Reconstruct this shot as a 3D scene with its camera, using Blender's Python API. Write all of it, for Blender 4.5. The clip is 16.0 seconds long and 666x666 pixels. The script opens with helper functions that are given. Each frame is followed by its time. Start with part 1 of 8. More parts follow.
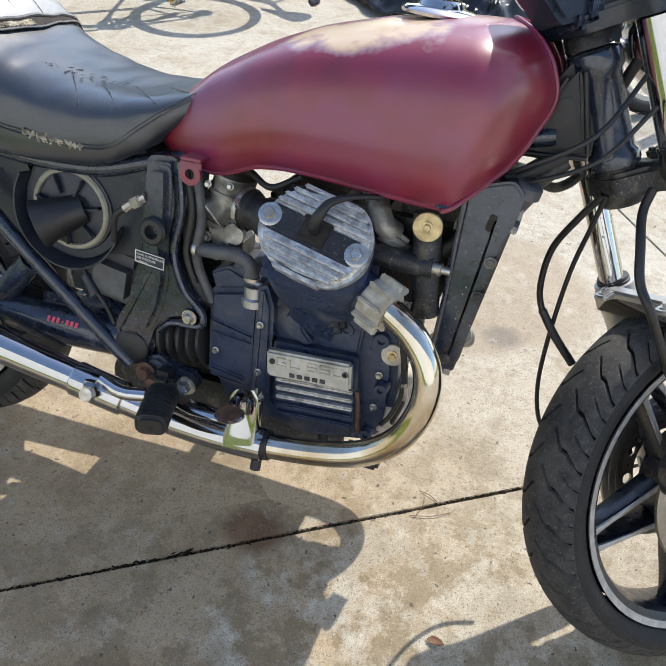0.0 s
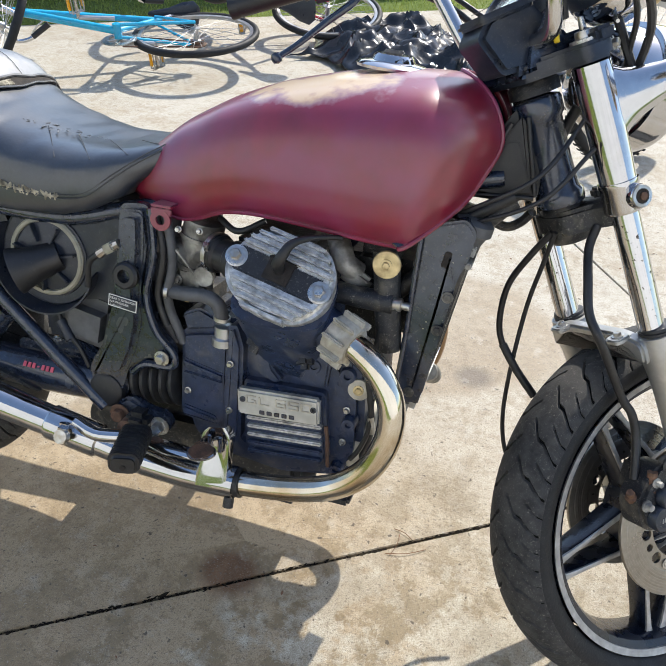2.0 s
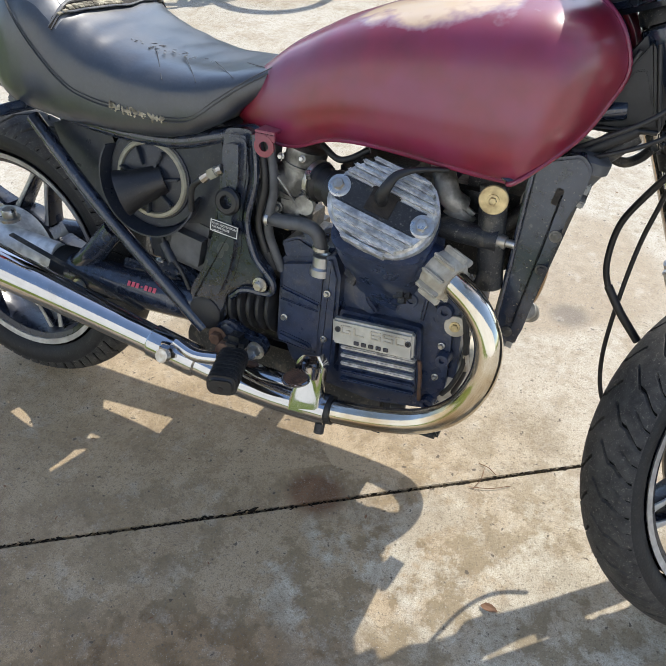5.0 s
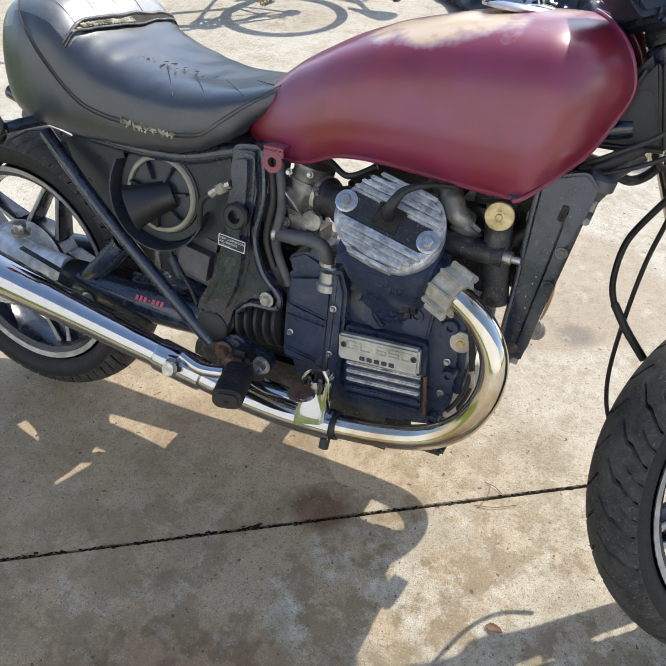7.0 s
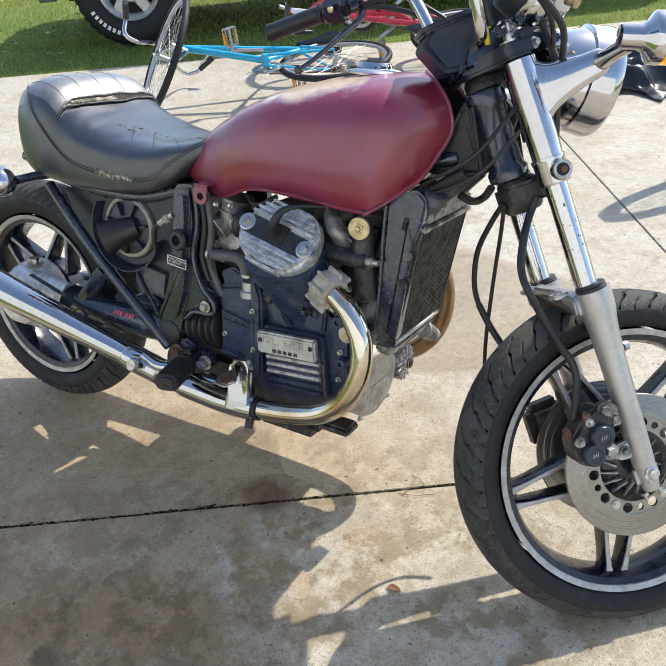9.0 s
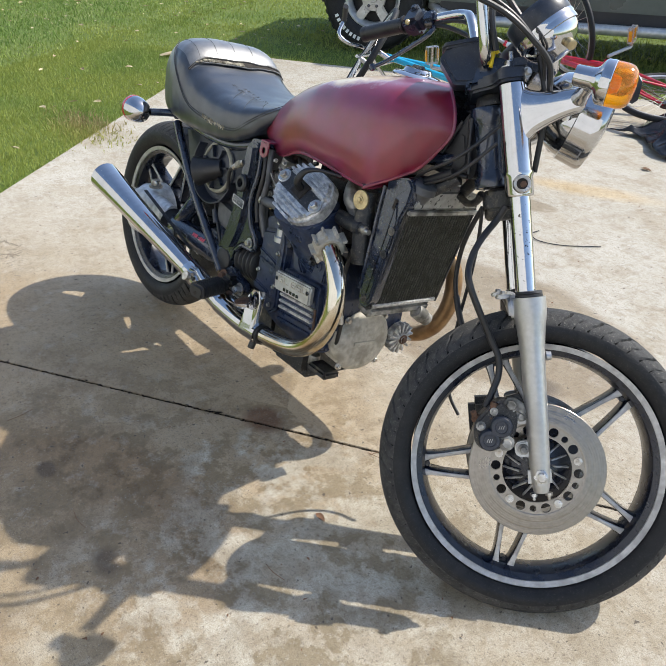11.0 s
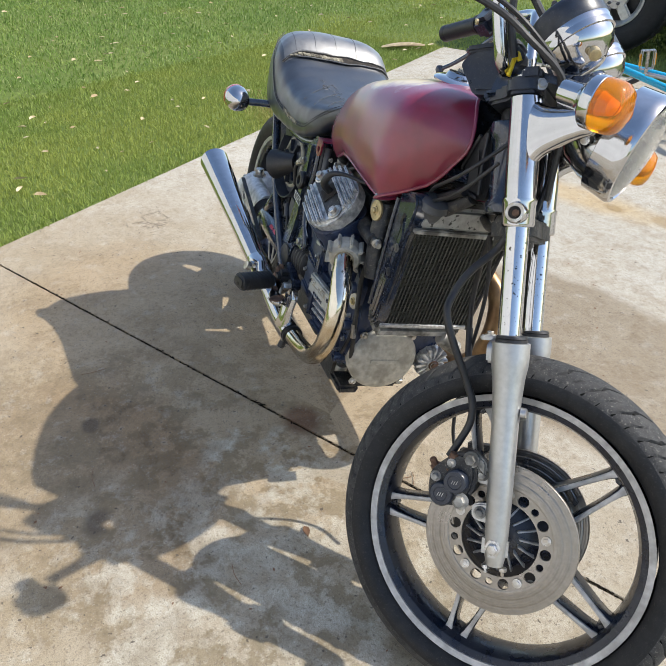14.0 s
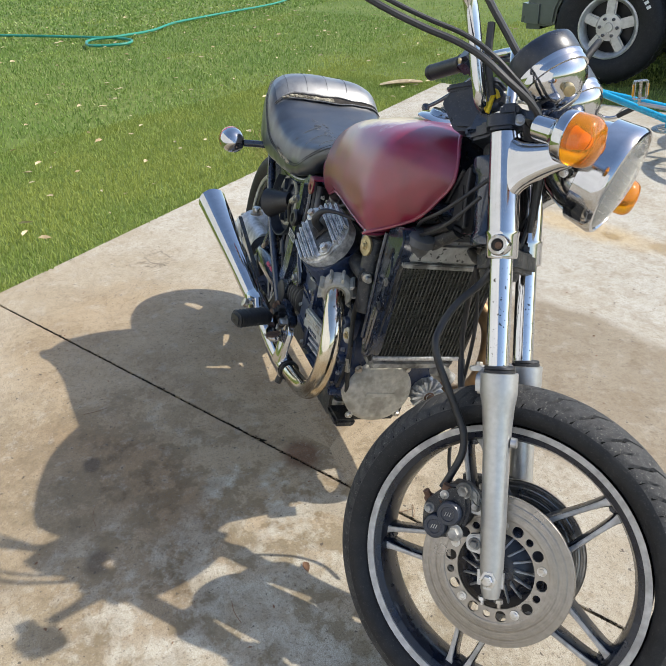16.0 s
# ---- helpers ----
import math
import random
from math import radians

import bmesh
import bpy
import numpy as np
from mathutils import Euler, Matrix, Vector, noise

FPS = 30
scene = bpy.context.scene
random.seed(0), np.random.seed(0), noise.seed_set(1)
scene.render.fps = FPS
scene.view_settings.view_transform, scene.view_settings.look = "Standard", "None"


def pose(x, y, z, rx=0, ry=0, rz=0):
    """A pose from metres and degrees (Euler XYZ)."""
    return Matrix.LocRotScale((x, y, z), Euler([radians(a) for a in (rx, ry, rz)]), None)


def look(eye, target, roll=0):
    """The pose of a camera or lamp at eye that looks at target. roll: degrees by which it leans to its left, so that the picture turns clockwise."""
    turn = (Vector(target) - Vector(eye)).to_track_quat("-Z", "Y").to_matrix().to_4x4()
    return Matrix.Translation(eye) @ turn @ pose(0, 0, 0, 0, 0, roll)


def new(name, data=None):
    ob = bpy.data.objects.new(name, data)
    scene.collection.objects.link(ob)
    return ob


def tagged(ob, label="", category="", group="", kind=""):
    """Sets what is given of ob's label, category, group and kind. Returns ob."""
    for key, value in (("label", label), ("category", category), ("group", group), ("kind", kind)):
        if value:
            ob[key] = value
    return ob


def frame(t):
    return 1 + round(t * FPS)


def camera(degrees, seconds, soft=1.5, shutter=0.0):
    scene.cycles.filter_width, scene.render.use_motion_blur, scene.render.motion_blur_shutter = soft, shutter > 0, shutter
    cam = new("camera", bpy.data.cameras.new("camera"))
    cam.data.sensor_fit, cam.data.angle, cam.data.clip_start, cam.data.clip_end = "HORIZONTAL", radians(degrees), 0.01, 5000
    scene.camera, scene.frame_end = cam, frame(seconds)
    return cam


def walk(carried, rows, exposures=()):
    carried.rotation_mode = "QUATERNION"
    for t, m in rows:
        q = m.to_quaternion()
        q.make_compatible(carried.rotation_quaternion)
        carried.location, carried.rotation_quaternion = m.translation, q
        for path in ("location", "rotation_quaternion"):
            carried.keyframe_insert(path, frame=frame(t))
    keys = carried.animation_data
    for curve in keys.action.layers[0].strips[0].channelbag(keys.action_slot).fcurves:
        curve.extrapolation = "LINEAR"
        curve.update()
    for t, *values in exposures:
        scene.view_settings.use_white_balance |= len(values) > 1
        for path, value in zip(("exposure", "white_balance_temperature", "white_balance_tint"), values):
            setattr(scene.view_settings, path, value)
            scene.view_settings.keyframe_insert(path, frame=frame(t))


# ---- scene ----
import itertools

# camera and walk
cam = camera(49.0, 16.0, soft=1.0)
PATH = [
    (0, (0.3884, -0.8161, 1.2157), (0.0839, 0.1216, 0.3685), 1.80),
    (0.5, (0.4058, -0.8271, 1.2129), (0.1374, 0.1449, 0.3924), 3.28),
    (1, (0.4294, -0.8466, 1.2000), (0.1595, 0.1260, 0.3807), 3.29),
    (1.5, (0.4462, -0.8461, 1.2088), (0.1369, 0.1292, 0.4068), 2.22),
    (2, (0.4322, -0.8519, 1.2200), (0.1296, 0.1502, 0.4491), 1.31),
    (2.5, (0.4165, -0.8496, 1.2319), (0.1081, 0.1614, 0.4751), 2.18),
    (3, (0.4203, -0.8155, 1.2313), (0.0796, 0.0591, 0.3318), -2.43),
    (3.5, (0.4217, -0.8436, 1.2235), (0.0903, 0.0416, 0.3310), -1.31),
    (4, (0.4105, -0.8486, 1.2241), (0.0389, 0.0326, 0.3435), -1.23),
    (4.2, (0.4054, -0.8503, 1.2297), (0.0227, 0.0303, 0.3532), -0.67),
    (6.3, (0.4224, -0.8451, 1.2238), (-0.0180, 0.0114, 0.3506), -3.08),
    (6.5, (0.4293, -0.8344, 1.2254), (0.0049, 0.0305, 0.3525), -3.90),
    (7, (0.4121, -0.8567, 1.2228), (-0.0168, 0.0310, 0.3755), -1.12),
    (7.4, (0.4094, -0.8763, 1.2299), (-0.0652, 0.0139, 0.4099), -0.79),
    (7.5, (0.4103, -0.8932, 1.2412), (-0.0828, 0.0218, 0.4604), -1.47),
    (7.7, (0.4320, -0.8845, 1.2588), (-0.0667, 0.0424, 0.4959), -3.52),
    (8, (0.4599, -0.9080, 1.2745), (0.0163, 0.0530, 0.5197), -4.15),
    (8.5, (0.6433, -0.9634, 1.2598), (0.1318, -0.0021, 0.5498), -2.97),
    (8.7, (0.7289, -0.9874, 1.2595), (0.1781, -0.0678, 0.5241), -5.18),
    (10.8, (1.2697, -0.9768, 1.2466), (0.4405, -0.2475, 0.5606), 2.96),
    (11, (1.3312, -0.9345, 1.2483), (0.4744, -0.2330, 0.5673), 1.86),
    (11.5, (1.3892, -0.8812, 1.2380), (0.5020, -0.2202, 0.5555), -0.86),
    (12, (1.4021, -0.8413, 1.2232), (0.5363, -0.1899, 0.5048), -1.53),
    (12.5, (1.3613, -0.7075, 1.2238), (0.4358, -0.1041, 0.5387), -3.54),
    (13, (1.4170, -0.5739, 1.2348), (0.4836, -0.0231, 0.5169), -2.43),
    (13.5, (1.4728, -0.5005, 1.2437), (0.4656, -0.0918, 0.5308), 2.69),
    (14, (1.4847, -0.4757, 1.2488), (0.4409, -0.1349, 0.5528), 0.07),
    (14.5, (1.5016, -0.4530, 1.2528), (0.4496, -0.0911, 0.5801), -0.90),
    (15, (1.5075, -0.4444, 1.2596), (0.4414, -0.0957, 0.6024), -1.31),
    (15.5, (1.5115, -0.4456, 1.2594), (0.4346, -0.1087, 0.6138), -1.52),
    (16, (1.5082, -0.4476, 1.2586), (0.4298, -0.1135, 0.6141), -1.78),
]
EXPOSURES = [(0.0, 0.95), (8.7, 0.97), (11.0, 0.77), (16.0, 0.77)]
walk(cam, [(t, look(eye, target, roll)) for t, eye, target, roll in PATH], EXPOSURES)

# daylight
SUN = Vector((0.29, 0.91, 1.0)).normalized()
world = bpy.data.worlds.new("sky")
scene.world = world
world.use_nodes = True
wn = world.node_tree
sky = wn.nodes.new("ShaderNodeTexSky")
sky.sky_type, sky.sun_disc = "NISHITA", False
sky.sun_elevation = math.asin(SUN.z)
sky.sun_rotation = math.atan2(SUN.x, SUN.y)
wn.links.new(sky.outputs[0], wn.nodes["Background"].inputs[0])
wn.nodes["Background"].inputs[1].default_value = 0.15
lamp = bpy.data.lights.new("sun", "SUN")
lamp.energy, lamp.angle, lamp.color = 3.2, radians(0.6), (1.0, 0.95, 0.86)
sun = new("sun", lamp)
sun.matrix_world = look(SUN * 30, (0, 0, 0))


# materials
def shade(name, base, rough=0.5, metal=0.0, var=0.15, scale=30.0, bump=0.0, bump_scale=None, second=None, amount=0.5, big=4.0,
          coat=0.0, rough_var=0.1, space="Object", edge=(0.45, 0.62), spec=0.5, coat_rough=0.22, dust=0.0):
    """A surface with grain, larger blotches (of the second colour, if given), uneven gloss and fine relief."""
    m = bpy.data.materials.new(name)
    m.use_nodes = True
    t, n = m.node_tree, m.node_tree.nodes
    b = n["Principled BSDF"]
    b.inputs["Metallic"].default_value = metal
    b.inputs["Coat Weight"].default_value = coat
    b.inputs["Coat Roughness"].default_value = coat_rough
    b.inputs["Specular IOR Level"].default_value = spec
    co = n.new("ShaderNodeTexCoord")
    fine = n.new("ShaderNodeTexNoise")
    fine.inputs["Scale"].default_value, fine.inputs["Detail"].default_value = scale, 6
    t.links.new(co.outputs[space], fine.inputs["Vector"])
    wide = n.new("ShaderNodeTexNoise")
    wide.inputs["Scale"].default_value, wide.inputs["Detail"].default_value = big, 5
    t.links.new(co.outputs[space], wide.inputs["Vector"])
    ramp = n.new("ShaderNodeValToRGB")
    c = Vector(base)
    ramp.color_ramp.elements[0].position, ramp.color_ramp.elements[1].position = 0.3, 0.7
    ramp.color_ramp.elements[0].color = (*(c * (1 - var)), 1)
    ramp.color_ramp.elements[1].color = (*(c * (1 + var)), 1)
    t.links.new(fine.outputs["Fac"], ramp.inputs[0])
    colour = ramp.outputs[0]
    if second:
        pick = n.new("ShaderNodeMapRange")
        pick.inputs["From Min"].default_value, pick.inputs["From Max"].default_value = edge
        pick.inputs["To Max"].default_value = amount
        t.links.new(wide.outputs["Fac"], pick.inputs["Value"])
        mix = n.new("ShaderNodeMixRGB")
        mix.inputs[2].default_value = (*second, 1)
        t.links.new(pick.outputs[0], mix.inputs[0])
        t.links.new(colour, mix.inputs[1])
        colour = mix.outputs[0]
    if dust:
        # pale grit that has settled, and fine chips
        for at, lo, hi, tone in ((210.0, 0.60, 0.70, (0.23, 0.21, 0.18)), (700.0, 0.62, 0.70, (0.3, 0.29, 0.27))):
            grit = n.new("ShaderNodeTexNoise")
            grit.inputs["Scale"].default_value, grit.inputs["Detail"].default_value, grit.inputs["Roughness"].default_value = at, 3, 0.7
            t.links.new(co.outputs[space], grit.inputs["Vector"])
            gp = n.new("ShaderNodeMapRange")
            gp.inputs["From Min"].default_value, gp.inputs["From Max"].default_value, gp.inputs["To Max"].default_value = lo, hi, dust
            t.links.new(grit.outputs["Fac"], gp.inputs["Value"])
            gm = n.new("ShaderNodeMixRGB")
            gm.inputs[2].default_value = (*tone, 1)
            t.links.new(gp.outputs[0], gm.inputs[0])
            t.links.new(colour, gm.inputs[1])
            colour = gm.outputs[0]
    t.links.new(colour, b.inputs["Base Color"])
    gloss = n.new("ShaderNodeMapRange")
    gloss.inputs["To Min"].default_value, gloss.inputs["To Max"].default_value = max(0.02, rough - rough_var), min(1, rough + rough_var)
    gloss.inputs["From Min"].default_value, gloss.inputs["From Max"].default_value = 0.3, 0.7
    t.links.new(wide.outputs["Fac"], gloss.inputs["Value"])
    t.links.new(gloss.outputs[0], b.inputs["Roughness"])
    if bump:
        bn = n.new("ShaderNodeTexNoise")
        bn.inputs["Scale"].default_value, bn.inputs["Detail"].default_value = bump_scale or scale * 3, 4
        t.links.new(co.outputs[space], bn.inputs["Vector"])
        bp = n.new("ShaderNodeBump")
        bp.inputs["Strength"].default_value, bp.inputs["Distance"].default_value = bump, 0.002
        t.links.new(bn.outputs["Fac"], bp.inputs["Height"])
        t.links.new(bp.outputs[0], b.inputs["Normal"])
    return m


CHROME = shade("chrome", (0.5, 0.5, 0.51), 0.1, 1.0, 0.05, 60, 0.012, 18, second=(0.36, 0.33, 0.29), amount=0.4, big=16, rough_var=0.05, edge=(0.6, 0.78))
FORKALU = shade("bare_fork_alloy", (0.44, 0.44, 0.43), 0.4, 0.75, 0.08, 120, 0.06, second=(0.36, 0.35, 0.33), amount=0.5, big=14)
PITCHROME = shade("pitted_chrome", (0.56, 0.56, 0.57), 0.1, 1.0, 0.03, 60, second=(0.05, 0.04, 0.03), amount=0.95, big=170, rough_var=0.04, edge=(0.655, 0.69))
HOUSING = shade("drive_housing", (0.74, 0.73, 0.71), 0.5, 0.35, 0.2, 70, 0.3, 160, second=(0.2, 0.19, 0.16), amount=0.7, big=20, edge=(0.5, 0.68))
PIPE = shade("header_chrome", (0.62, 0.58, 0.5), 0.13, 1.0, 0.08, 40, 0.02, second=(0.42, 0.3, 0.16), amount=0.8, big=9, rough_var=0.06, edge=(0.42, 0.6))
RUSTPIPE = shade("burnt_pipe", (0.32, 0.2, 0.1), 0.4, 0.7, 0.2, 50, 0.1, second=(0.14, 0.07, 0.03), amount=0.7, big=12)
ALU = shade("dull_aluminium", (0.45, 0.46, 0.47), 0.38, 0.85, 0.1, 80, 0.08, second=(0.3, 0.28, 0.25), amount=0.4, big=10)
CAST = shade("cast_aluminium", (0.54, 0.535, 0.52), 0.42, 0.5, 0.35, 120, 0.4, 260, second=(0.16, 0.16, 0.16), amount=0.55, big=34, edge=(0.5, 0.62))
DIRTYCAST = shade("dirty_casting", (0.4, 0.39, 0.36), 0.6, 0.5, 0.3, 60, 0.4, 200, second=(0.07, 0.065, 0.055), amount=0.85, big=26, edge=(0.42, 0.6))
BLACK = shade("black_paint", (0.017, 0.024, 0.042), 0.18, 0.0, 0.3, 60, 0.12, 45, second=(0.05, 0.053, 0.06), amount=0.3, big=26, rough_var=0.14, edge=(0.56, 0.72), dust=0.2, coat=0.6, coat_rough=0.12)
ENGINE = shade("engine_black", (0.022, 0.034, 0.072), 0.34, 0.0, 0.3, 80, 0.2, 90, second=(0.13, 0.13, 0.135), amount=0.55, big=24, rough_var=0.12, edge=(0.55, 0.72), dust=0.3)
GRIME = shade("oily_grime", (0.0115, 0.0125, 0.0155), 0.5, 0.0, 0.4, 50, 0.5, 120, second=(0.12, 0.105, 0.08), amount=0.7, big=30, edge=(0.54, 0.68), dust=0.6)
PLASTIC = shade("black_plastic", (0.014, 0.019, 0.031), 0.36, 0.0, 0.2, 120, 0.12, 70, second=(0.06, 0.058, 0.055), amount=0.4, big=24, edge=(0.52, 0.7), dust=0.2)
RUBBER = shade("hose_rubber", (0.011, 0.011, 0.0125), 0.48, 0.0, 0.2, 90, 0.1, second=(0.035, 0.034, 0.032), amount=0.35, big=22, dust=0.08)
GREYHOSE = shade("grey_hose", (0.085, 0.088, 0.095), 0.55, 0.0, 0.2, 60, 0.1, second=(0.03, 0.03, 0.03), amount=0.5, big=18)
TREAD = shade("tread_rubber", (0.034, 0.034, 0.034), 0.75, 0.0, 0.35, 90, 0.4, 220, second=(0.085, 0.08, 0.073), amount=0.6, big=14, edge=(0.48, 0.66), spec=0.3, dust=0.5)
# near-black rubber that paints extra shade into the tread grooves
GROOVESHADE = shade("groove_shade", (0.006, 0.006, 0.006), 0.9, var=0.3, scale=90, spec=0.1)
TYRE = shade("tyre_rubber", (0.008, 0.0085, 0.01), 0.6, 0.0, 0.3, 70, 0.35, 220, second=(0.04, 0.039, 0.037), amount=0.35, big=18, edge=(0.52, 0.72), spec=0.35, dust=0.12)
SEATVINYL = shade("seat_vinyl", (0.019, 0.024, 0.034), 0.4, 0.0, 0.2, 200, 0.22, 50, second=(0.036, 0.04, 0.048), amount=0.5, big=12, rough_var=0.1, spec=0.8, coat=0.45, coat_rough=0.3, dust=0.06)
# worn pad vinyl, its base colour paled further for the sun's glare
PADSHEEN = shade("worn_pad_sheen", (0.08, 0.081, 0.084), 0.45, 0.0, 0.25, 90, 0.5, 30, second=(0.16, 0.16, 0.155), amount=0.5, big=22, rough_var=0.12, spec=1.0, coat=1.0, coat_rough=0.37)
WORNVINYL = shade("worn_vinyl", (0.11, 0.11, 0.112), 0.27, 0.0, 0.3, 120, 0.2, 260, second=(0.22, 0.21, 0.19), amount=0.6, big=24, rough_var=0.1, edge=(0.5, 0.7))
FOAM = shade("seat_foam", (0.3, 0.27, 0.2), 0.9, 0.0, 0.5, 90, 0.9, 160, second=(0.07, 0.06, 0.045), amount=0.8, big=60)
# near-black for the split, for painted shade in holes, and for dial faces
SPLITDARK = shade("split_inside", (0.025, 0.02, 0.016), 0.9, 0.0, 0.4, 90, 0.8, 160)
THREAD = shade("thread", (0.05, 0.052, 0.055), 0.6)
STEEL = shade("zinc_bolt", (0.5, 0.5, 0.49), 0.32, 0.9, 0.15, 80, 0.05, second=(0.3, 0.22, 0.12), amount=0.5, big=60)
RUSTY = shade("rusty_steel", (0.13, 0.07, 0.042), 0.75, 0.2, 0.35, 90, 0.4, second=(0.07, 0.045, 0.035), amount=0.7, big=40)
GOLD = shade("gold_zinc", (0.5, 0.4, 0.22), 0.38, 0.7, 0.2, 90, 0.05, second=(0.2, 0.14, 0.07), amount=0.5, big=60)
CREAM = shade("yellowed_plastic", (0.3, 0.285, 0.22), 0.6, 0.0, 0.2, 80, 0.1, second=(0.15, 0.14, 0.11), amount=0.6, big=40)
TANCLAMP = shade("chalky_aluminium", (0.5, 0.47, 0.4), 0.7, 0.2, 0.2, 80, 0.3, second=(0.24, 0.21, 0.16), amount=0.6, big=30)
FINGREY = shade("machined_lip", (0.4, 0.395, 0.39), 0.45, 0.5, 0.2, 90, 0.15, second=(0.24, 0.23, 0.21), amount=0.5, big=30)
RIMBLACK = shade("rim_paint", (0.006, 0.009, 0.019), 0.28, 0.0, 0.3, 70, 0.25, 60, second=(0.022, 0.025, 0.032), amount=0.5, big=26, rough_var=0.14, dust=0.12)
DISC = shade("brake_disc", (0.27, 0.25, 0.225), 0.34, 0.9, 0.12, 120, 0.08, second=(0.34, 0.31, 0.26), amount=0.4, big=14)
FINS = shade("radiator_fin", (0.12, 0.118, 0.1), 0.5, 0.4, 0.4, 140, 0.3, second=(0.04, 0.04, 0.035), amount=0.8, big=40)
CORE = shade("radiator_core", (0.022, 0.023, 0.02), 0.6, 0.3, 0.5, 220, 0.5, second=(0.11, 0.105, 0.075), amount=0.6, big=40, dust=0.6)
SPOTTED = shade("corroded_tank", (0.34, 0.335, 0.31), 0.6, 0.3, 0.25, 60, 0.3, 160, second=(0.03, 0.028, 0.025), amount=0.95, big=75, edge=(0.58, 0.62))
PINK = shade("pink_print", (0.62, 0.1, 0.14), 0.6)
WHITE = shade("white_print", (0.75, 0.75, 0.73), 0.6)
BARE = shade("badge_silver", (0.5, 0.5, 0.48), 0.45, 0.55, 0.15, 120, 0.1, second=(0.22, 0.21, 0.19), amount=0.6, big=30)
ORANGEHOSE = shade("copper_fitting", (0.36, 0.13, 0.05), 0.5, 0.4, 0.2, 80, 0.1)
YELLOW = shade("yellow_plastic", (0.75, 0.55, 0.02), 0.45)
REDLENS = shade("red_lens", (0.45, 0.02, 0.03), 0.15, coat=0.5)


def clear(name, base, rough, trans):
    m = shade(name, base, rough, var=0.05)
    m.node_tree.nodes["Principled BSDF"].inputs["Transmission Weight"].default_value = trans
    return m


AMBER = clear("amber_lens", (1.0, 0.36, 0.005), 0.06, 0.75)
AMBERBULB = shade("amber_bulb", (0.9, 0.35, 0.02), 0.2)
GLASS = clear("lamp_glass", (0.95, 0.95, 0.92), 0.05, 0.9)


def tank_paint():
    """Maroon paint, chalky and sun-faded to primer along the top."""
    m = shade("tank_paint", (0.185, 0.007, 0.024), 0.44, 0.0, 0.14, 30, 0.02, second=(0.2, 0.018, 0.08), amount=0.7, big=7, coat=1.0, rough_var=0.08, coat_rough=0.23, spec=0.5)
    t, n = m.node_tree, m.node_tree.nodes
    b = n["Principled BSDF"]
    source = b.inputs["Base Color"].links[0].from_socket
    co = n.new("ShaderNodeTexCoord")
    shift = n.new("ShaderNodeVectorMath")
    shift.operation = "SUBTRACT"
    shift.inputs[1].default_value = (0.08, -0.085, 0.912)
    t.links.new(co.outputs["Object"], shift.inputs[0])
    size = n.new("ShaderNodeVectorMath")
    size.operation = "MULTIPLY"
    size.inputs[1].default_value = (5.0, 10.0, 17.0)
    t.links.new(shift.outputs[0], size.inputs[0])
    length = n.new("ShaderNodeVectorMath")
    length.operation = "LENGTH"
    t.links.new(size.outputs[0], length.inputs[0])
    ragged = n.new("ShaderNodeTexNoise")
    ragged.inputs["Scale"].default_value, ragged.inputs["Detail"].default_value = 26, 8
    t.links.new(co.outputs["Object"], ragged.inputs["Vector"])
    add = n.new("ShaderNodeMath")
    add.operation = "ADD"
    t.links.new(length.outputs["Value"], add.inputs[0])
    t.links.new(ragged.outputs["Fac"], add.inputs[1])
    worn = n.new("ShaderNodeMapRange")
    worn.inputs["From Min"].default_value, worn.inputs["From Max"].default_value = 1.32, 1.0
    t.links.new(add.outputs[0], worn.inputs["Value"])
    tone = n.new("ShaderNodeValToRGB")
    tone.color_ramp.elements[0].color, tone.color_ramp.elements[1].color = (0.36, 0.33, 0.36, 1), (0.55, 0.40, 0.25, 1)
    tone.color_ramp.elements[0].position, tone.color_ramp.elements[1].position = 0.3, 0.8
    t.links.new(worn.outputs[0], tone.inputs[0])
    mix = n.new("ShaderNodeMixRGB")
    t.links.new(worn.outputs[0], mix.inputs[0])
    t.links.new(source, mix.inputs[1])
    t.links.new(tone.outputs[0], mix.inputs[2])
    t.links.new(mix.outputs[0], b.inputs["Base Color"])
    return m


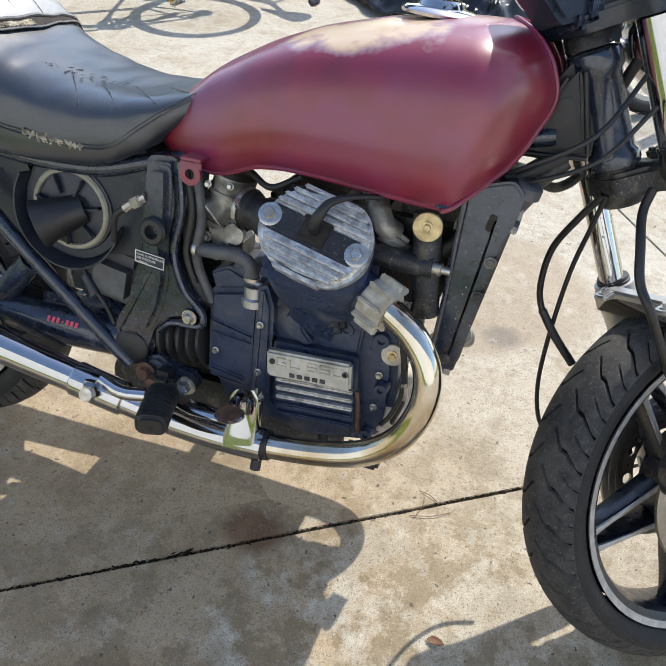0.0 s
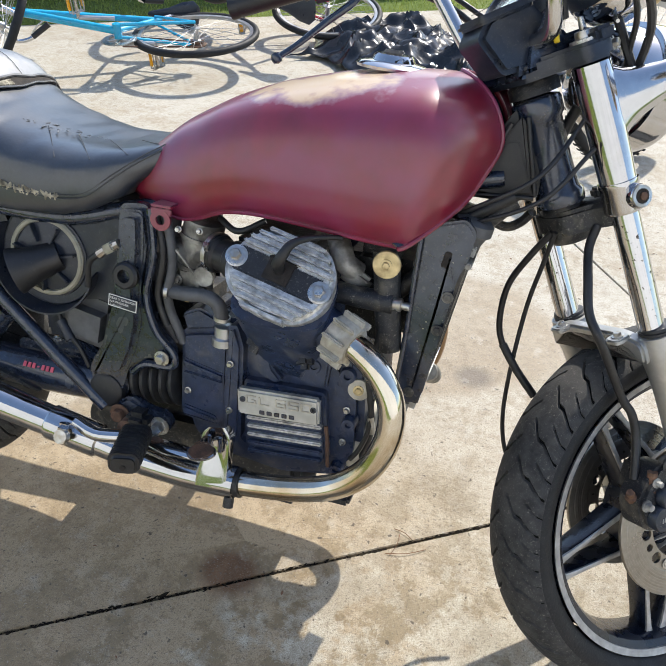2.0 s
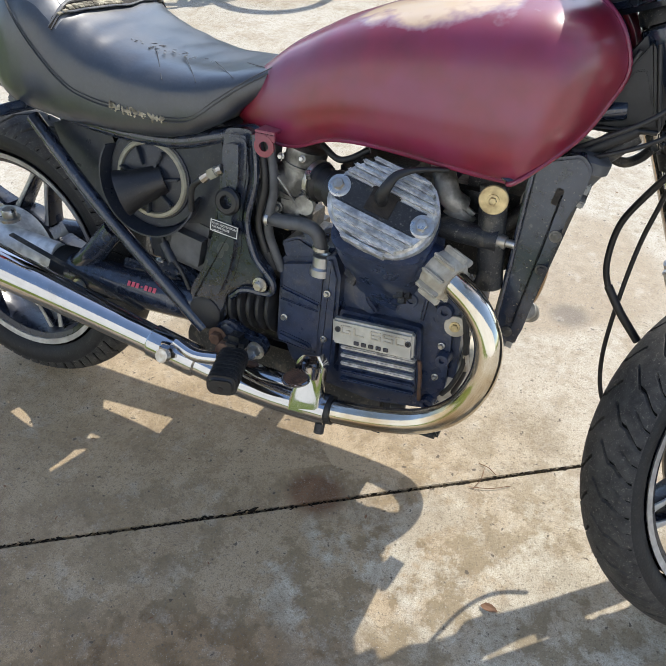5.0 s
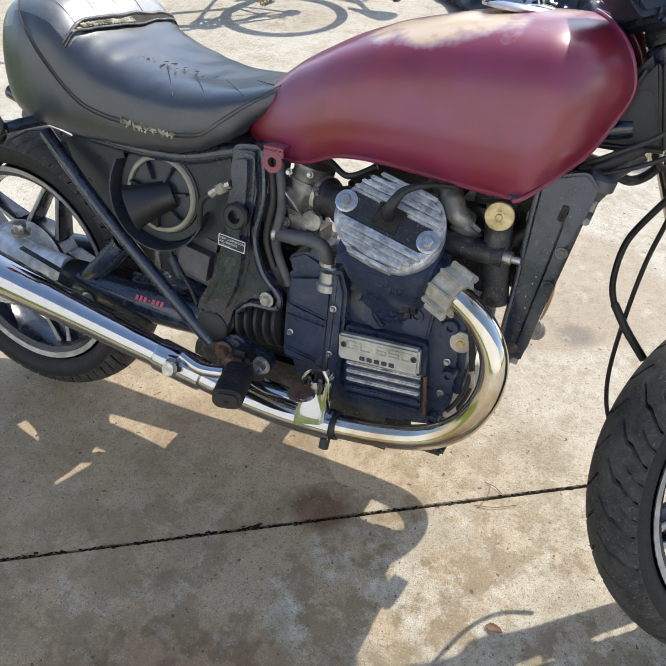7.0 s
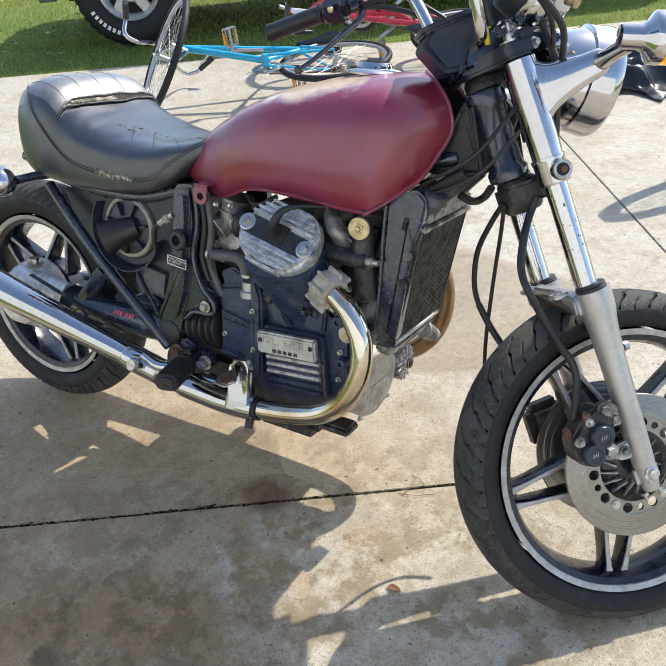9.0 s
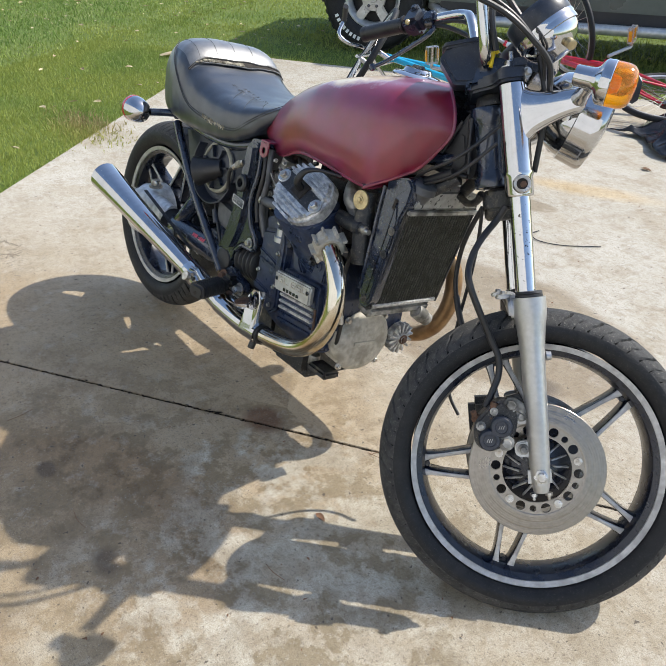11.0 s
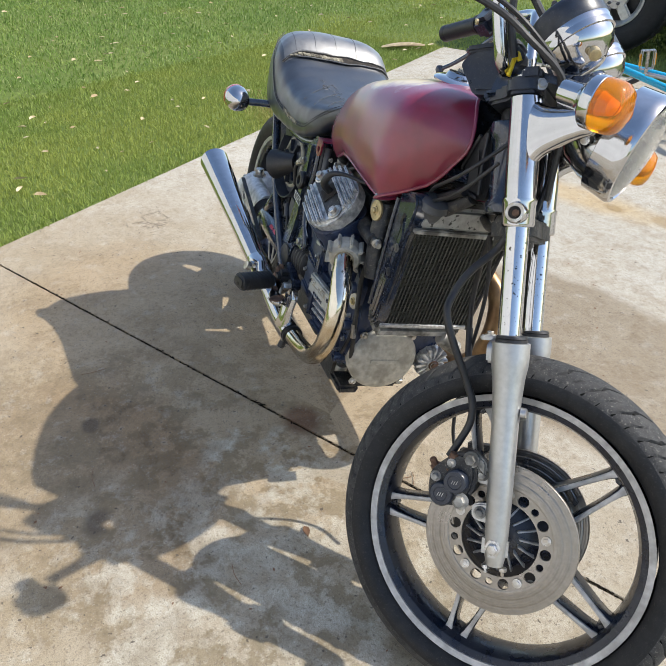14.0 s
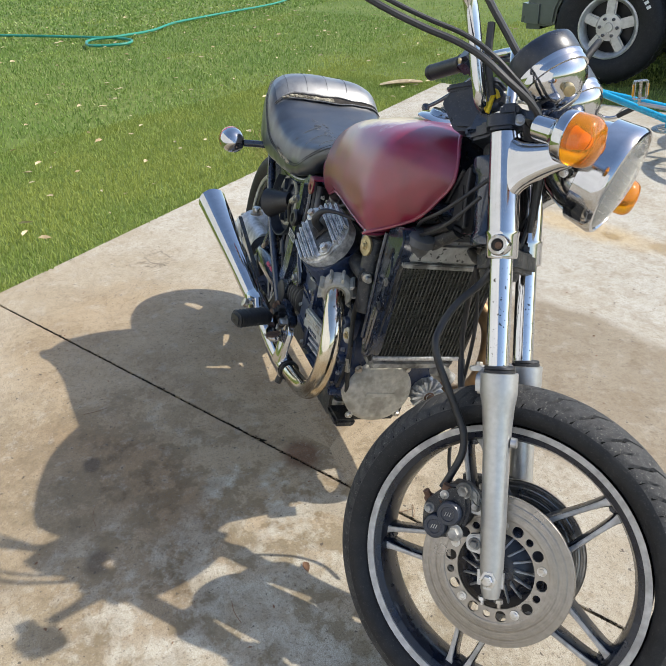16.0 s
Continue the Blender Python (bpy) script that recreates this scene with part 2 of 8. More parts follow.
def concrete():
    """Broom-finished concrete, stained brown and grey, with damp patches, dark ovals and a painted shade tint."""
    m = bpy.data.materials.new("concrete")
    m.use_nodes = True
    t, n = m.node_tree, m.node_tree.nodes
    b = n["Principled BSDF"]
    geo = n.new("ShaderNodeNewGeometry")

    def noise_at(scale, detail=6, rough=0.55):
        x = n.new("ShaderNodeTexNoise")
        x.inputs["Scale"].default_value, x.inputs["Detail"].default_value, x.inputs["Roughness"].default_value = scale, detail, rough
        t.links.new(geo.outputs["Position"], x.inputs["Vector"])
        return x.outputs["Fac"]

    def ranged(v, lo, hi, top=1.0):
        x = n.new("ShaderNodeMapRange")
        x.inputs["From Min"].default_value, x.inputs["From Max"].default_value, x.inputs["To Max"].default_value = lo, hi, top
        t.links.new(v, x.inputs["Value"])
        return x.outputs[0]

    def mixed(fac, a, c, blend="MIX"):
        x = n.new("ShaderNodeMixRGB")
        x.blend_type = blend
        t.links.new(fac, x.inputs[0])
        if isinstance(a, tuple):
            x.inputs[1].default_value = (*a, 1)
        else:
            t.links.new(a, x.inputs[1])
        x.inputs[2].default_value = (*c, 1)
        return x.outputs[0]

    def patch(px, py, rx, ry, angle, soft=0.35, wob=0.7):
        """1 inside a ragged oval."""
        s = n.new("ShaderNodeMapping")
        s.vector_type = "TEXTURE"
        s.inputs["Location"].default_value = (px, py, 0)
        s.inputs["Rotation"].default_value = (0, 0, radians(angle))
        s.inputs["Scale"].default_value = (rx, ry, 1000)
        t.links.new(geo.outputs["Position"], s.inputs["Vector"])
        ln = n.new("ShaderNodeVectorMath")
        ln.operation = "LENGTH"
        t.links.new(s.outputs[0], ln.inputs[0])
        a = n.new("ShaderNodeMath")
        a.operation = "MULTIPLY_ADD"
        t.links.new(ragged, a.inputs[0])
        a.inputs[1].default_value = wob
        t.links.new(ln.outputs["Value"], a.inputs[2])
        return ranged(a.outputs[0], 1.0 + wob * 0.5 + soft / 2, 1.0 + wob * 0.5 - soft / 2)

    def most(values):
        out = values[0]
        for v in values[1:]:
            x = n.new("ShaderNodeMath")
            x.operation = "MAXIMUM"
            t.links.new(out, x.inputs[0])
            t.links.new(v, x.inputs[1])
            out = x.outputs[0]
        return out

    ragged = noise_at(4.5, 7, 0.62)
    colour = mixed(ranged(noise_at(1.1, 8), 0.38, 0.66), (0.5, 0.47, 0.395), (0.57, 0.54, 0.465))
    # the side towards the drive is browner, with paler scoured blotches
    colour = mixed(ranged(patch(-0.75, -0.75, 1.75, 0.95, 30, 1.0, 0.7), 0, 1, 0.75), colour, (0.41, 0.33, 0.22))
    colour = mixed(ranged(noise_at(3.2, 8, 0.7), 0.46, 0.6, 0.45), colour, (0.36, 0.29, 0.185))
    colour = mixed(ranged(noise_at(9, 9, 0.72), 0.5, 0.62, 0.42), colour, (0.3, 0.235, 0.145))
    colour = mixed(ranged(noise_at(12, 9, 0.75), 0.54, 0.64, 0.3), colour, (0.7, 0.67, 0.6))
    near = patch(0.28, -0.42, 0.75, 0.6, 20, 0.8)
    blotch = n.new("ShaderNodeMath")
    blotch.operation = "MULTIPLY"
    t.links.new(ranged(noise_at(8.5, 8, 0.66), 0.485, 0.53), blotch.inputs[0])
    t.links.new(near, blotch.inputs[1])
    colour = mixed(blotch.outputs[0], colour, (0.28, 0.23, 0.15))
    damp = most([patch(-0.05, 0.83, 0.62, 0.36, 8, 0.12, 0.4), patch(-0.66, 1.78, 0.19, 0.075, 20, 0.15, 0.25)])
    colour = mixed(ranged(damp, 0, 1, 0.95), colour, (0.6, 0.52, 0.41), "MULTIPLY")
    # warm brown tint painted where the bike's shadow falls
    shade_tint = patch(-0.45, -0.3, 0.85, 0.47, 24, 0.3, 0.5)
    colour = mixed(shade_tint, colour, (0.95, 0.87, 0.77), "MULTIPLY")
    # two ragged ovals multiplied darker and browner
    dark_ovals = most([patch(0.06, -0.60, 0.42, 0.24, 14, 0.3, 0.5), patch(-0.02, -0.84, 0.34, 0.16, 0, 0.4, 0.6)])
    colour = mixed(dark_ovals, colour, (0.7, 0.61, 0.51), "MULTIPLY")
    brown = patch(0.25, -1.0, 0.85, 0.4, 10, 0.8, 0.8)
    colour = mixed(ranged(brown, 0, 1, 0.6), colour, (0.36, 0.285, 0.18))
    scoured = ranged(noise_at(6.5, 8, 0.7), 0.485, 0.56, 0.65)

    def bleached(mask):
        x = n.new("ShaderNodeMath")
        x.operation = "MULTIPLY"
        t.links.new(scoured, x.inputs[0])
        t.links.new(mask, x.inputs[1])
        return mixed(x.outputs[0], colour, (0.58, 0.55, 0.465))

    colour = bleached(most([patch(0.5, -0.5, 0.34, 0.36, 20, 0.8), patch(0.45, -0.1, 0.35, 0.25, 10, 0.6)]))
    colour = bleached(patch(0.05, -0.24, 0.22, 0.11, 30, 0.5))
    oil = most([patch(-0.15, -0.62, 0.03, 0.022, 0, 0.5, 0.6), patch(0.21, -0.62, 0.04, 0.03, 0, 0.7, 0.6),
                patch(-0.98, 1.62, 0.05, 0.03, 0, 0.6, 0.6), patch(0.36, 0.67, 0.05, 0.045, 0, 0.7, 0.6)])
    colour = mixed(ranged(oil, 0, 1, 0.75), colour, (0.07, 0.05, 0.035))
    colour = mixed(ranged(patch(0.0, -0.08, 0.06, 0.05, 0, 0.5, 0.6), 0, 1, 0.8), colour, (0.14, 0.05, 0.014))
    rusty = most([patch(-1.15, 1.55, 0.4, 0.1, 25, 0.9, 0.6), patch(-0.55, 2.2, 0.3, 0.08, 25, 0.9, 0.6)])
    colour = mixed(ranged(rusty, 0, 1, 0.45), colour, (0.62, 0.4, 0.12))
    used = n.new("ShaderNodeMath")
    used.operation = "MULTIPLY"
    t.links.new(ranged(noise_at(6.0, 9, 0.74), 0.47, 0.6, 0.8), used.inputs[0])
    t.links.new(ranged(most([patch(-0.05, -0.75, 1.25, 0.75, 10, 0.9), patch(-0.1, 0.1, 0.75, 0.4, 0, 0.9)]), -0.2, 1.0), used.inputs[1])
    colour = mixed(used.outputs[0], colour, (0.62, 0.58, 0.52), "MULTIPLY")
    colour = mixed(ranged(noise_at(15, 7, 0.7), 0.55, 0.64, 0.26), colour, (0.58, 0.555, 0.49))
    colour = mixed(ranged(noise_at(36, 8, 0.8), 0.46, 0.6, 0.4), colour, (0.64, 0.6, 0.53), "MULTIPLY")
    colour = mixed(ranged(noise_at(80, 4, 0.75), 0.54, 0.64, 0.5), colour, (0.58, 0.54, 0.47), "MULTIPLY")
    colour = mixed(ranged(noise_at(95, 3, 0.7), 0.64, 0.7, 0.3), colour, (0.62, 0.6, 0.54))
    colour = mixed(ranged(noise_at(420, 3, 0.7), 0.44, 0.58, 0.5), colour, (0.17, 0.13, 0.085))
    colour = mixed(ranged(noise_at(170, 3), 0.58, 0.66, 0.7), colour, (0.14, 0.115, 0.085))
    colour = mixed(ranged(noise_at(240, 2), 0.64, 0.72, 0.3), colour, (0.58, 0.53, 0.44))
    colour = mixed(ranged(noise_at(60, 2), 0.68, 0.72, 0.85), colour, (0.07, 0.055, 0.04))
    t.links.new(colour, b.inputs["Base Color"])
    b.inputs["Roughness"].default_value = 0.8
    wet = n.new("ShaderNodeMapRange")
    wet.inputs["To Min"].default_value, wet.inputs["To Max"].default_value = 0.82, 0.55
    t.links.new(damp, wet.inputs["Value"])
    t.links.new(wet.outputs[0], b.inputs["Roughness"])
    bp = n.new("ShaderNodeBump")
    bp.inputs["Strength"].default_value, bp.inputs["Distance"].default_value = 0.6, 0.003
    t.links.new(noise_at(150, 7, 0.8), bp.inputs["Height"])
    t.links.new(bp.outputs[0], b.inputs["Normal"])
    return m


TANKPAINT = tank_paint()
CONCRETE = concrete()


def ground_mat(name, a, c, scale):
    m = shade(name, a, 0.95, 0.0, 0.35, scale, 0.6, second=c, amount=0.9, big=1.1, edge=(0.4, 0.62), spec=0.15)
    t = m.node_tree
    geo = t.nodes.new("ShaderNodeNewGeometry")
    for k in [x for x in t.nodes if x.type == "TEX_NOISE"]:
        t.links.new(geo.outputs["Position"], k.inputs["Vector"])
    return m


SOIL = ground_mat("lawn_soil", (0.13, 0.165, 0.042), (0.095, 0.14, 0.032), 30)


# shapes
def finish(name, bm, smooth=True, angle=40):
    bmesh.ops.recalc_face_normals(bm, faces=bm.faces[:])
    me = bpy.data.meshes.new(name)
    bm.to_mesh(me)
    bm.free()
    if smooth:
        me.shade_smooth()
        me.set_sharp_from_angle(angle=radians(angle))
    return me


def part(name, bm, material, parent=None, label="", m=None, angle=40):
    """Links a bmesh or mesh as one object under a thing or part."""
    me = bm if isinstance(bm, bpy.types.Mesh) else finish(name, bm, angle=angle)
    if material and not me.materials:
        me.materials.append(material)
    ob = new(name, me)
    if parent:
        ob.parent = parent
    if m is not None:
        ob.matrix_basis = m
    if label:
        tagged(ob, label)
    return ob


def thing(name, m=None, **tags):
    ob = new(name)
    ob.empty_display_size = 0.05
    if m is not None:
        ob.matrix_basis = m
    return tagged(ob, **tags)


def grid(rows, closed=True, caps=True, bm=None):
    """Skins rings of equal length; rings are lists of points."""
    bm = bm or bmesh.new()
    v = [[bm.verts.new(p) for p in r] for r in rows]
    k = len(rows[0])
    for a, b in zip(v, v[1:]):
        for i in range(k if closed else k - 1):
            j = (i + 1) % k
            try:
                bm.faces.new((a[i], a[j], b[j], b[i]))
            except ValueError:
                pass
    if caps and closed:
        for r in (v[0], v[-1]):
            try:
                bm.faces.new(r)
            except ValueError:
                pass
    return bm


def smooth_line(points, steps=6):
    p = [Vector(q) for q in points]
    p = [p[0] * 2 - p[1]] + p + [p[-1] * 2 - p[-2]]
    out = []
    for a, b, c, d in zip(p, p[1:], p[2:], p[3:]):
        for i in range(steps):
            t = i / steps
            out.append(0.5 * ((2 * b) + (c - a) * t + (2 * a - 5 * b + 4 * c - d) * t * t + (3 * b - a - 3 * c + d) * t ** 3))
    out.append(p[-2])
    return out


def tube(points, radius, seg=10, steps=6, bm=None, flat=1.0):
    """A round bar along a smooth line; radius is one number or one a point."""
    line = smooth_line(points, steps) if steps > 1 else [Vector(q) for q in points]
    rad = [radius] * len(line) if not isinstance(radius, (list, tuple)) else \
        [float(np.interp(i / steps, range(len(radius)), radius)) for i in range(len(line))]
    rows, side = [], None
    for i, q in enumerate(line):
        d = (line[min(i + 1, len(line) - 1)] - line[max(i - 1, 0)]).normalized()
        if side is None:
            side = d.orthogonal().normalized() if abs(d.z) > 0.99 else d.cross(Vector((0, 0, 1))).normalized()
        side = (side - d * side.dot(d)).normalized()
        up = d.cross(side)
        rows.append([q + rad[i] * (math.cos(a) * side + flat * math.sin(a) * up) for a in (2 * math.pi * j / seg for j in range(seg))])
    return grid(rows, bm=bm)


def axis_matrix(centre, axis, twist=0.0):
    q = Vector(axis).to_track_quat("Z", "Y").to_matrix().to_4x4()
    return Matrix.Translation(centre) @ q @ Matrix.Rotation(twist, 4, "Z")


def lathe(profile, seg=32, m=None, bm=None, closed=False):
    """Turns (radius, height) round z; m places it."""
    m = m or Matrix()
    rows = [[m @ Vector((r * math.cos(a), r * math.sin(a), h)) for a in (2 * math.pi * j / seg for j in range(seg))] for r, h in profile]
    if closed:
        rows.append(rows[0])
        bm = grid(rows, bm=bm, caps=False)
        bmesh.ops.remove_doubles(bm, verts=bm.verts[:], dist=1e-6)
        return bm
    return grid(rows, bm=bm)


def box(size, m=None, bevel=0.004, bm=None, seg=2):
    b = bmesh.new()
    bmesh.ops.create_cube(b, size=1)
    bmesh.ops.scale(b, vec=size, verts=b.verts[:])
    if bevel:
        bmesh.ops.bevel(b, geom=b.edges[:], offset=min(bevel, min(size) * 0.45), segments=seg, affect="EDGES")
    if m is not None:
        bmesh.ops.transform(b, matrix=m, verts=b.verts[:])
    if bm is None:
        return b
    me = bpy.data.meshes.new("t")
    b.to_mesh(me)
    b.free()
    bm.from_mesh(me)
    bpy.data.meshes.remove(me)
    return bm


def prism(outline, depth, m=None, bevel=0.003, bm=None, seg=2):
    """A plate: outline in x and y, from z = 0 to depth."""
    b = bmesh.new()
    f = b.faces.new([b.verts.new((x, y, 0)) for x, y in outline])
    top = bmesh.ops.extrude_face_region(b, geom=[f])
    bmesh.ops.translate(b, vec=(0, 0, depth), verts=[v for v in top["geom"] if isinstance(v, bmesh.types.BMVert)])
    bmesh.ops.recalc_face_normals(b, faces=b.faces[:])
    if bevel:
        rim = [e for e in b.edges if abs(e.verts[0].co.z - e.verts[1].co.z) < 1e-6]
        bmesh.ops.bevel(b, geom=rim, offset=bevel, segments=seg, affect="EDGES")
    if m is not None:
        bmesh.ops.transform(b, matrix=m, verts=b.verts[:])
    if bm is None:
        return b
    me = bpy.data.meshes.new("t")
    b.to_mesh(me)
    b.free()
    bm.from_mesh(me)
    bpy.data.meshes.remove(me)
    return bm


def rounded(outline, r, steps=4):
    """Rounds the corners of an outline."""
    out, k = [], len(outline)
    for i in range(k):
        a, b, c = (Vector(outline[(i + d) % k]) for d in (-1, 0, 1))
        p = b + (a - b).normalized() * min(r, (a - b).length * 0.45)
        q = b + (c - b).normalized() * min(r, (c - b).length * 0.45)
        for s in range(steps + 1):
            t = s / steps
            out.append(tuple((1 - t) ** 2 * p + 2 * t * (1 - t) * b + t * t * q))
    return out


SIDE = Matrix(((1, 0, 0, 0), (0, 0, -1, 0), (0, 1, 0, 0), (0, 0, 0, 1)))   # plate outline x, y becomes bike x, z; depth goes to the right side


def side_plate(outline, y_out, depth, bevel=0.003, r=0.0):
    return prism(rounded(outline, r) if r else outline, depth, Matrix.Translation((0, y_out + depth, 0)) @ SIDE, bevel)


def bolt(centre, axis, r=0.007, h=0.006, parent=None, mat=STEEL, washer=1.55, name="bolt", label=""):
    m = axis_matrix(centre, axis)
    bm = lathe([(0, 0), (r * washer, 0), (r * washer, 0.0018), (r * 1.2, 0.002)], 16, m)
    lathe([(r, 0.0019), (r, h * 0.85), (r * 0.85, h), (0, h)], 6, m, bm)
    return part(name, bm, mat, parent, label, angle=30)


# ground: lawn, and a slab of concrete bays with open joints
CA, SA = math.cos(radians(33)), math.sin(radians(33))


def uv(u, v):
    return (u * CA - v * SA, u * SA + v * CA)


def make_ground():
    bm = bmesh.new()
    bmesh.ops.create_grid(bm, x_segments=60, y_segments=60, size=400)
    bmesh.ops.translate(bm, vec=(0, 0, -0.016), verts=bm.verts[:])
    tagged(part("ground", bm, SOIL), "short green lawn with bare earth between the blades", "lawn", kind="structure")
    pave = tagged(new("pavement"), "stained pale concrete driveway with a dark open joint", "driveway", kind="structure")

    def left(v):
        return -1.66 - 0.157 * v

    vs = [(-6.0, -0.092), (-0.086, 4.36)]
    us = [None, 1.297, 5.2, 10.0]
    for v0, v1 in vs:
        for ua, ub in zip(us, us[1:]):
            u0, u1 = (left(v0), left(v1)) if ua is None else (ua + 0.003, ua + 0.003)
            e0 = 0.0 if v1 < 0 else -0.043
            top0, top1 = v1 + (e0 * (u1 + 1.9) if v1 > 0 else 0), v1 + (e0 * (ub + 1.9) if v1 > 0 else 0)
            ring = [uv(u0, v0), uv(ub - 0.003, v0), uv(ub - 0.003, top1), uv(u1, top0)]
            b = prism(ring, 0.12, Matrix.Translation((0, 0, -0.12)), 0.0015)
            part("concrete_bay", b, CONCRETE, pave)
    dirt = shade("joint_dirt", (0.014, 0.011, 0.008), 0.95, var=0.4, scale=80, bump=0.6, spec=0.1)
    bm = box((11.5, 0.012, 0.02), Matrix.Translation((*uv(4.15, -0.089), -0.022)) @ Matrix.Rotation(radians(33), 4, "Z"), 0)
    part("joint_filler", bm, dirt, pave)
    bm = box((9.8, 0.012, 0.02), Matrix.Translation((*uv(1.3, -0.75), -0.0225)) @ Matrix.Rotation(radians(123), 4, "Z"), 0)
    part("joint_filler", bm, dirt, pave)
    # soil crumbs and broken edges along the joint
    r = random.Random(71)
    bm = bmesh.new()
    for k in range(1000):
        u = r.uniform(-1.5, 1.3)
        size = r.uniform(0.002, 0.0045) * (1.6 if r.random() < 0.1 else 1)
        x, y = uv(u, -0.089 + r.gauss(0, 0.0024) + 0.0015 * math.sin(u * 19))
        m = Matrix.Translation((x, y, r.uniform(-0.003, 0.0002))) @ Matrix.Rotation(radians(33) + r.gauss(0, 0.35), 4, "Z") @ Matrix.Diagonal((size * r.uniform(1, 3), size * 0.7, size * 0.35, 1))
        bmesh.ops.create_icosphere(bm, subdivisions=1, radius=0.7, matrix=m)
    part("joint_crumbs", bm, dirt, pave)


make_ground()

# pale wall behind the camera, unseen, added to bounce sunlight onto the bike
BOUNCE_SIDING = shade("bounce_siding", (0.62, 0.62, 0.625), 0.7, 0.0, 0.05, 20, 0.1, second=(0.54, 0.54, 0.55), amount=0.5, big=1.5)
bounce_bm = bmesh.new()
box((16.0, 0.25, 3.4), Matrix.Translation((0.0, -3.75, 1.7)), 0.01, bounce_bm)
for k in range(16):
    box((16.0, 0.02, 0.19), Matrix.Translation((0.0, -3.615, 0.2 + 0.2 * k)) @ Matrix.Rotation(radians(3), 4, "X"), 0, bounce_bm)
tagged(part("bounce_wall", bounce_bm, BOUNCE_SIDING), "unseen pale wall with lapped siding, added to bounce light", "wall", kind="structure")


# the motorcycle: built upright, front along +x, then leaned on its stand
LEAN = Matrix.Rotation(radians(-12.5), 4, "X")
bike = thing("motorcycle", LEAN, label="worn maroon and black touring motorcycle without side covers on concrete", category="motorcycle")
RAKE, STEER = radians(25.0), radians(41.5)
FORK = Matrix.Translation((0.698, 0.0225, 0.270)) @ Matrix.Rotation(-RAKE, 4, "Y") @ Matrix.Rotation(STEER, 4, "Z")


def tyre_mesh(R, rim, width, slots, per=30):
    """Tyre turned round y; the net of its crown follows the kinked grooves, which are cut between its rows."""
    seg = slots * per
    prof = []
    half, rt = width / 2, R - rim
    for k in range(69):
        a = -1.0 + 2.0 * k / 68
        ang = a * math.radians(128)
        r = rim + rt * 0.47 + rt * 0.53 * math.cos(ang)
        y = half * math.sin(ang) * (1.0 if abs(ang) < math.pi / 2 else (0.86 + 0.14 * abs(math.sin(ang))))
        prof.append((r, y, a))

    def sweep(q):
        return float(np.interp(q, [0.0, 0.10, 0.34, 0.46, 0.8, 1.0], [0.0, 0.04, 0.46, 0.48, 0.86, 0.92]))

    rows = []
    for j in range(seg):
        row = []
        for r, y, a in prof:
            q = abs(a) / 0.62
            cut = 0.0
            i = (j + (per // 2 if a > 0 else 0)) % per
            if q < 1.0:
                if 0.09 < q < 0.93 and i in (1, 2, 3):
                    cut = 0.0055
                elif 0.52 < q < 0.98 and i in (16, 17):
                    cut = 0.0045
            th = 2 * math.pi * (j + per * sweep(min(q, 1.0))) / seg
            row.append(Vector(((r - cut) * math.cos(th), y, (r - cut) * math.sin(th))))
        rows.append(row)
    rows.append(rows[0])
    bm = grid(rows, closed=False, caps=False)
    bmesh.ops.remove_doubles(bm, verts=bm.verts[:], dist=1e-6)
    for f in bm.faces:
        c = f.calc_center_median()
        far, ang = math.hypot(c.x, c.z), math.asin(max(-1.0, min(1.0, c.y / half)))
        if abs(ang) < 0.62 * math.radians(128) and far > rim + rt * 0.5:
            # faces sunk by the cut are coloured darker, as groove shade
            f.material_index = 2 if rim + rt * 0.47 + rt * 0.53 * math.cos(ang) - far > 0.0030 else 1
    return bm


TURN_Y = Matrix.Rotation(radians(90), 4, "X")     # lathe axis z to bike -y


def spoke_blade(a_tip, a_hub, r_tip, r_hub, y0, y1, wide):
    """One arm of a cast wheel from hub to rim, swelling at both ends."""
    rows = []
    for k in range(9):
        t = k / 8
        a, r = a_hub + (a_tip - a_hub) * t, r_hub + (r_tip - r_hub) * t
        d = Vector((math.cos(a), 0, math.sin(a)))
        p = d * r
        q = Vector((math.cos(a_hub), 0, math.sin(a_hub))) * r_hub
        e = Vector((math.cos(a_tip), 0, math.sin(a_tip))) * r_tip
        p = q.lerp(e, t)
        side = (e - q).normalized().cross(Vector((0, 1, 0)))
        w = wide * (1.0 + 0.5 * (1 - t) ** 4 + 1.4 * t ** 10)
        dep = y1 - y0
        mid = (y0 + y1) / 2
        h = dep / 2 * (1.15 - 0.25 * t)
        rows.append([p + side * w * sx + Vector((0, mid + h * sy, 0)) for sx, sy in ((-1, -0.8), (-0.75, -1), (0.75, -1), (1, -0.8), (1, 0.8), (0.75, 1), (-0.75, 1), (-1, 0.8))])
    return grid(rows)


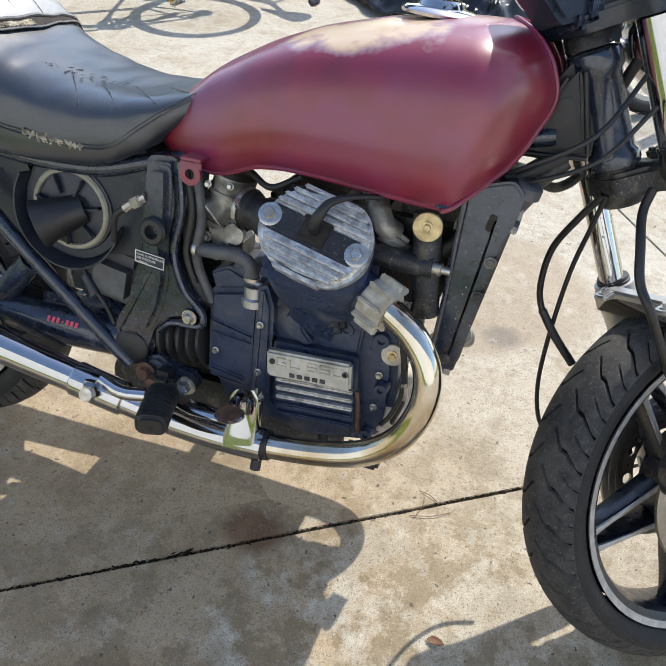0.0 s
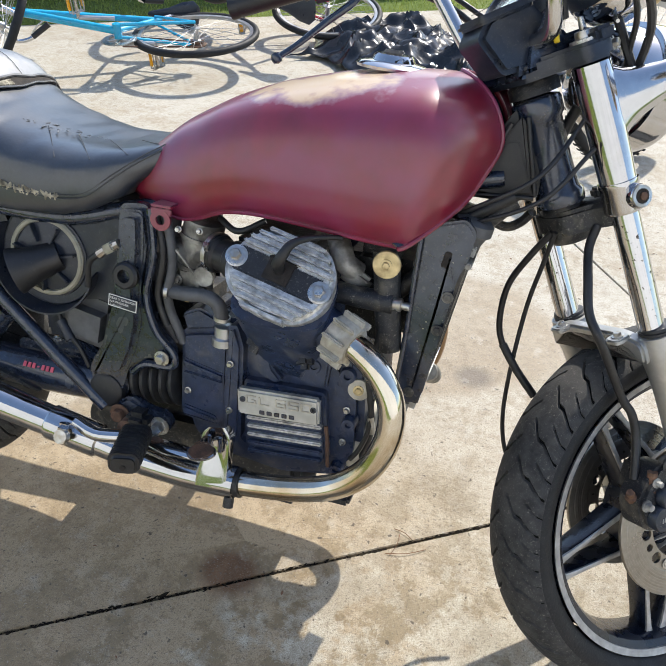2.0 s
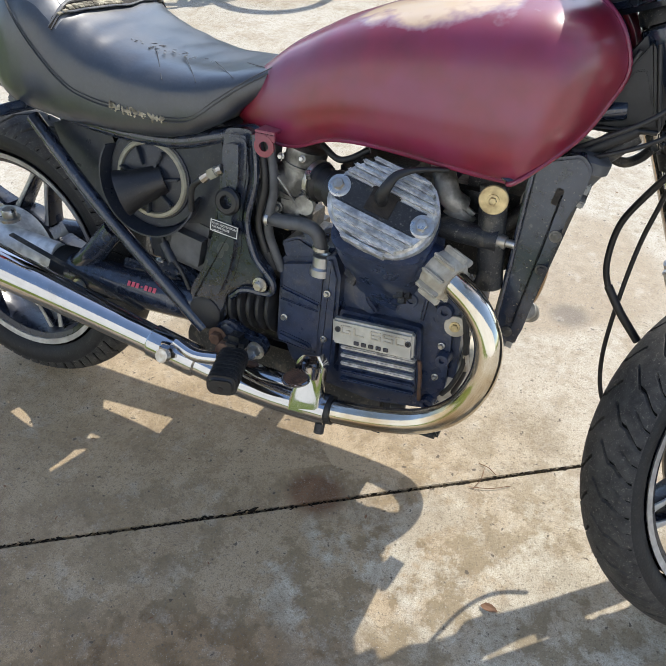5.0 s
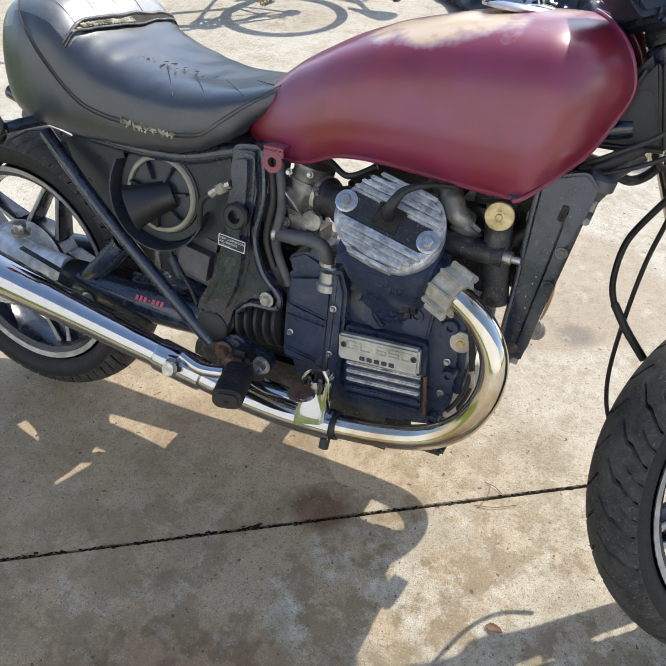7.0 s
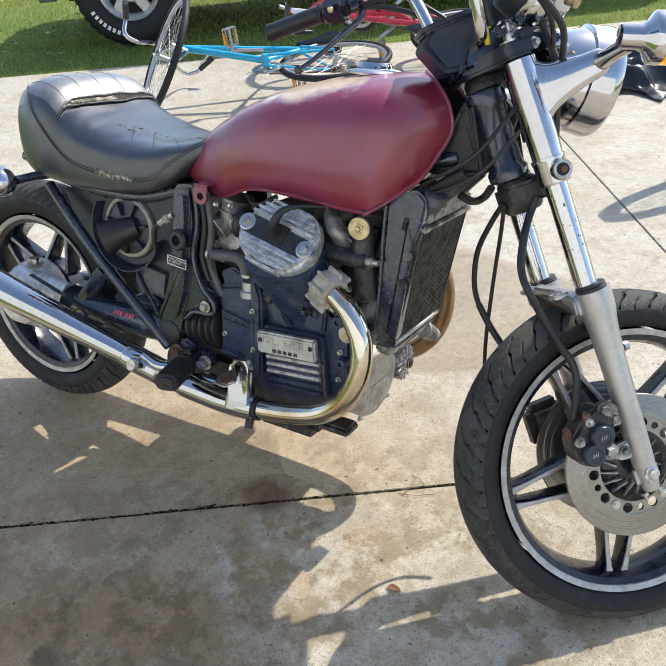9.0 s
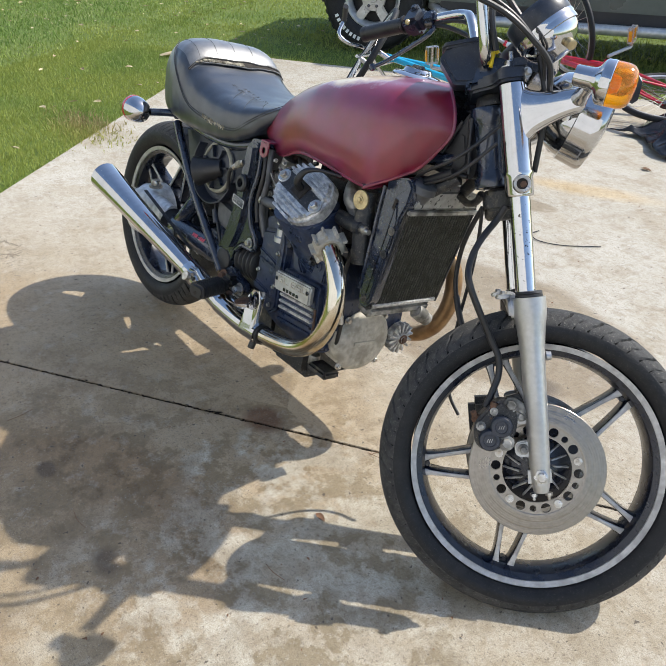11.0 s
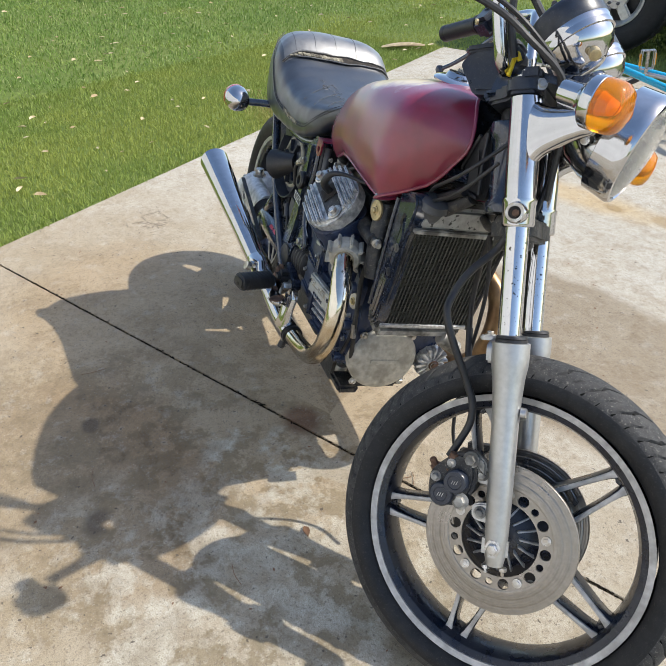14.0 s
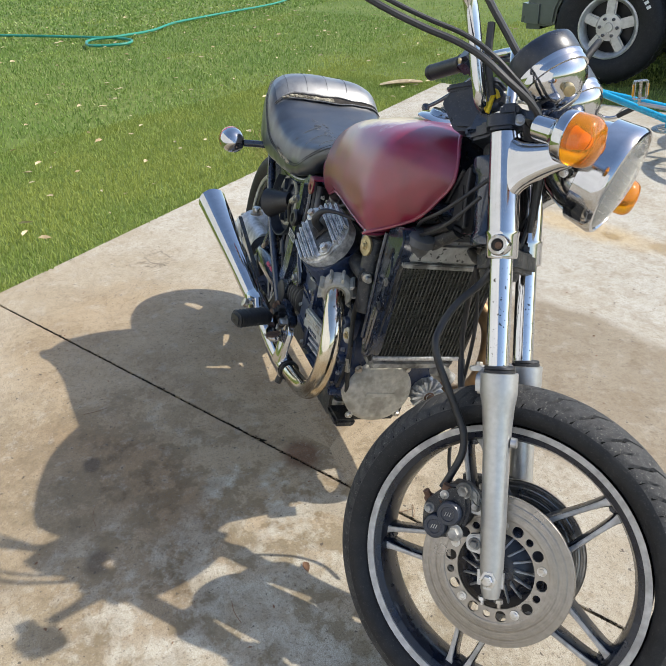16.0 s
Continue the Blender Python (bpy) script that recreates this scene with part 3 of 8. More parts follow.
def annulus_with_holes(r0, r1, y0, y1, holes, hole_r, r_hole):
    bm = bmesh.new()
    n = 16
    for h in range(holes):
        a0, a1 = 2 * math.pi * h / holes, 2 * math.pi * (h + 1) / holes
        am = (a0 + a1) / 2
        rr = hole_r * (0.25, 1.0, 0.68, 1.0)[h % 4]
        edge = []
        for k in range(4):
            for s in range(n // 4):
                t = s / (n // 4)
                a, r = ((a0 + (a1 - a0) * t, r0), (a1, r0 + (r1 - r0) * t), (a1 + (a0 - a1) * t, r1), (a0, r1 + (r0 - r1) * t))[k]
                edge.append((r * math.cos(a), r * math.sin(a)))
        c = Vector((r_hole * math.cos(am), r_hole * math.sin(am)))
        ring = []
        for x, z in edge:
            d = (Vector((x, z)) - c).normalized() * rr
            ring.append((c.x + d.x, c.y + d.y))
        rows = [[(x, y, z) for x, z in pts] for pts, y in ((edge, y0), (ring, y0), (ring, y1), (edge, y1))]
        grid(rows, caps=False, bm=bm)
    bmesh.ops.remove_doubles(bm, verts=bm.verts[:], dist=1e-5)
    return bm


def make_wheel(name, m, R, rim, width, lip, spoke0, discs, label):
    """Cast wheel turned round y: rim with lip, five twin-arm spokes, tyre, hub and discs."""
    half = width * 0.36
    outer = [(rim - 0.020, -half * 0.5), (rim - 0.014, -half * 0.88), (rim - 0.004, -half), (rim + lip, -half - 0.003), (rim + lip, -half + 0.006),
             (rim - 0.006, -half + 0.012), (rim - 0.010, 0), (rim - 0.006, half - 0.012), (rim + lip, half - 0.006), (rim + lip, half + 0.003),
             (rim - 0.004, half), (rim - 0.014, half * 0.88), (rim - 0.020, half * 0.5), (rim - 0.021, 0)]
    wheel = part(name, lathe([(r, -y) for r, y in outer], 96, TURN_Y, closed=True), RIMBLACK, bike, label, m)
    for s in (-1, 1):
        bm = lathe([(rim - 0.003, 0.0008), (rim + lip + 0.001, 0.004), (rim + lip + 0.002, 0.008), (rim - 0.003, 0.005)], 96,
                   Matrix.Translation((0, s * (half - 0.001), 0)) @ (TURN_Y if s < 0 else TURN_Y.inverted()), closed=True)
        part("rim_lip", bm, FINGREY, wheel, "pale machined rim lip")
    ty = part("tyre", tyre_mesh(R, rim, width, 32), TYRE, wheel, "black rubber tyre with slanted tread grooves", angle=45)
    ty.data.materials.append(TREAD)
    ty.data.materials.append(GROOVESHADE)
    rh = 0.082 if rim > 0.21 else 0.095
    for k in range(5):
        a = spoke0 + 2 * math.pi * k / 5
        for s in (-1, 1):
            sp = part("spoke", spoke_blade(a + s * 0.062, a + s * 0.42, rim - 0.012, rh, -0.019, 0.019, 0.0052), RIMBLACK, wheel)
            part("spoke_edge", spoke_blade(a + s * 0.062, a + s * 0.42, rim - 0.010, rh, -0.0225, -0.0175, 0.0036), FINGREY, sp, "bare metal spoke edge")
        web = [(math.cos(b) * r, math.sin(b) * r) for r, b in ((rim - 0.010, a - 0.055), (rim - 0.010, a + 0.055), (rim - 0.024, a + 0.065), (rim - 0.030, a), (rim - 0.024, a - 0.065))]
        part("spoke_web", prism(web, 0.022, Matrix.Translation((0, 0.011, 0)) @ SIDE, 0.003), RIMBLACK, wheel)
    hub = lathe([(0, -0.055), (0.02, -0.055), (0.022, -0.045), (0.05, -0.04), (0.068, -0.03), (0.09, -0.022), (0.092, 0.022), (0.068, 0.03), (0.05, 0.045), (0.02, 0.055), (0, 0.055)], 40, TURN_Y)
    h = part("hub", hub, RIMBLACK, wheel)
    for k in range(16):
        a = 2 * math.pi * k / 16
        b = box((0.036, 0.012, 0.0032), Matrix.Rotation(-a, 4, "Y") @ Matrix.Translation((0.046, -0.047, 0)) @ Matrix.Rotation(radians(14), 4, "Y") @ Matrix.Rotation(radians(28), 4, "Z"), 0.001)
        part("hub_rib", b, FINGREY, h)
    for y in discs:
        s = -1 if y < 0 else 1
        d = annulus_with_holes(0.066, 0.090, y - 0.0025, y + 0.0025, 20, 0.0095, 0.0785)
        grid([[(r * math.cos(a), yy, r * math.sin(a)) for a in (2 * math.pi * j / 96 for j in range(96))] for r, yy in
              [(0.0895, y - 0.003), (0.0905, y - 0.0035)] + [(0.092 + 0.0046 * k + e, y - q) for k in range(8) for e, q in ((0, 0.0036), (0.0022 + 0.0006 * (k % 3), 0.0036), (0.0038, 0.0033), (0.0043, 0.0033))] + [
               (0.1295, y - 0.0035), (0.1305, y - 0.0025), (0.1305, y + 0.0025), (0.1295, y + 0.0035), (0.092, y + 0.0035), (0.0895, y + 0.003), (0.0895, y - 0.003)]], caps=False, bm=d)
        dk = part("brake_disc", d, DISC, wheel, "worn steel brake disc with drilled carrier")
        for k in range(5):
            a = 2 * math.pi * (k * 4 + 0.5) / 20
            bolt((0.0785 * math.cos(a), y + 0.003 * s, 0.0785 * math.sin(a)), (0, s, 0), 0.0052, 0.0035, wheel, STEEL, name="disc_bolt")
    return wheel


front = make_wheel("front_wheel", FORK @ Matrix.Translation((0.029, 0, 0.001)), 0.311, 0.236, 0.116, 0.006, radians(34), (-0.060, 0.060),
                   "front cast wheel turned aside, dark spokes and bright lip")
rear = make_wheel("rear_wheel", Matrix.Translation((-0.737, 0.0, 0.316)), 0.297, 0.209, 0.124, 0.006, radians(70), (),
                  "rear cast wheel with dark spokes and bright lip")


# fork, lamp, bars
def fork_part(name, bm, mat, label="", parent=None, angle=40):
    return part(name, bm, mat, parent or bike, label, FORK if parent is None else None, angle)


def make_fork():
    for s in (-1, 1):
        fx, y = 0.031, s * 0.093
        leg = lathe([(0, -0.035), (0.014, -0.034), (0.017, -0.02), (0.0195, 0.02), (0.021, 0.1), (0.022, 0.2), (0.0235, 0.245), (0.0265, 0.28), (0.030, 0.302), (0.0305, 0.31), (0.0305, 0.328),
                     (0.0305, 0.331), (0.0305, 0.337), (0.0235, 0.338), (0.0225, 0.341), (0, 0.341)], 32, Matrix.Translation((fx, y, 0)))
        low = fork_part("fork_leg", leg, FORKALU, "bare aluminium lower fork leg")
        part("dust_seal", lathe([(0.021, 0.336), (0.0255, 0.338), (0.0255, 0.342), (0.024, 0.343), (0.025, 0.3445), (0.024, 0.348), (0.02, 0.349)], 28, Matrix.Translation((fx, y, 0))), RUBBER, low)
        foot = box((0.044, 0.036, 0.056), Matrix.Translation((fx - 0.001, y, -0.004)), 0.015, seg=3)
        part("axle_clamp", foot, FORKALU, low)
        part("axle_nut", lathe([(0, 0), (0.0145, 0), (0.0145, 0.002), (0.0095, 0.003), (0.0095, 0.009), (0.008, 0.0105), (0, 0.0105)], 6, axis_matrix((fx, y + s * 0.018, 0), (0, s, 0))), STEEL, low)
        for z in (-0.036,):
            for dx in (-0.014, 0.014):
                part("clamp_nut", lathe([(0, 0), (0.007, 0), (0.007, 0.006), (0.003, 0.007), (0.003, 0.014), (0, 0.014)], 6, axis_matrix((fx + dx, y, z), (0, 0, -1))), STEEL, low)
        for z in (0.115, 0.051):
            lug = prism(rounded([(-0.044, -0.014), (-0.008, -0.018), (-0.008, 0.018), (-0.044, 0.014)], 0.012), 0.014, Matrix.Translation((fx, y + 0.008, z)) @ SIDE, 0.003)
            part("caliper_lug", lug, FORKALU, low)
            bolt((fx - 0.029, y - 0.007, z), (0, -1, 0), 0.0068, 0.008, low, DIRTYCAST)
        part("reflector_boss", lathe([(0, 0), (0.009, 0), (0.008, 0.009), (0, 0.009)], 14, axis_matrix((fx + 0.024, y, 0.225), (1, 0, 0))), ALU, low)
        fx, y = 0.026, s * 0.09
        fork_part("fork_tube", lathe([(0.019, 0.33), (0.019, 0.56)], 28, Matrix.Translation((fx, y, 0))), PITCHROME, "pitted chrome fork tube")
        sleeve = fork_part("fork_sleeve", lathe([(0.019, 0.566), (0.0248, 0.567), (0.0256, 0.60), (0.0258, 0.725), (0.022, 0.728), (0, 0.728)], 36, Matrix.Translation((fx, y, 0))), CHROME, "bright chrome upper fork cover")
        # tapered chrome ear that carries lamp and signal
        rows = []
        e0, e1 = Vector((0.03, s * 0.093, 0.672)), Vector((0.142, s * 0.134, 0.672))
        d = (e1 - e0).normalized()
        n = Vector((-d.y, d.x, 0))
        for t in np.linspace(0, 1, 14):
            h = 0.021 + 0.030 * (1 - t) ** 2 + 0.012 * max(0, 1 - t * 4)
            w = 0.0135 + 0.005 * (1 - t)
            c = e0.lerp(e1, t) + Vector((0, 0, 0.010 * (t - 0.35)))
            if t > 0.97:
                h, w = h * 0.7, w * 0.7
            rows.append([c + n * w * math.copysign(abs(math.cos(a)) ** 0.7, math.cos(a)) + Vector((0, 0, 1)) * h * math.copysign(abs(math.sin(a)) ** 0.7, math.sin(a)) for a in (2 * math.pi * j / 28 for j in range(28))])
        ear = part("lamp_ear", grid(rows), CHROME, sleeve, "tapered chrome lamp bracket")
        part("signal_stalk", tube([(0.132, s * 0.13, 0.678), (0.134, s * 0.17, 0.681), (0.134, s * 0.215, 0.683)], [0.016, 0.0125, 0.012], 16, 5), CHROME, ear)
        # pinch clamp of the lower yoke
        cl = lathe([(0.0195, 0.522), (0.0245, 0.523), (0.0262, 0.527), (0.0262, 0.558), (0.0275, 0.561), (0.0275, 0.567), (0.02, 0.568)], 30, Matrix.Translation((fx, y, 0)))
        lug = Vector((-0.1, s * 0.995, 0))
        spot = Vector((fx + 0.003, y + s * 0.024, 0.543))
        lathe([(0, -0.022), (0.012, -0.022), (0.0155, -0.018), (0.017, -0.006), (0.017, 0.008), (0.0155, 0.0105), (0, 0.0105)], 24, axis_matrix(spot, lug), bm=cl)
        box((0.03, 0.024, 0.03), axis_matrix((fx + 0.002, y + s * 0.012, 0.541), lug, 0), 0.008, cl, seg=3)
        clamp = fork_part("fork_clamp", cl, CHROME, "scuffed chrome fork clamp")
        part("clamp_socket", lathe([(0.0158, 0.0), (0.015, 0.0022), (0.0105, 0.0022), (0.0095, -0.001), (0.0095, 0.0002)], 24, axis_matrix(spot + lug * 0.0102, lug)), STEEL, clamp)
        # flat dark disc stands for the shade in the socket
        part("clamp_hole", lathe([(0.0098, 0.0), (0.0098, 0.0012), (0, 0.0012)], 20, axis_matrix(spot + lug * 0.0102, lug)), SPLITDARK, clamp)
        part("clamp_screw", lathe([(0, 0), (0.0058, 0), (0.0058, 0.0032), (0, 0.0035)], 8, axis_matrix(spot + lug * 0.0108 + Vector((0.002, 0, -0.001)), lug)), RUSTY, clamp)
        # turn signal
        ax = Vector((1, s * 0.2, -0.43)).normalized()
        base = Vector((0.142, s * 0.247, 0.681))
        m = axis_matrix(base, ax)
        sig = fork_part("turn_signal", lathe([(0, -0.040), (0.0155, -0.039), (0.017, -0.036), (0.0175, -0.012), (0.022, -0.004), (0.033, 0.002), (0.0358, 0.006), (0.0362, 0.018), (0.0345, 0.020)], 36, m), CHROME, "round chrome turn signal with amber lens")
        part("lens", lathe([(0.035, 0.017), (0.0356, 0.022), (0.0354, 0.038), (0.0335, 0.046), (0.028, 0.053), (0.016, 0.057), (0, 0.058)], 36, m), AMBER, sig, "ribbed amber lens")
        for k in range(9):
            h = -0.026 + k * 0.0065
            w = math.sqrt(max(0.0, 0.031 ** 2 - h * h))
            part("lens_rib", tube([m @ Vector((h, -w, 0.0475)), m @ Vector((h, -w * 0.5, 0.0545 - 3 * h * h)), m @ Vector((h, 0, 0.0572 - 4 * h * h)), m @ Vector((h, w * 0.5, 0.0545 - 3 * h * h)), m @ Vector((h, w, 0.0475))], 0.0008, 5), AMBER, sig)
        part("reflector_bowl", lathe([(0.034, 0.018), (0.026, 0.009), (0.011, 0.002), (0, 0.001)], 28, m), CHROME, sig)
        part("bulb", lathe([(0, 0.002), (0.008, 0.003), (0.008, 0.012), (0.011, 0.022), (0.008, 0.032), (0, 0.034)], 16, m), AMBERBULB, sig, "amber bulb behind the lens")
    # yokes and steering stem
    yoke = prism(rounded([(-0.035, -0.03), (0.0, -0.055), (0.012, -0.08), (0.045, -0.08), (0.05, -0.05), (0.045, 0.0), (0.05, 0.05), (0.045, 0.08), (0.012, 0.08), (0.0, 0.055), (-0.035, 0.03)], 0.012), 0.036,
                 Matrix.Translation((0, 0, 0.505)), 0.006)
    yoke_part = fork_part("lower_yoke", yoke, GRIME, "oily black lower fork yoke")
    top = prism(rounded([(-0.05, -0.05), (-0.01, -0.075), (0.0, -0.118), (0.044, -0.12), (0.052, -0.09), (0.045, -0.05), (0.045, 0.05), (0.052, 0.09), (0.044, 0.12), (0.0, 0.118), (-0.01, 0.075), (-0.05, 0.05)], 0.012), 0.026,
                Matrix.Translation((0, 0, 0.728)), 0.005)
    up = fork_part("upper_yoke", top, PLASTIC, "black upper fork yoke")
    for s in (-1, 1):
        part("fork_cap", lathe([(0.021, 0.75), (0.021, 0.758), (0.013, 0.759), (0.012, 0.768), (0.005, 0.769), (0.004, 0.785), (0, 0.786)], 12, Matrix.Translation((0.026, s * 0.09, 0))), STEEL, up, "zinc air valve cap")
        bolt((0.05, s * 0.108, 0.741), (0.5, s, 0), 0.006, 0.009, up)
        part("pinch_block", box((0.03, 0.04, 0.02), Matrix.Translation((0.036, s * 0.1, 0.757)), 0.005), PLASTIC, up)
    fork_part("steering_stem", lathe([(0.02, 0.488), (0.029, 0.49), (0.034, 0.496), (0.034, 0.541), (0.031, 0.547), (0.02, 0.549), (0.02, 0.705), (0.036, 0.707), (0.036, 0.722), (0.03, 0.73)], 28), GRIME)
    for s in (-1, 1):
        part("yoke_arm", tube([(0.012, s * 0.03, 0.527), (0.018, s * 0.05, 0.53), (0.024, s * 0.074, 0.534)], [0.019, 0.0165, 0.0155], 16, 4), GRIME, yoke_part)
        part("steering_stop", box((0.014, 0.02, 0.016), Matrix.Translation((0.035, s * 0.034, 0.549)) @ Matrix.Rotation(radians(s * 20), 4, "Z"), 0.004), GRIME, yoke_part)
    # brace over the wheel
    arch = [(-0.10, 0.298), (-0.085, 0.306), (-0.07, 0.322), (-0.045, 0.330), (0.045, 0.330), (0.07, 0.322), (0.085, 0.306), (0.10, 0.298), (0.10, 0.334), (0.06, 0.345), (-0.06, 0.345), (-0.10, 0.334)]
    brace = fork_part("fork_brace", prism(rounded(arch, 0.012), 0.022, Matrix(((0, 0, 1, -0.008), (1, 0, 0, 0), (0, 1, 0, 0), (0, 0, 0, 1))), 0.004), FORKALU, "cast aluminium fork brace over the tyre")
    for s in (-1, 1):
        part("brace_tab", prism(rounded([(-0.016, -0.014), (0.016, -0.014), (0.016, 0.014), (-0.016, 0.014)], 0.01), 0.008, Matrix.Translation((-0.012, s * 0.062, 0.336)), 0.002), FORKALU, brace)
        bolt((-0.012, s * 0.062, 0.344), (0, 0, 1), 0.006, 0.007, brace)
    # caliper
    cal = prism(rounded([(-0.088, 0.078), (-0.070, 0.062), (-0.036, 0.066), (-0.012, 0.088), (-0.004, 0.118), (-0.010, 0.150), (-0.034, 0.160), (-0.062, 0.142), (-0.086, 0.118)], 0.012), 0.05, Matrix.Translation((0, -0.062, 0)) @ SIDE, 0.006)
    box((0.05, 0.03, 0.055), Matrix.Translation((-0.03, -0.05, 0.12)) @ Matrix.Rotation(radians(35), 4, "Y"), 0.008, cal)
    c = fork_part("brake_caliper", cal, GRIME, "dirty black twin-piston brake caliper")
    c.matrix_basis = FORK @ Matrix.Translation((0, 0, -0.009))
    for x, z in ((-0.037, 0.1095), (-0.060, 0.086)):
        part("piston_housing", lathe([(0, 0), (0.0205, 0), (0.0205, 0.012), (0.018, 0.0155), (0.012, 0.016), (0.011, 0.0145), (0, 0.0145)], 26, axis_matrix((x, -0.111, z), (0, -1, 0))), PLASTIC, c)
        for k in range(3):
            part("cast_mark", box((0.0012, 0.001, 0.007), Matrix.Translation((x - 0.004 + 0.004 * k, -0.1262, z)) @ Matrix.Rotation(radians(25), 4, "Y"), 0), BARE, c)
    part("caliper_arm", prism(rounded([(-0.024, 0.135), (-0.006, 0.135), (0.008, 0.12), (0.010, 0.146), (-0.008, 0.162), (-0.024, 0.160)], 0.007), 0.014, Matrix.Translation((0, -0.094, 0)) @ SIDE, 0.003), DIRTYCAST, c)
    for p, r0 in (((-0.016, -0.110, 0.1487), 0.009), ((-0.029, -0.112, 0.077), 0.0095), ((-0.074, -0.111, 0.112), 0.006), ((-0.048, -0.112, 0.138), 0.005)):
        bolt(p, (0, -1, 0), r0, 0.011, c, DIRTYCAST)
    part("bleed_screw", lathe([(0, 0), (0.0095, 0), (0.0095, 0.008), (0.006, 0.009), (0.006, 0.02), (0, 0.021)], 6, axis_matrix((-0.080, -0.09, 0.120), (-0.3, -0.4, 0.85))), RUSTY, c)
    part("banjo_fitting", lathe([(0, -0.004), (0.009, -0.004), (0.009, 0.006), (0.006, 0.008), (0.006, 0.024), (0.0075, 0.025), (0.0075, 0.034), (0, 0.034)], 14, axis_matrix((-0.056, -0.103, 0.122), (0.32, -0.1, 0.94))), RUSTY, c, "rust-orange brake line fitting")
    cl = box((0.08, 0.05, 0.09), Matrix.Translation((-0.05, 0.085, 0.08)), 0.015)
    fork_part("brake_caliper", cl, GRIME, "dirty black brake caliper")
    # headlamp
    aim = Vector((0.871, 0, -0.491))
    hm = axis_matrix((0.178, 0, 0.66), aim)
    shell = lathe([(0, -0.115), (0.02, -0.113), (0.045, -0.102), (0.066, -0.08), (0.08, -0.045), (0.086, -0.01), (0.0875, 0.0)], 48, hm)
    lamp_ob = fork_part("headlamp", shell, CHROME, "round chrome headlamp with clear glass")
    part("lamp_rim", lathe([(0.0862, -0.034), (0.0885, -0.033), (0.0895, -0.02), (0.0915, 0.0), (0.0925, 0.010), (0.0895, 0.017), (0.084, 0.018), (0.0825, 0.014)], 56, hm), CHROME, lamp_ob, "deep chrome lamp rim")
    part("lamp_glass", lathe([(0.0835, 0.015), (0.07, 0.021), (0.045, 0.027), (0, 0.03)], 48, hm), GLASS, lamp_ob, "fluted clear lamp glass")
    part("lamp_reflector", lathe([(0.083, 0.012), (0.07, -0.02), (0.045, -0.05), (0.015, -0.064), (0, -0.065)], 48, hm), CHROME, lamp_ob)
    bolt(hm @ (hm.to_3x3().inverted() @ (Vector((-0.25, -0.93, -0.26)).normalized() * 0.086 - aim * 0.045)), Vector((-0.25, -0.93, -0.26)), 0.005, 0.004, lamp_ob)
    for k in range(13):
        h = -0.066 + 0.011 * k
        w = math.sqrt(0.076 ** 2 - h * h)
        part("glass_flute", tube([hm @ Vector((-w, h, 0.0185)), hm @ Vector((0, h, 0.031 - 1.9 * h * h)), hm @ Vector((w, h, 0.0185))], 0.0012, 4), GLASS, lamp_ob)
    # instruments
    for s in (-1, 1):
        axis = Vector((-0.5, 0, 0.866))
        gm = axis_matrix((0.096, s * 0.083, 0.806), axis)
        g = fork_part("instrument", lathe([(0, -0.045), (0.02, -0.044), (0.026, -0.04), (0.032, -0.033), (0.045, -0.024), (0.052, -0.012), (0.055, 0.0), (0.055, 0.012)], 40, gm), CHROME, "round instrument in a chrome cup with black hood")
        part("hood", lathe([(0.0565, 0.016), (0.0575, 0.018), (0.0575, 0.044), (0.056, 0.05), (0.052, 0.053), (0.048, 0.052), (0.047, 0.042)], 40, gm), PLASTIC, g)
        part("chrome_band", lathe([(0.0545, -0.004), (0.0575, -0.003), (0.0582, 0.002), (0.0575, 0.006), (0.0575, 0.008), (0.0585, 0.011), (0.0575, 0.0165), (0.0545, 0.017)], 40, gm), CHROME, g)
        part("dial", lathe([(0.047, 0.04), (0, 0.04)], 40, gm), SPLITDARK, g)
        part("dial_glass", lathe([(0.047, 0.046), (0, 0.048)], 40, gm), GLASS, g)
        part("lamp_plug", lathe([(0.009, 0), (0.009, 0.012), (0.005, 0.014), (0, 0.014)], 16, axis_matrix(gm @ (gm.to_3x3().inverted() @ (Vector((0.4, s * 0.85, 0)).normalized() * 0.034 - axis * 0.028)), Vector((0.3, s * 0.7, -0.65)))), GOLD, g)
    fork_part("instrument_bracket", box((0.09, 0.2, 0.012), Matrix.Translation((0.06, 0, 0.752)) @ Matrix.Rotation(radians(20), 4, "Y"), 0.004), BLACK)
    # fuse box over the bar clamp
    fb = prism(rounded([(-0.108, 0.800), (-0.086, 0.822), (-0.016, 0.826), (0.002, 0.806), (-0.004, 0.792), (-0.024, 0.782), (-0.030, 0.765), (-0.045, 0.745), (-0.084, 0.748), (-0.096, 0.775)], 0.008), 0.06,
               Matrix.Translation((0.006, 0.008, 0)) @ SIDE, 0.007)
    fz = fork_part("fuse_box", fb, PLASTIC, "black plastic fuse box over the bar clamp")
    part("box_lid", prism(rounded([(-0.094, -0.055), (0.0, -0.055), (0.0, 0.01), (-0.094, 0.01)], 0.014), 0.012, Matrix.Translation((0, 0, 0.82)) @ Matrix.Rotation(radians(-3), 4, "Y"), 0.004), PLASTIC, fz)
    part("box_neck", prism(rounded([(-0.06, 0.735), (0.03, 0.735), (0.035, 0.775), (0.005, 0.79), (-0.04, 0.78)], 0.01), 0.12, Matrix.Translation((0, 0.06, 0)) @ SIDE, 0.01), BLACK, fz)
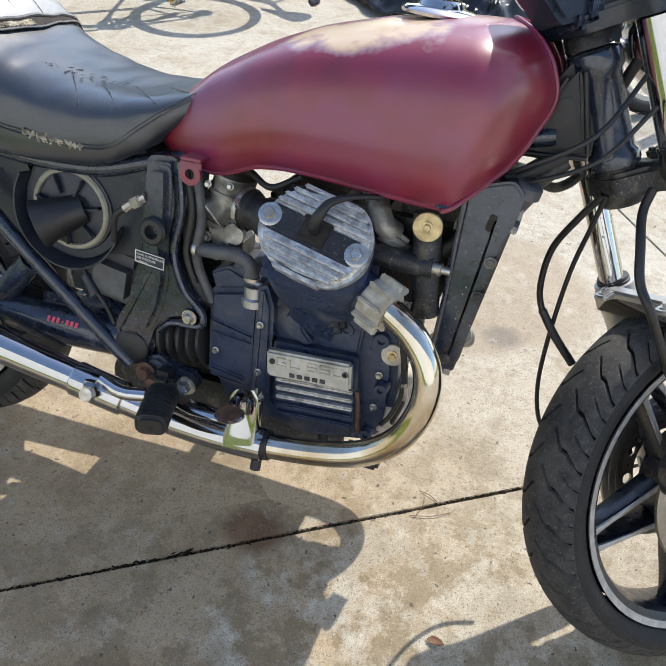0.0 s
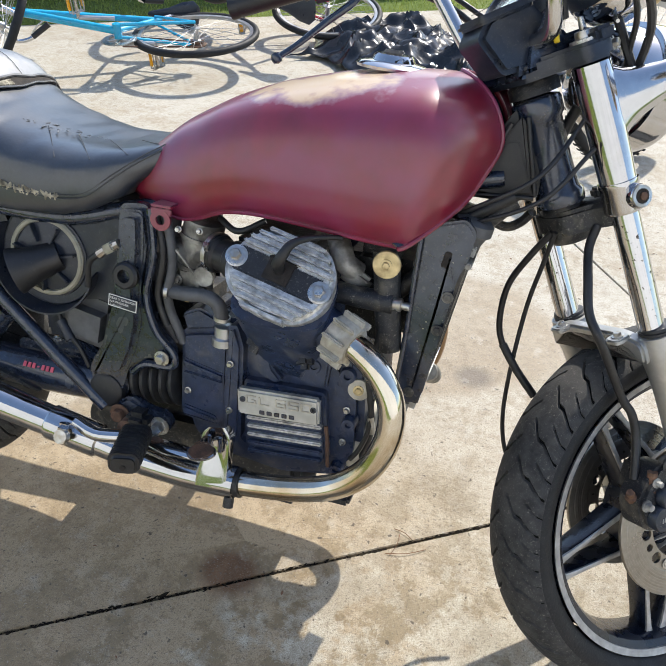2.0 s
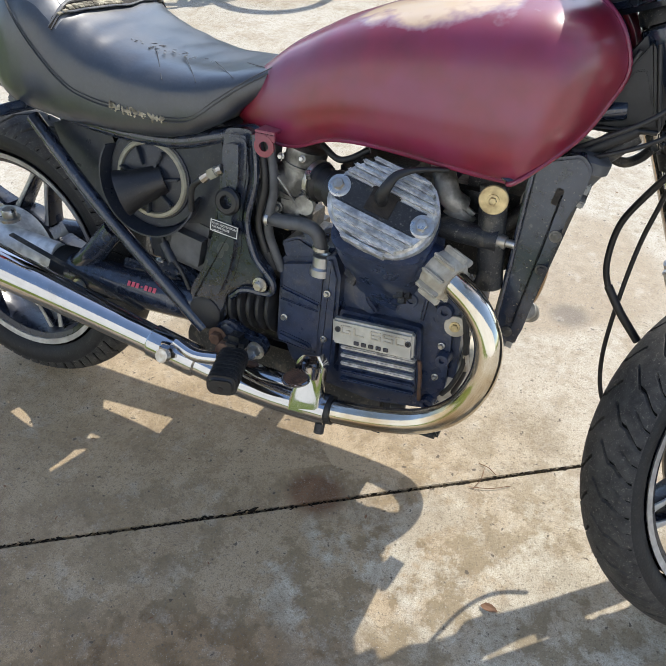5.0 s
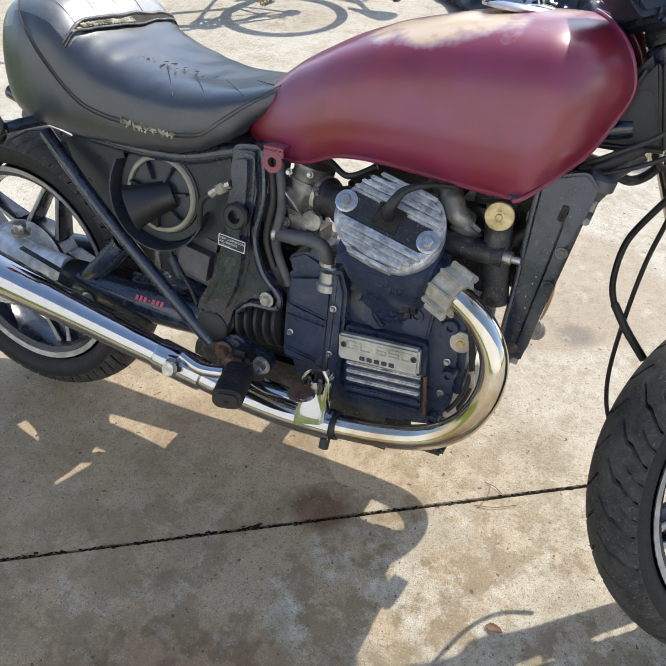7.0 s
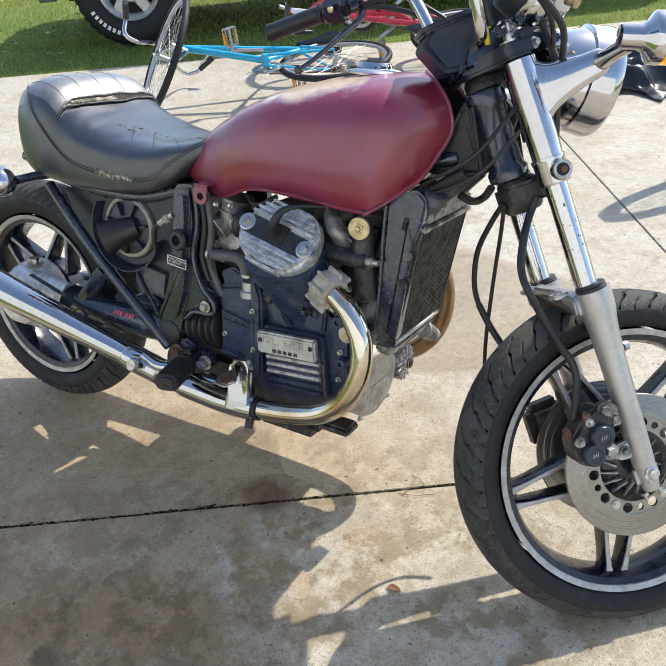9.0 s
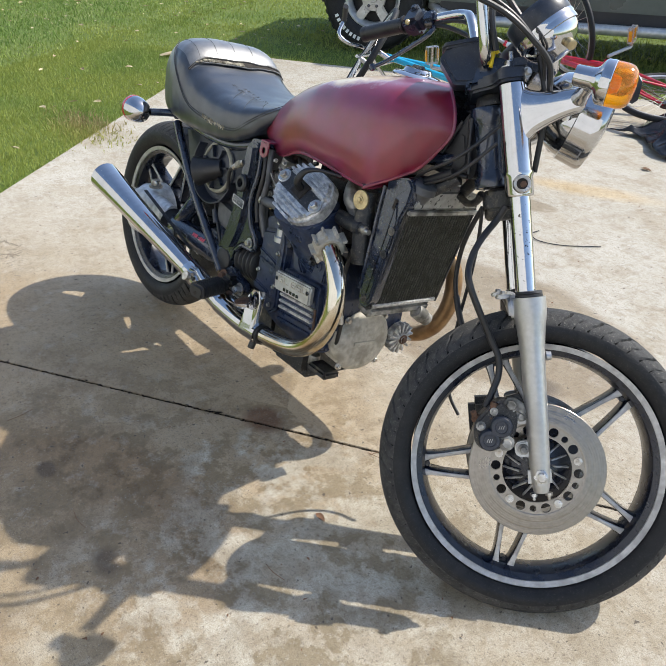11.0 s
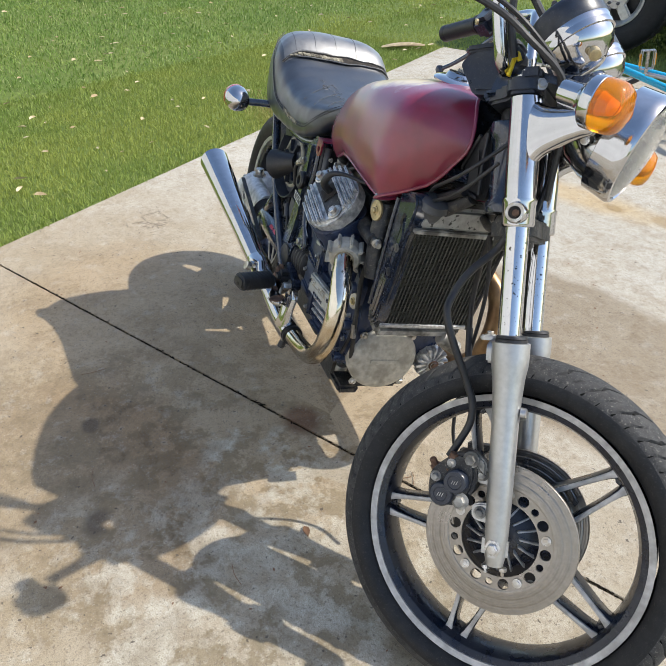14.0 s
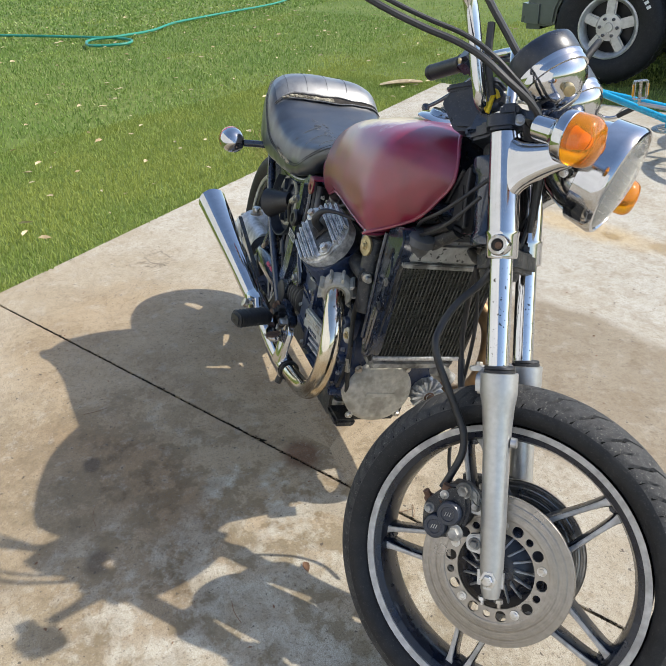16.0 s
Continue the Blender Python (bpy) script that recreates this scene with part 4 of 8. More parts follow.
    for k in range(5):
        part("faded_mark", box((0.0035, 0.007, 0.0006), Matrix.Translation((-0.06 + 0.002 * k, -0.03 + 0.012 * k, 0.8355)) @ Matrix.Rotation(radians(-3), 4, "Y"), 0), GREYHOSE, fz)
    # handlebar, mirrored halves in one bar
    half = [(-0.02, 0.03, 0.775), (-0.02, 0.078, 0.778), (-0.02, 0.102, 0.805), (-0.024, 0.143, 0.915), (-0.038, 0.178, 0.947), (-0.095, 0.218, 0.959), (-0.175, 0.270, 0.971), (-0.262, 0.335, 0.983)]
    bar = fork_part("handlebar", tube([(x, -y, z) for x, y, z in half[::-1]] + half, 0.0111, 16, 6), CHROME, "high chrome handlebar")
    for s in (-1, 1):
        a, b = Vector((-0.165, s * 0.2625, 0.9695)), Vector((-0.268, s * 0.3395, 0.984))
        d = (b - a).normalized()
        gm = axis_matrix(a, d)
        L = (b - a).length
        prof = [(0.011, 0), (0.02, 0.0), (0.0205, 0.004), (0.0165, 0.008)]
        for k in range(22):
            prof += [(0.0168, 0.009 + k * (L - 0.02) / 22), (0.0176, 0.0095 + (k + 0.5) * (L - 0.02) / 22)]
        prof += [(0.0182, L - 0.008), (0.018, L), (0.006, L + 0.002), (0, L + 0.002)]
        part("grip", lathe(prof, 24, gm), RUBBER, bar, "ribbed black rubber grip")
        sm = axis_matrix(a - d * 0.03, d, radians(40))
        sw = box((0.046, 0.052, 0.052), sm, 0.01)
        box((0.03, 0.02, 0.03), sm @ Matrix.Translation((-0.01, 0.028, 0.0)), 0.006, sw)
        box((0.02, 0.02, 0.02), sm @ Matrix.Translation((0.02, 0.018, 0.0)), 0.005, sw)
        pod = part("switch_pod", sw, PLASTIC, bar, "black switch housing")
        part("button", lathe([(0, 0), (0.006, 0), (0.006, 0.004), (0, 0.005)], 16, axis_matrix(a - d * 0.03 + Vector((-0.018, s * -0.02 - 0.004, -0.005)), (-0.75, -0.6, -0.1))), GOLD, pod, "small yellow horn button")
        perch = box((0.03, 0.03, 0.034), axis_matrix(a - d * 0.072, d, radians(20)), 0.007)
        pr = part("lever_perch", perch, BLACK, bar)
        out = Vector((0, 0, 1)).cross(d) * -s
        p0 = a - d * 0.075 + out * 0.02
        if s < 0:
            continue
        line = [p0, Vector((-0.115, s * 0.205, 0.925)), Vector((-0.165, s * 0.235, 0.908)), Vector((-0.215, s * 0.255, 0.892)), Vector((-0.25, s * 0.265, 0.884))]
        part("lever", tube(line, [0.008, 0.0075, 0.0065, 0.0055, 0.0055], 10, 6, flat=0.7), BLACK, bar, "black hand lever")
        part("lever_ball", lathe([(0, -0.009), (0.007, -0.007), (0.0095, 0), (0.007, 0.007), (0, 0.009)], 16, Matrix.Translation(line[-1])), BLACK, bar)
    # cables and hoses at the bars
    def cable(points, r=0.0042, mat=RUBBER, name="cable", label=""):
        return fork_part(name, tube(points, r, 8, 7), mat, label)

    cable([(-0.14, 0.245, 0.955), (-0.08, 0.2, 0.935), (-0.01, 0.14, 0.87), (0.03, 0.1, 0.78), (0.05, 0.05, 0.66), (0.02, 0.02, 0.52)], 0.005)
    cable([(-0.12, 0.23, 0.95), (-0.04, 0.17, 0.93), (0.02, 0.12, 0.85), (0.06, 0.06, 0.74), (0.05, 0.03, 0.6)], 0.004)
    cable([(-0.2, -0.285, 0.94), (-0.13, -0.26, 0.893), (-0.07, -0.228, 0.862), (-0.025, -0.207, 0.842), (0.014, -0.198, 0.816), (0.047, -0.183, 0.784), (0.079, -0.149, 0.752), (0.088, -0.125, 0.725), (0.082, -0.085, 0.67), (0.06, -0.05, 0.57)], 0.0055, name="brake_hose", label="black front brake hose")
    cable([(-0.2, -0.27, 0.955), (-0.13, -0.247, 0.91), (-0.07, -0.215, 0.88), (-0.02, -0.19, 0.858), (0.02, -0.178, 0.828), (0.05, -0.16, 0.796), (0.076, -0.13, 0.76), (0.08, -0.1, 0.72), (0.075, -0.07, 0.66)], 0.004)
    cable([(-0.02, -0.135, 1.02), (-0.01, -0.12, 0.95), (0.03, -0.1, 0.87), (0.07, -0.1, 0.79), (0.082, -0.1, 0.7)], 0.0062, name="wire_sleeve", label="black wiring sleeve tied to the bar")
    cable([(0.0, -0.11, 0.9), (-0.005, -0.105, 0.84), (0.0, -0.09, 0.79)], 0.0065)
    cable([(0.05, -0.125, 0.765), (0.07, -0.1, 0.77), (0.09, -0.06, 0.8)], 0.0025, STEEL, "wire_tie")
    cable([(-0.01, -0.08, 0.765), (0.0, -0.075, 0.80), (0.005, -0.07, 0.79)], 0.004, YELLOW, "plastic_tag", "yellow plastic tag")


make_fork()


def run(name, points, r, mat, label="", seg=10):
    return part(name, tube(points, r, seg, 7), mat, bike, label)


# tank
def make_tank():
    xs = np.linspace(-0.2, 0.392, 46)
    top = lambda x: float(np.interp(x, [-0.2, -0.167, -0.104, -0.03, 0.04, 0.139, 0.22, 0.285, 0.317, 0.34, 0.36, 0.378, 0.392], [0.735, 0.775, 0.828, 0.868, 0.895, 0.919, 0.930, 0.933, 0.931, 0.924, 0.908, 0.888, 0.866]))
    low = lambda x: float(np.interp(x, [-0.2, -0.177, -0.12, -0.07, -0.035, 0.0, 0.047, 0.115, 0.179, 0.262, 0.305, 0.344, 0.374, 0.388, 0.392], [0.705, 0.70, 0.683, 0.683, 0.702, 0.713, 0.718, 0.716, 0.712, 0.706, 0.729, 0.768, 0.806, 0.832, 0.845]))
    wid = lambda x: float(np.interp(x, [-0.2, -0.17, -0.12, -0.05, 0.05, 0.15, 0.25, 0.3, 0.34, 0.372, 0.392], [0.07, 0.098, 0.116, 0.138, 0.158, 0.168, 0.17, 0.168, 0.163, 0.155, 0.146]))
    shape = [(0.0, 0.10), (0.45, 0.08), (0.72, 0.02), (0.80, 0.0), (0.84, 0.006), (0.90, 0.06), (0.965, 0.16), (0.995, 0.28), (1.0, 0.38), (0.985, 0.50), (0.955, 0.63), (0.90, 0.75), (0.825, 0.84),
             (0.71, 0.905), (0.55, 0.947), (0.36, 0.977), (0.17, 0.994), (0.0, 1.0)]
    sx = [p[0] for p in shape]
    rows = []
    smoothed = []
    for x in xs:
        near = [min(max(x + d, -0.2), 0.392) for d in (-0.012, -0.006, 0, 0.006, 0.012)]
        smoothed.append((x, np.mean([top(q) for q in near]), np.mean([low(q) for q in near]), np.mean([wid(q) for q in near])))
    for x, t, l, w in smoothed:
        if x > 0.268:
            break
        ring = [Vector((x, -w * a, l + (t - l) * h)) for a, h in shape]
        ring += [Vector((p.x, -p.y, p.z)) for p in ring[-2:0:-1]]
        rows.append(ring)
    # the nose: front facets fold in to a narrow upright lip round the steering head
    edge = [Vector(q) for q in ((0.262, -0.146, 0.707), (0.278, -0.150, 0.716), (0.331, -0.088, 0.762), (0.357, -0.062, 0.81), (0.37, -0.047, 0.85), (0.354, -0.04, 0.893), (0.326, -0.03, 0.922), (0.296, 0.0, 0.934))]
    edge = smooth_line(edge, 8)
    nose = [Vector((0.262, 0, 0.722)), Vector((0.262, -0.07, 0.715)), Vector((0.262, -0.12, 0.708))]
    nose += [edge[round(k * (len(edge) - 1) / 14)] for k in range(15)]
    nose += [Vector((p.x, -p.y, p.z)) for p in nose[-2:0:-1]]
    last, before = rows[-1], rows[-2]
    for k in range(1, 10):
        f = k / 9
        ring = []
        for p, q in zip(last, nose):
            turn = p + (p - before[last.index(p)]).normalized() * (q - p).length * 0.42
            ring.append(p * (1 - f) ** 2 + turn * 2 * f * (1 - f) + q * f * f)
        rows.append(ring)
    bm = grid(rows, caps=False)
    bm.faces.new([v for v in bm.verts[:len(rows[0])]])
    me = finish("fuel_tank", bm, angle=180)
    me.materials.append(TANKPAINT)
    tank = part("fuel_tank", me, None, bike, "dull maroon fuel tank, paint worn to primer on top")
    mod = tank.modifiers.new("smooth", "SUBSURF")
    mod.levels = mod.render_levels = 1
    # pressed seam along the bottom edge
    for s in (-1, 1):
        seam = [Vector((x, s * w * 0.815, l - 0.001)) for x, t, l, w in smoothed[2:-1:3] if x < 0.262]
        part("bottom_seam", tube(seam, 0.0035, 6, 3), TANKPAINT, tank)
    # rolled edge round the front recess
    loop = rows[-1]
    part("front_edge", tube(loop + loop[:1], 0.0035, 8, 2), TANKPAINT, tank)
    # inside of the recess is black, not maroon, to paint its shade
    inner = [q + (sum(loop, Vector()) / len(loop) - q) * 0.05 - Vector((0.02, 0, 0)) for q in loop]
    part("front_recess", grid([loop, inner], caps=False), BLACK, tank)
    part("front_wall", grid([inner, [q - Vector((0.01, 0, 0)) for q in inner]]), BLACK, tank)
    # lug at the tail with its hole
    lug = annulus(0.0075, 0.0165, 0.004)
    bmesh.ops.transform(lug, matrix=Matrix.Translation((-0.101, -0.142, 0.688)) @ SIDE, verts=lug.verts[:])
    box((0.034, 0.004, 0.010), Matrix.Translation((-0.1, -0.1435, 0.701)), 0.001, lug)
    box((0.034, 0.05, 0.004), Matrix.Translation((-0.1, -0.121, 0.709)), 0.001, lug)
    part("mounting_lug", lug, TANKPAINT, tank)
    cap = lathe([(0, 0), (0.052, 0), (0.053, 0.004), (0.048, 0.008), (0.032, 0.011), (0.03, 0.016), (0.027, 0.02), (0.012, 0.021), (0, 0.021)], 36,
                axis_matrix((0.195, 0.0, 0.925), (0.05, 0, 1)))
    c = part("filler_cap", cap, CHROME, tank, "chrome flush filler cap")
    part("lock_cover", box((0.03, 0.012, 0.006), Matrix.Translation((0.195, 0, 0.948)), 0.002), BLACK, c)


def annulus(r0, r1, depth, seg=28):
    rows = [[(r * math.cos(a), r * math.sin(a), z) for a in (2 * math.pi * j / seg for j in range(seg))] for r, z in ((r0, 0), (r1, 0), (r1, depth), (r0, depth), (r0, 0))]
    bm = grid(rows, caps=False)
    bmesh.ops.remove_doubles(bm, verts=bm.verts[:], dist=1e-6)
    return bm


make_tank()
DEBRIS_RNG = random.Random(4)


# seat
def make_seat():
    X = [-0.668, -0.658, -0.64, -0.61, -0.57, -0.53, -0.505, -0.485, -0.468, -0.455, -0.43, -0.39, -0.34, -0.28, -0.23, -0.18, -0.13, -0.095]
    TOP = [0.790, 0.825, 0.853, 0.873, 0.884, 0.882, 0.872, 0.853, 0.832, 0.824, 0.812, 0.797, 0.786, 0.780, 0.779, 0.784, 0.792, 0.80]
    BOT = [0.725, 0.705, 0.693, 0.681, 0.671, 0.666, 0.663, 0.662, 0.661, 0.661, 0.660, 0.660, 0.661, 0.665, 0.677, 0.705, 0.75, 0.785]
    WID = [0.06, 0.095, 0.128, 0.150, 0.163, 0.168, 0.168, 0.168, 0.167, 0.167, 0.166, 0.164, 0.161, 0.157, 0.148, 0.133, 0.111, 0.09]
    shape = [(0.0, 0.04), (0.7, 0.02), (0.88, 0.0), (0.94, 0.05), (0.985, 0.2), (1.0, 0.40), (0.99, 0.58), (0.96, 0.72), (0.90, 0.83), (0.80, 0.91), (0.66, 0.96), (0.5, 0.985), (0.25, 1.0), (0.0, 1.0)]
    xs = np.linspace(-0.668, -0.095, 64)

    def at(x, tab):
        q = np.clip([x - 0.009, x - 0.004, x, x + 0.004, x + 0.009], X[0], X[-1])
        return float(np.mean(np.interp(q, X, tab)))

    rows = []
    for x in xs:
        t, l, w = at(x, TOP), at(x, BOT), at(x, WID)
        dish = 0.010 * math.exp(-((x + 0.25) / 0.12) ** 2)
        ring = [Vector((x, -w * a, l + (t - l) * h - dish * (1 - a * a) * (1 if h > 0.8 else 0))) for a, h in shape]
        ring += [Vector((p.x, -p.y, p.z)) for p in ring[-2:0:-1]]
        rows.append(ring)
    bm = grid(rows)
    r = random.Random(2)
    for v in bm.verts:
        v.co += 0.003 * noise.noise_vector(v.co * 22) + 0.0018 * noise.noise_vector(v.co * 55)
    me = finish("seat", bm, angle=70)
    me.materials.append(SEATVINYL)
    me.materials.append(PADSHEEN)
    # upward faces of the rear pad take the vinyl with painted-in sheen
    for f in me.polygons:
        c = f.center
        if -0.625 < c.x < -0.468 and f.normal.z > 0.3 and abs(c.y) < 0.145:
            f.material_index = 1
    seat = part("seat", me, None, bike, "cracked black vinyl saddle split across the step")
    mod = seat.modifiers.new("smooth", "SUBSURF")
    mod.levels = mod.render_levels = 1

    def on(x, a, h, lift=0.0):
        t, l, w = at(x, TOP), at(x, BOT), at(x, WID)
        ww = float(np.interp(h, [q[1] for q in shape[2:]], [q[0] for q in shape[2:]]))
        n = Vector((0, -1 if a < 0 else 1, 0.4)).normalized()
        return Vector((x, a * (w * ww), l + (t - l) * h)) + n * lift

    for s in (-1, 1):
        # stitched seam round the upper pad
        seam = [on(x, s, h, 0.001) for x, h in ((-0.585, 0.90), (-0.565, 0.79), (-0.535, 0.64), (-0.495, 0.50), (-0.45, 0.40), (-0.40, 0.34), (-0.33, 0.31), (-0.27, 0.26), (-0.23, 0.25), (-0.19, 0.40), (-0.15, 0.55), (-0.11, 0.7))]
        part("seam", tube(seam, 0.0011, 6, 5), THREAD, seat)
        part("seam", tube([p + Vector((0, 0, 0.006)) for p in seam], 0.0008, 6, 5), THREAD, seat)
    # quilting lines
    for k in range(4):
        x0 = -0.33 + k * 0.055
        part("quilting", tube([on(x0 + 0.05, -1, 0.80, 0.0002), on(x0 + 0.02, -0.9, 0.93, 0.0002), on(x0 - 0.02, -0.6, 0.97, 0.0002)], 0.0007, 5, 4), THREAD, seat)
    # stitched lines over the rear pad
    for f in (-0.72, -0.4, -0.05, 0.3):
        pts = [Vector((x, f * at(x, WID), at(x, BOT) + (at(x, TOP) - at(x, BOT)) * float(np.interp(abs(f), [0, 0.25, 0.5, 0.66, 0.8], [1, 1, 0.985, 0.96, 0.91])) + 0.0004)) for x in np.linspace(-0.475, -0.6, 8)]
        part("quilting", tube(pts, 0.0005, 5, 3), THREAD, seat)
    # the split across the step, a dark strip for its shaded inside, with foam
    def on_top(x, f, lift=0.0):
        t, l, w = at(x, TOP), at(x, BOT), at(x, WID)
        h = float(np.interp(abs(f), [0, 0.25, 0.5, 0.66, 0.8, 0.9, 0.96, 0.99, 1], [1, 1, 0.985, 0.96, 0.91, 0.83, 0.72, 0.58, 0.4]))
        return Vector((x, f * w, l + (t - l) * h + lift))

    rows = []
    for k in range(29):
        a = -1 + 2 * k / 28
        f = a * 0.93
        x = -0.464 - 0.012 * abs(a) ** 2
        open_ = 0.0075 * (1 - a * a) ** 0.7 + 0.0004
        jit = r.uniform(-0.002, 0.002)
        rows.append([tuple(on_top(x + open_ + jit, f, 0.0035)), tuple(on_top(x + open_ * 0.4, f, 0.0045)), tuple(on_top(x - open_ * 0.4, f, 0.0045)), tuple(on_top(x - open_ - jit, f, 0.0035))])
    sp = part("split", grid([[Vector(p) for p in q] for q in rows], closed=False, caps=False), SPLITDARK, seat, "dark split in the vinyl")
    lip = [Vector(q[3]) + Vector((0, 0, 0.002)) for q in rows]
    part("torn_edge", tube(lip[::2], [0.0006] + [0.003] * (len(lip[::2]) - 2) + [0.001], 6, 3), WORNVINYL, seat)
    lip = [Vector(q[0]) + Vector((0, 0, 0.002)) for q in rows]
    part("torn_edge", tube(lip[::2], [0.0006] + [0.0018] * (len(lip[::2]) - 2) + [0.001], 6, 3), WORNVINYL, seat)
    fm = bmesh.new()
    for k in range(110):
        q = rows[r.randrange(2, 15)]
        p = Vector(q[1]).lerp(Vector(q[3]), r.uniform(0, 0.6))
        bmesh.ops.create_icosphere(fm, subdivisions=1, radius=r.uniform(0.002, 0.005), matrix=Matrix.Translation(p) @ Matrix.Diagonal((1, 1.8, 0.6, 1)))
    tagged(part("foam", fm, FOAM, seat), "crumbling yellow foam", kind="stuff")
    # scuffed tear on the side
    fm = bmesh.new()
    for k in range(44):
        t = r.random()
        p = on(-0.37 + 0.1 * t, -1, 0.37 - 0.08 * t + r.uniform(-0.025, 0.03) * math.sin(math.pi * t), 0.0005)
        bmesh.ops.create_icosphere(fm, subdivisions=1, radius=r.uniform(0.0015, 0.0042), matrix=Matrix.Translation(p) @ Matrix.Rotation(r.random() * 3, 4, "Y") @ Matrix.Diagonal((2.2, 0.5, 0.7, 1)))
    tagged(part("side_tear", fm, FOAM, seat), "ragged tear showing foam", kind="stuff")
    # worn cracks on the pillion pad
    fm = bmesh.new()
    for k in range(60):
        x, a = r.choice([(-0.55, -0.75), (-0.57, -0.5), (-0.33, -0.5), (-0.36, -0.7), (-0.28, -0.6)])
        p = on(x + r.uniform(-0.04, 0.04), a + r.uniform(-0.12, 0.12), 0.97, 0.001)
        bmesh.ops.create_icosphere(fm, subdivisions=1, radius=r.uniform(0.0008, 0.0025), matrix=Matrix.Translation(p) @ Matrix.Rotation(r.random() * 3, 4, "Z") @ Matrix.Diagonal((3, 0.8, 0.5, 1)))
    tagged(part("crack_flakes", fm, WORNVINYL, seat), "lifted flakes along cracks in the vinyl", kind="stuff")


make_seat()


# frame, engine, exhausts
def make_frame():
    plate = side_plate([(-0.178, 0.70), (-0.128, 0.705), (-0.122, 0.63), (-0.135, 0.56), (-0.118, 0.50), (-0.088, 0.47), (-0.085, 0.445), (-0.135, 0.44), (-0.16, 0.42), (-0.17, 0.385),
                        (-0.19, 0.335), (-0.25, 0.385), (-0.245, 0.41), (-0.215, 0.46), (-0.195, 0.53), (-0.185, 0.60)], -0.138, 0.03, 0.008, 0.015)
    fr = part("frame_plate", plate, BLACK, bike, "scratched black pressed frame plate")
    part("plate_swage", side_plate([(-0.173, 0.69), (-0.133, 0.693), (-0.134, 0.63), (-0.146, 0.56), (-0.14, 0.515), (-0.152, 0.46), (-0.176, 0.405), (-0.238, 0.392), (-0.213, 0.46), (-0.193, 0.53), (-0.182, 0.60)], -0.149, 0.02, 0.009, 0.014), BLACK, fr)
    part("plate_flange", tube([(-0.124, -0.135, 0.70), (-0.118, -0.137, 0.63), (-0.131, -0.139, 0.56), (-0.114, -0.139, 0.50), (-0.083, -0.139, 0.465), (-0.088, -0.139, 0.441), (-0.135, -0.139, 0.436), (-0.16, -0.139, 0.415)], 0.006, 8), BLACK, fr)
    part("plate_boss", lathe([(0.010, -0.01), (0.021, 0.0), (0.022, 0.008), (0.018, 0.012), (0.011, 0.012), (0.009, 0.0)], 24, axis_matrix((-0.158, -0.148, 0.591), (0, -1, 0.1))), RUBBER, fr)
    bolt((-0.104, -0.141, 0.454), (0, -1, 0), 0.0085, 0.011, fr)
    st = part("sticker", box((0.052, 0.0012, 0.022), Matrix.Translation((-0.167, -0.1500, 0.5425)) @ Matrix.Rotation(radians(6), 4, "Y"), 0), PLASTIC, fr, "black sticker with white border and print")
    frame_lines = [((0, 0.0095), (0.050, 0.0012)), ((0, -0.0095), (0.050, 0.0012)), ((-0.0245, 0), (0.0012, 0.019)), ((0.0245, 0), (0.0012, 0.019))]
    m0 = Matrix.Translation((-0.167, -0.1510, 0.5425)) @ Matrix.Rotation(radians(6), 4, "Y")
    for (cx, cz), (w, h) in frame_lines:
        part("sticker_line", box((w, 0.0006, h), m0 @ Matrix.Translation((cx, 0, cz)), 0), WHITE, st)
    for words, dx, dz, size in (("REAR SUSPENSION", -0.0225, 0.0028, 0.0055), ("AIR PRESSURE", -0.0225, -0.0032, 0.0055), ("1~4kg/cm²", -0.0225, -0.0085, 0.005)):
        cu = bpy.data.curves.new("words", "FONT")
        cu.body, cu.size = words, size
        tmp = new("tmp", cu)
        me = bpy.data.meshes.new_from_object(tmp.evaluated_get(bpy.context.evaluated_depsgraph_get()))
        bpy.data.objects.remove(tmp)
        me.materials.append(WHITE)
        part("print", me, None, st, "", m0 @ Matrix.Translation((dx, -0.0006, dz)) @ SIDE)
    # rear tube, right and left
    for s in (-1, 1):
        run("rear_tube", [(-0.575, s * 0.115, 0.645), (-0.45, s * 0.132, 0.535), (-0.32, s * 0.138, 0.425), (-0.215, s * 0.138, 0.335)], 0.0125, BLACK, "scuffed black rear frame tube")
        run("seat_rail", [(-0.66, s * 0.10, 0.70), (-0.5, s * 0.115, 0.665), (-0.3, s * 0.115, 0.655), (-0.15, s * 0.10, 0.69), (0.1, s * 0.06, 0.74), (0.38, s * 0.03, 0.80)], 0.014, BLACK)
        run("engine_hanger", [(0.40, s * 0.03, 0.77), (0.33, s * 0.06, 0.70), (0.24, s * 0.085, 0.60)], 0.013, GRIME)
    head = lathe([(0.024, 0.549), (0.033, 0.551), (0.0345, 0.556), (0.0345, 0.568), (0.0295, 0.575), (0.0285, 0.62), (0.0295, 0.672), (0.0345, 0.679), (0.0345, 0.698), (0.033, 0.702), (0.024, 0.705)], 28)
    part("steering_head", head, BLACK, bike, "black steering head tube", Matrix.Translation((0.698, 0.0, 0.270)) @ Matrix.Rotation(-RAKE, 4, "Y"))
    gus = side_plate([(0.32, 0.765), (0.38, 0.765), (0.43, 0.775), (0.43, 0.80), (0.405, 0.89), (0.385, 0.90), (0.36, 0.86), (0.335, 0.81)], -0.035, 0.07, 0.012, 0.012)
    # gusset takes the hose black, darker than the frame paint
    gusset = part("head_gusset", gus, RUBBER, bike, "black frame gusset below the steering head")
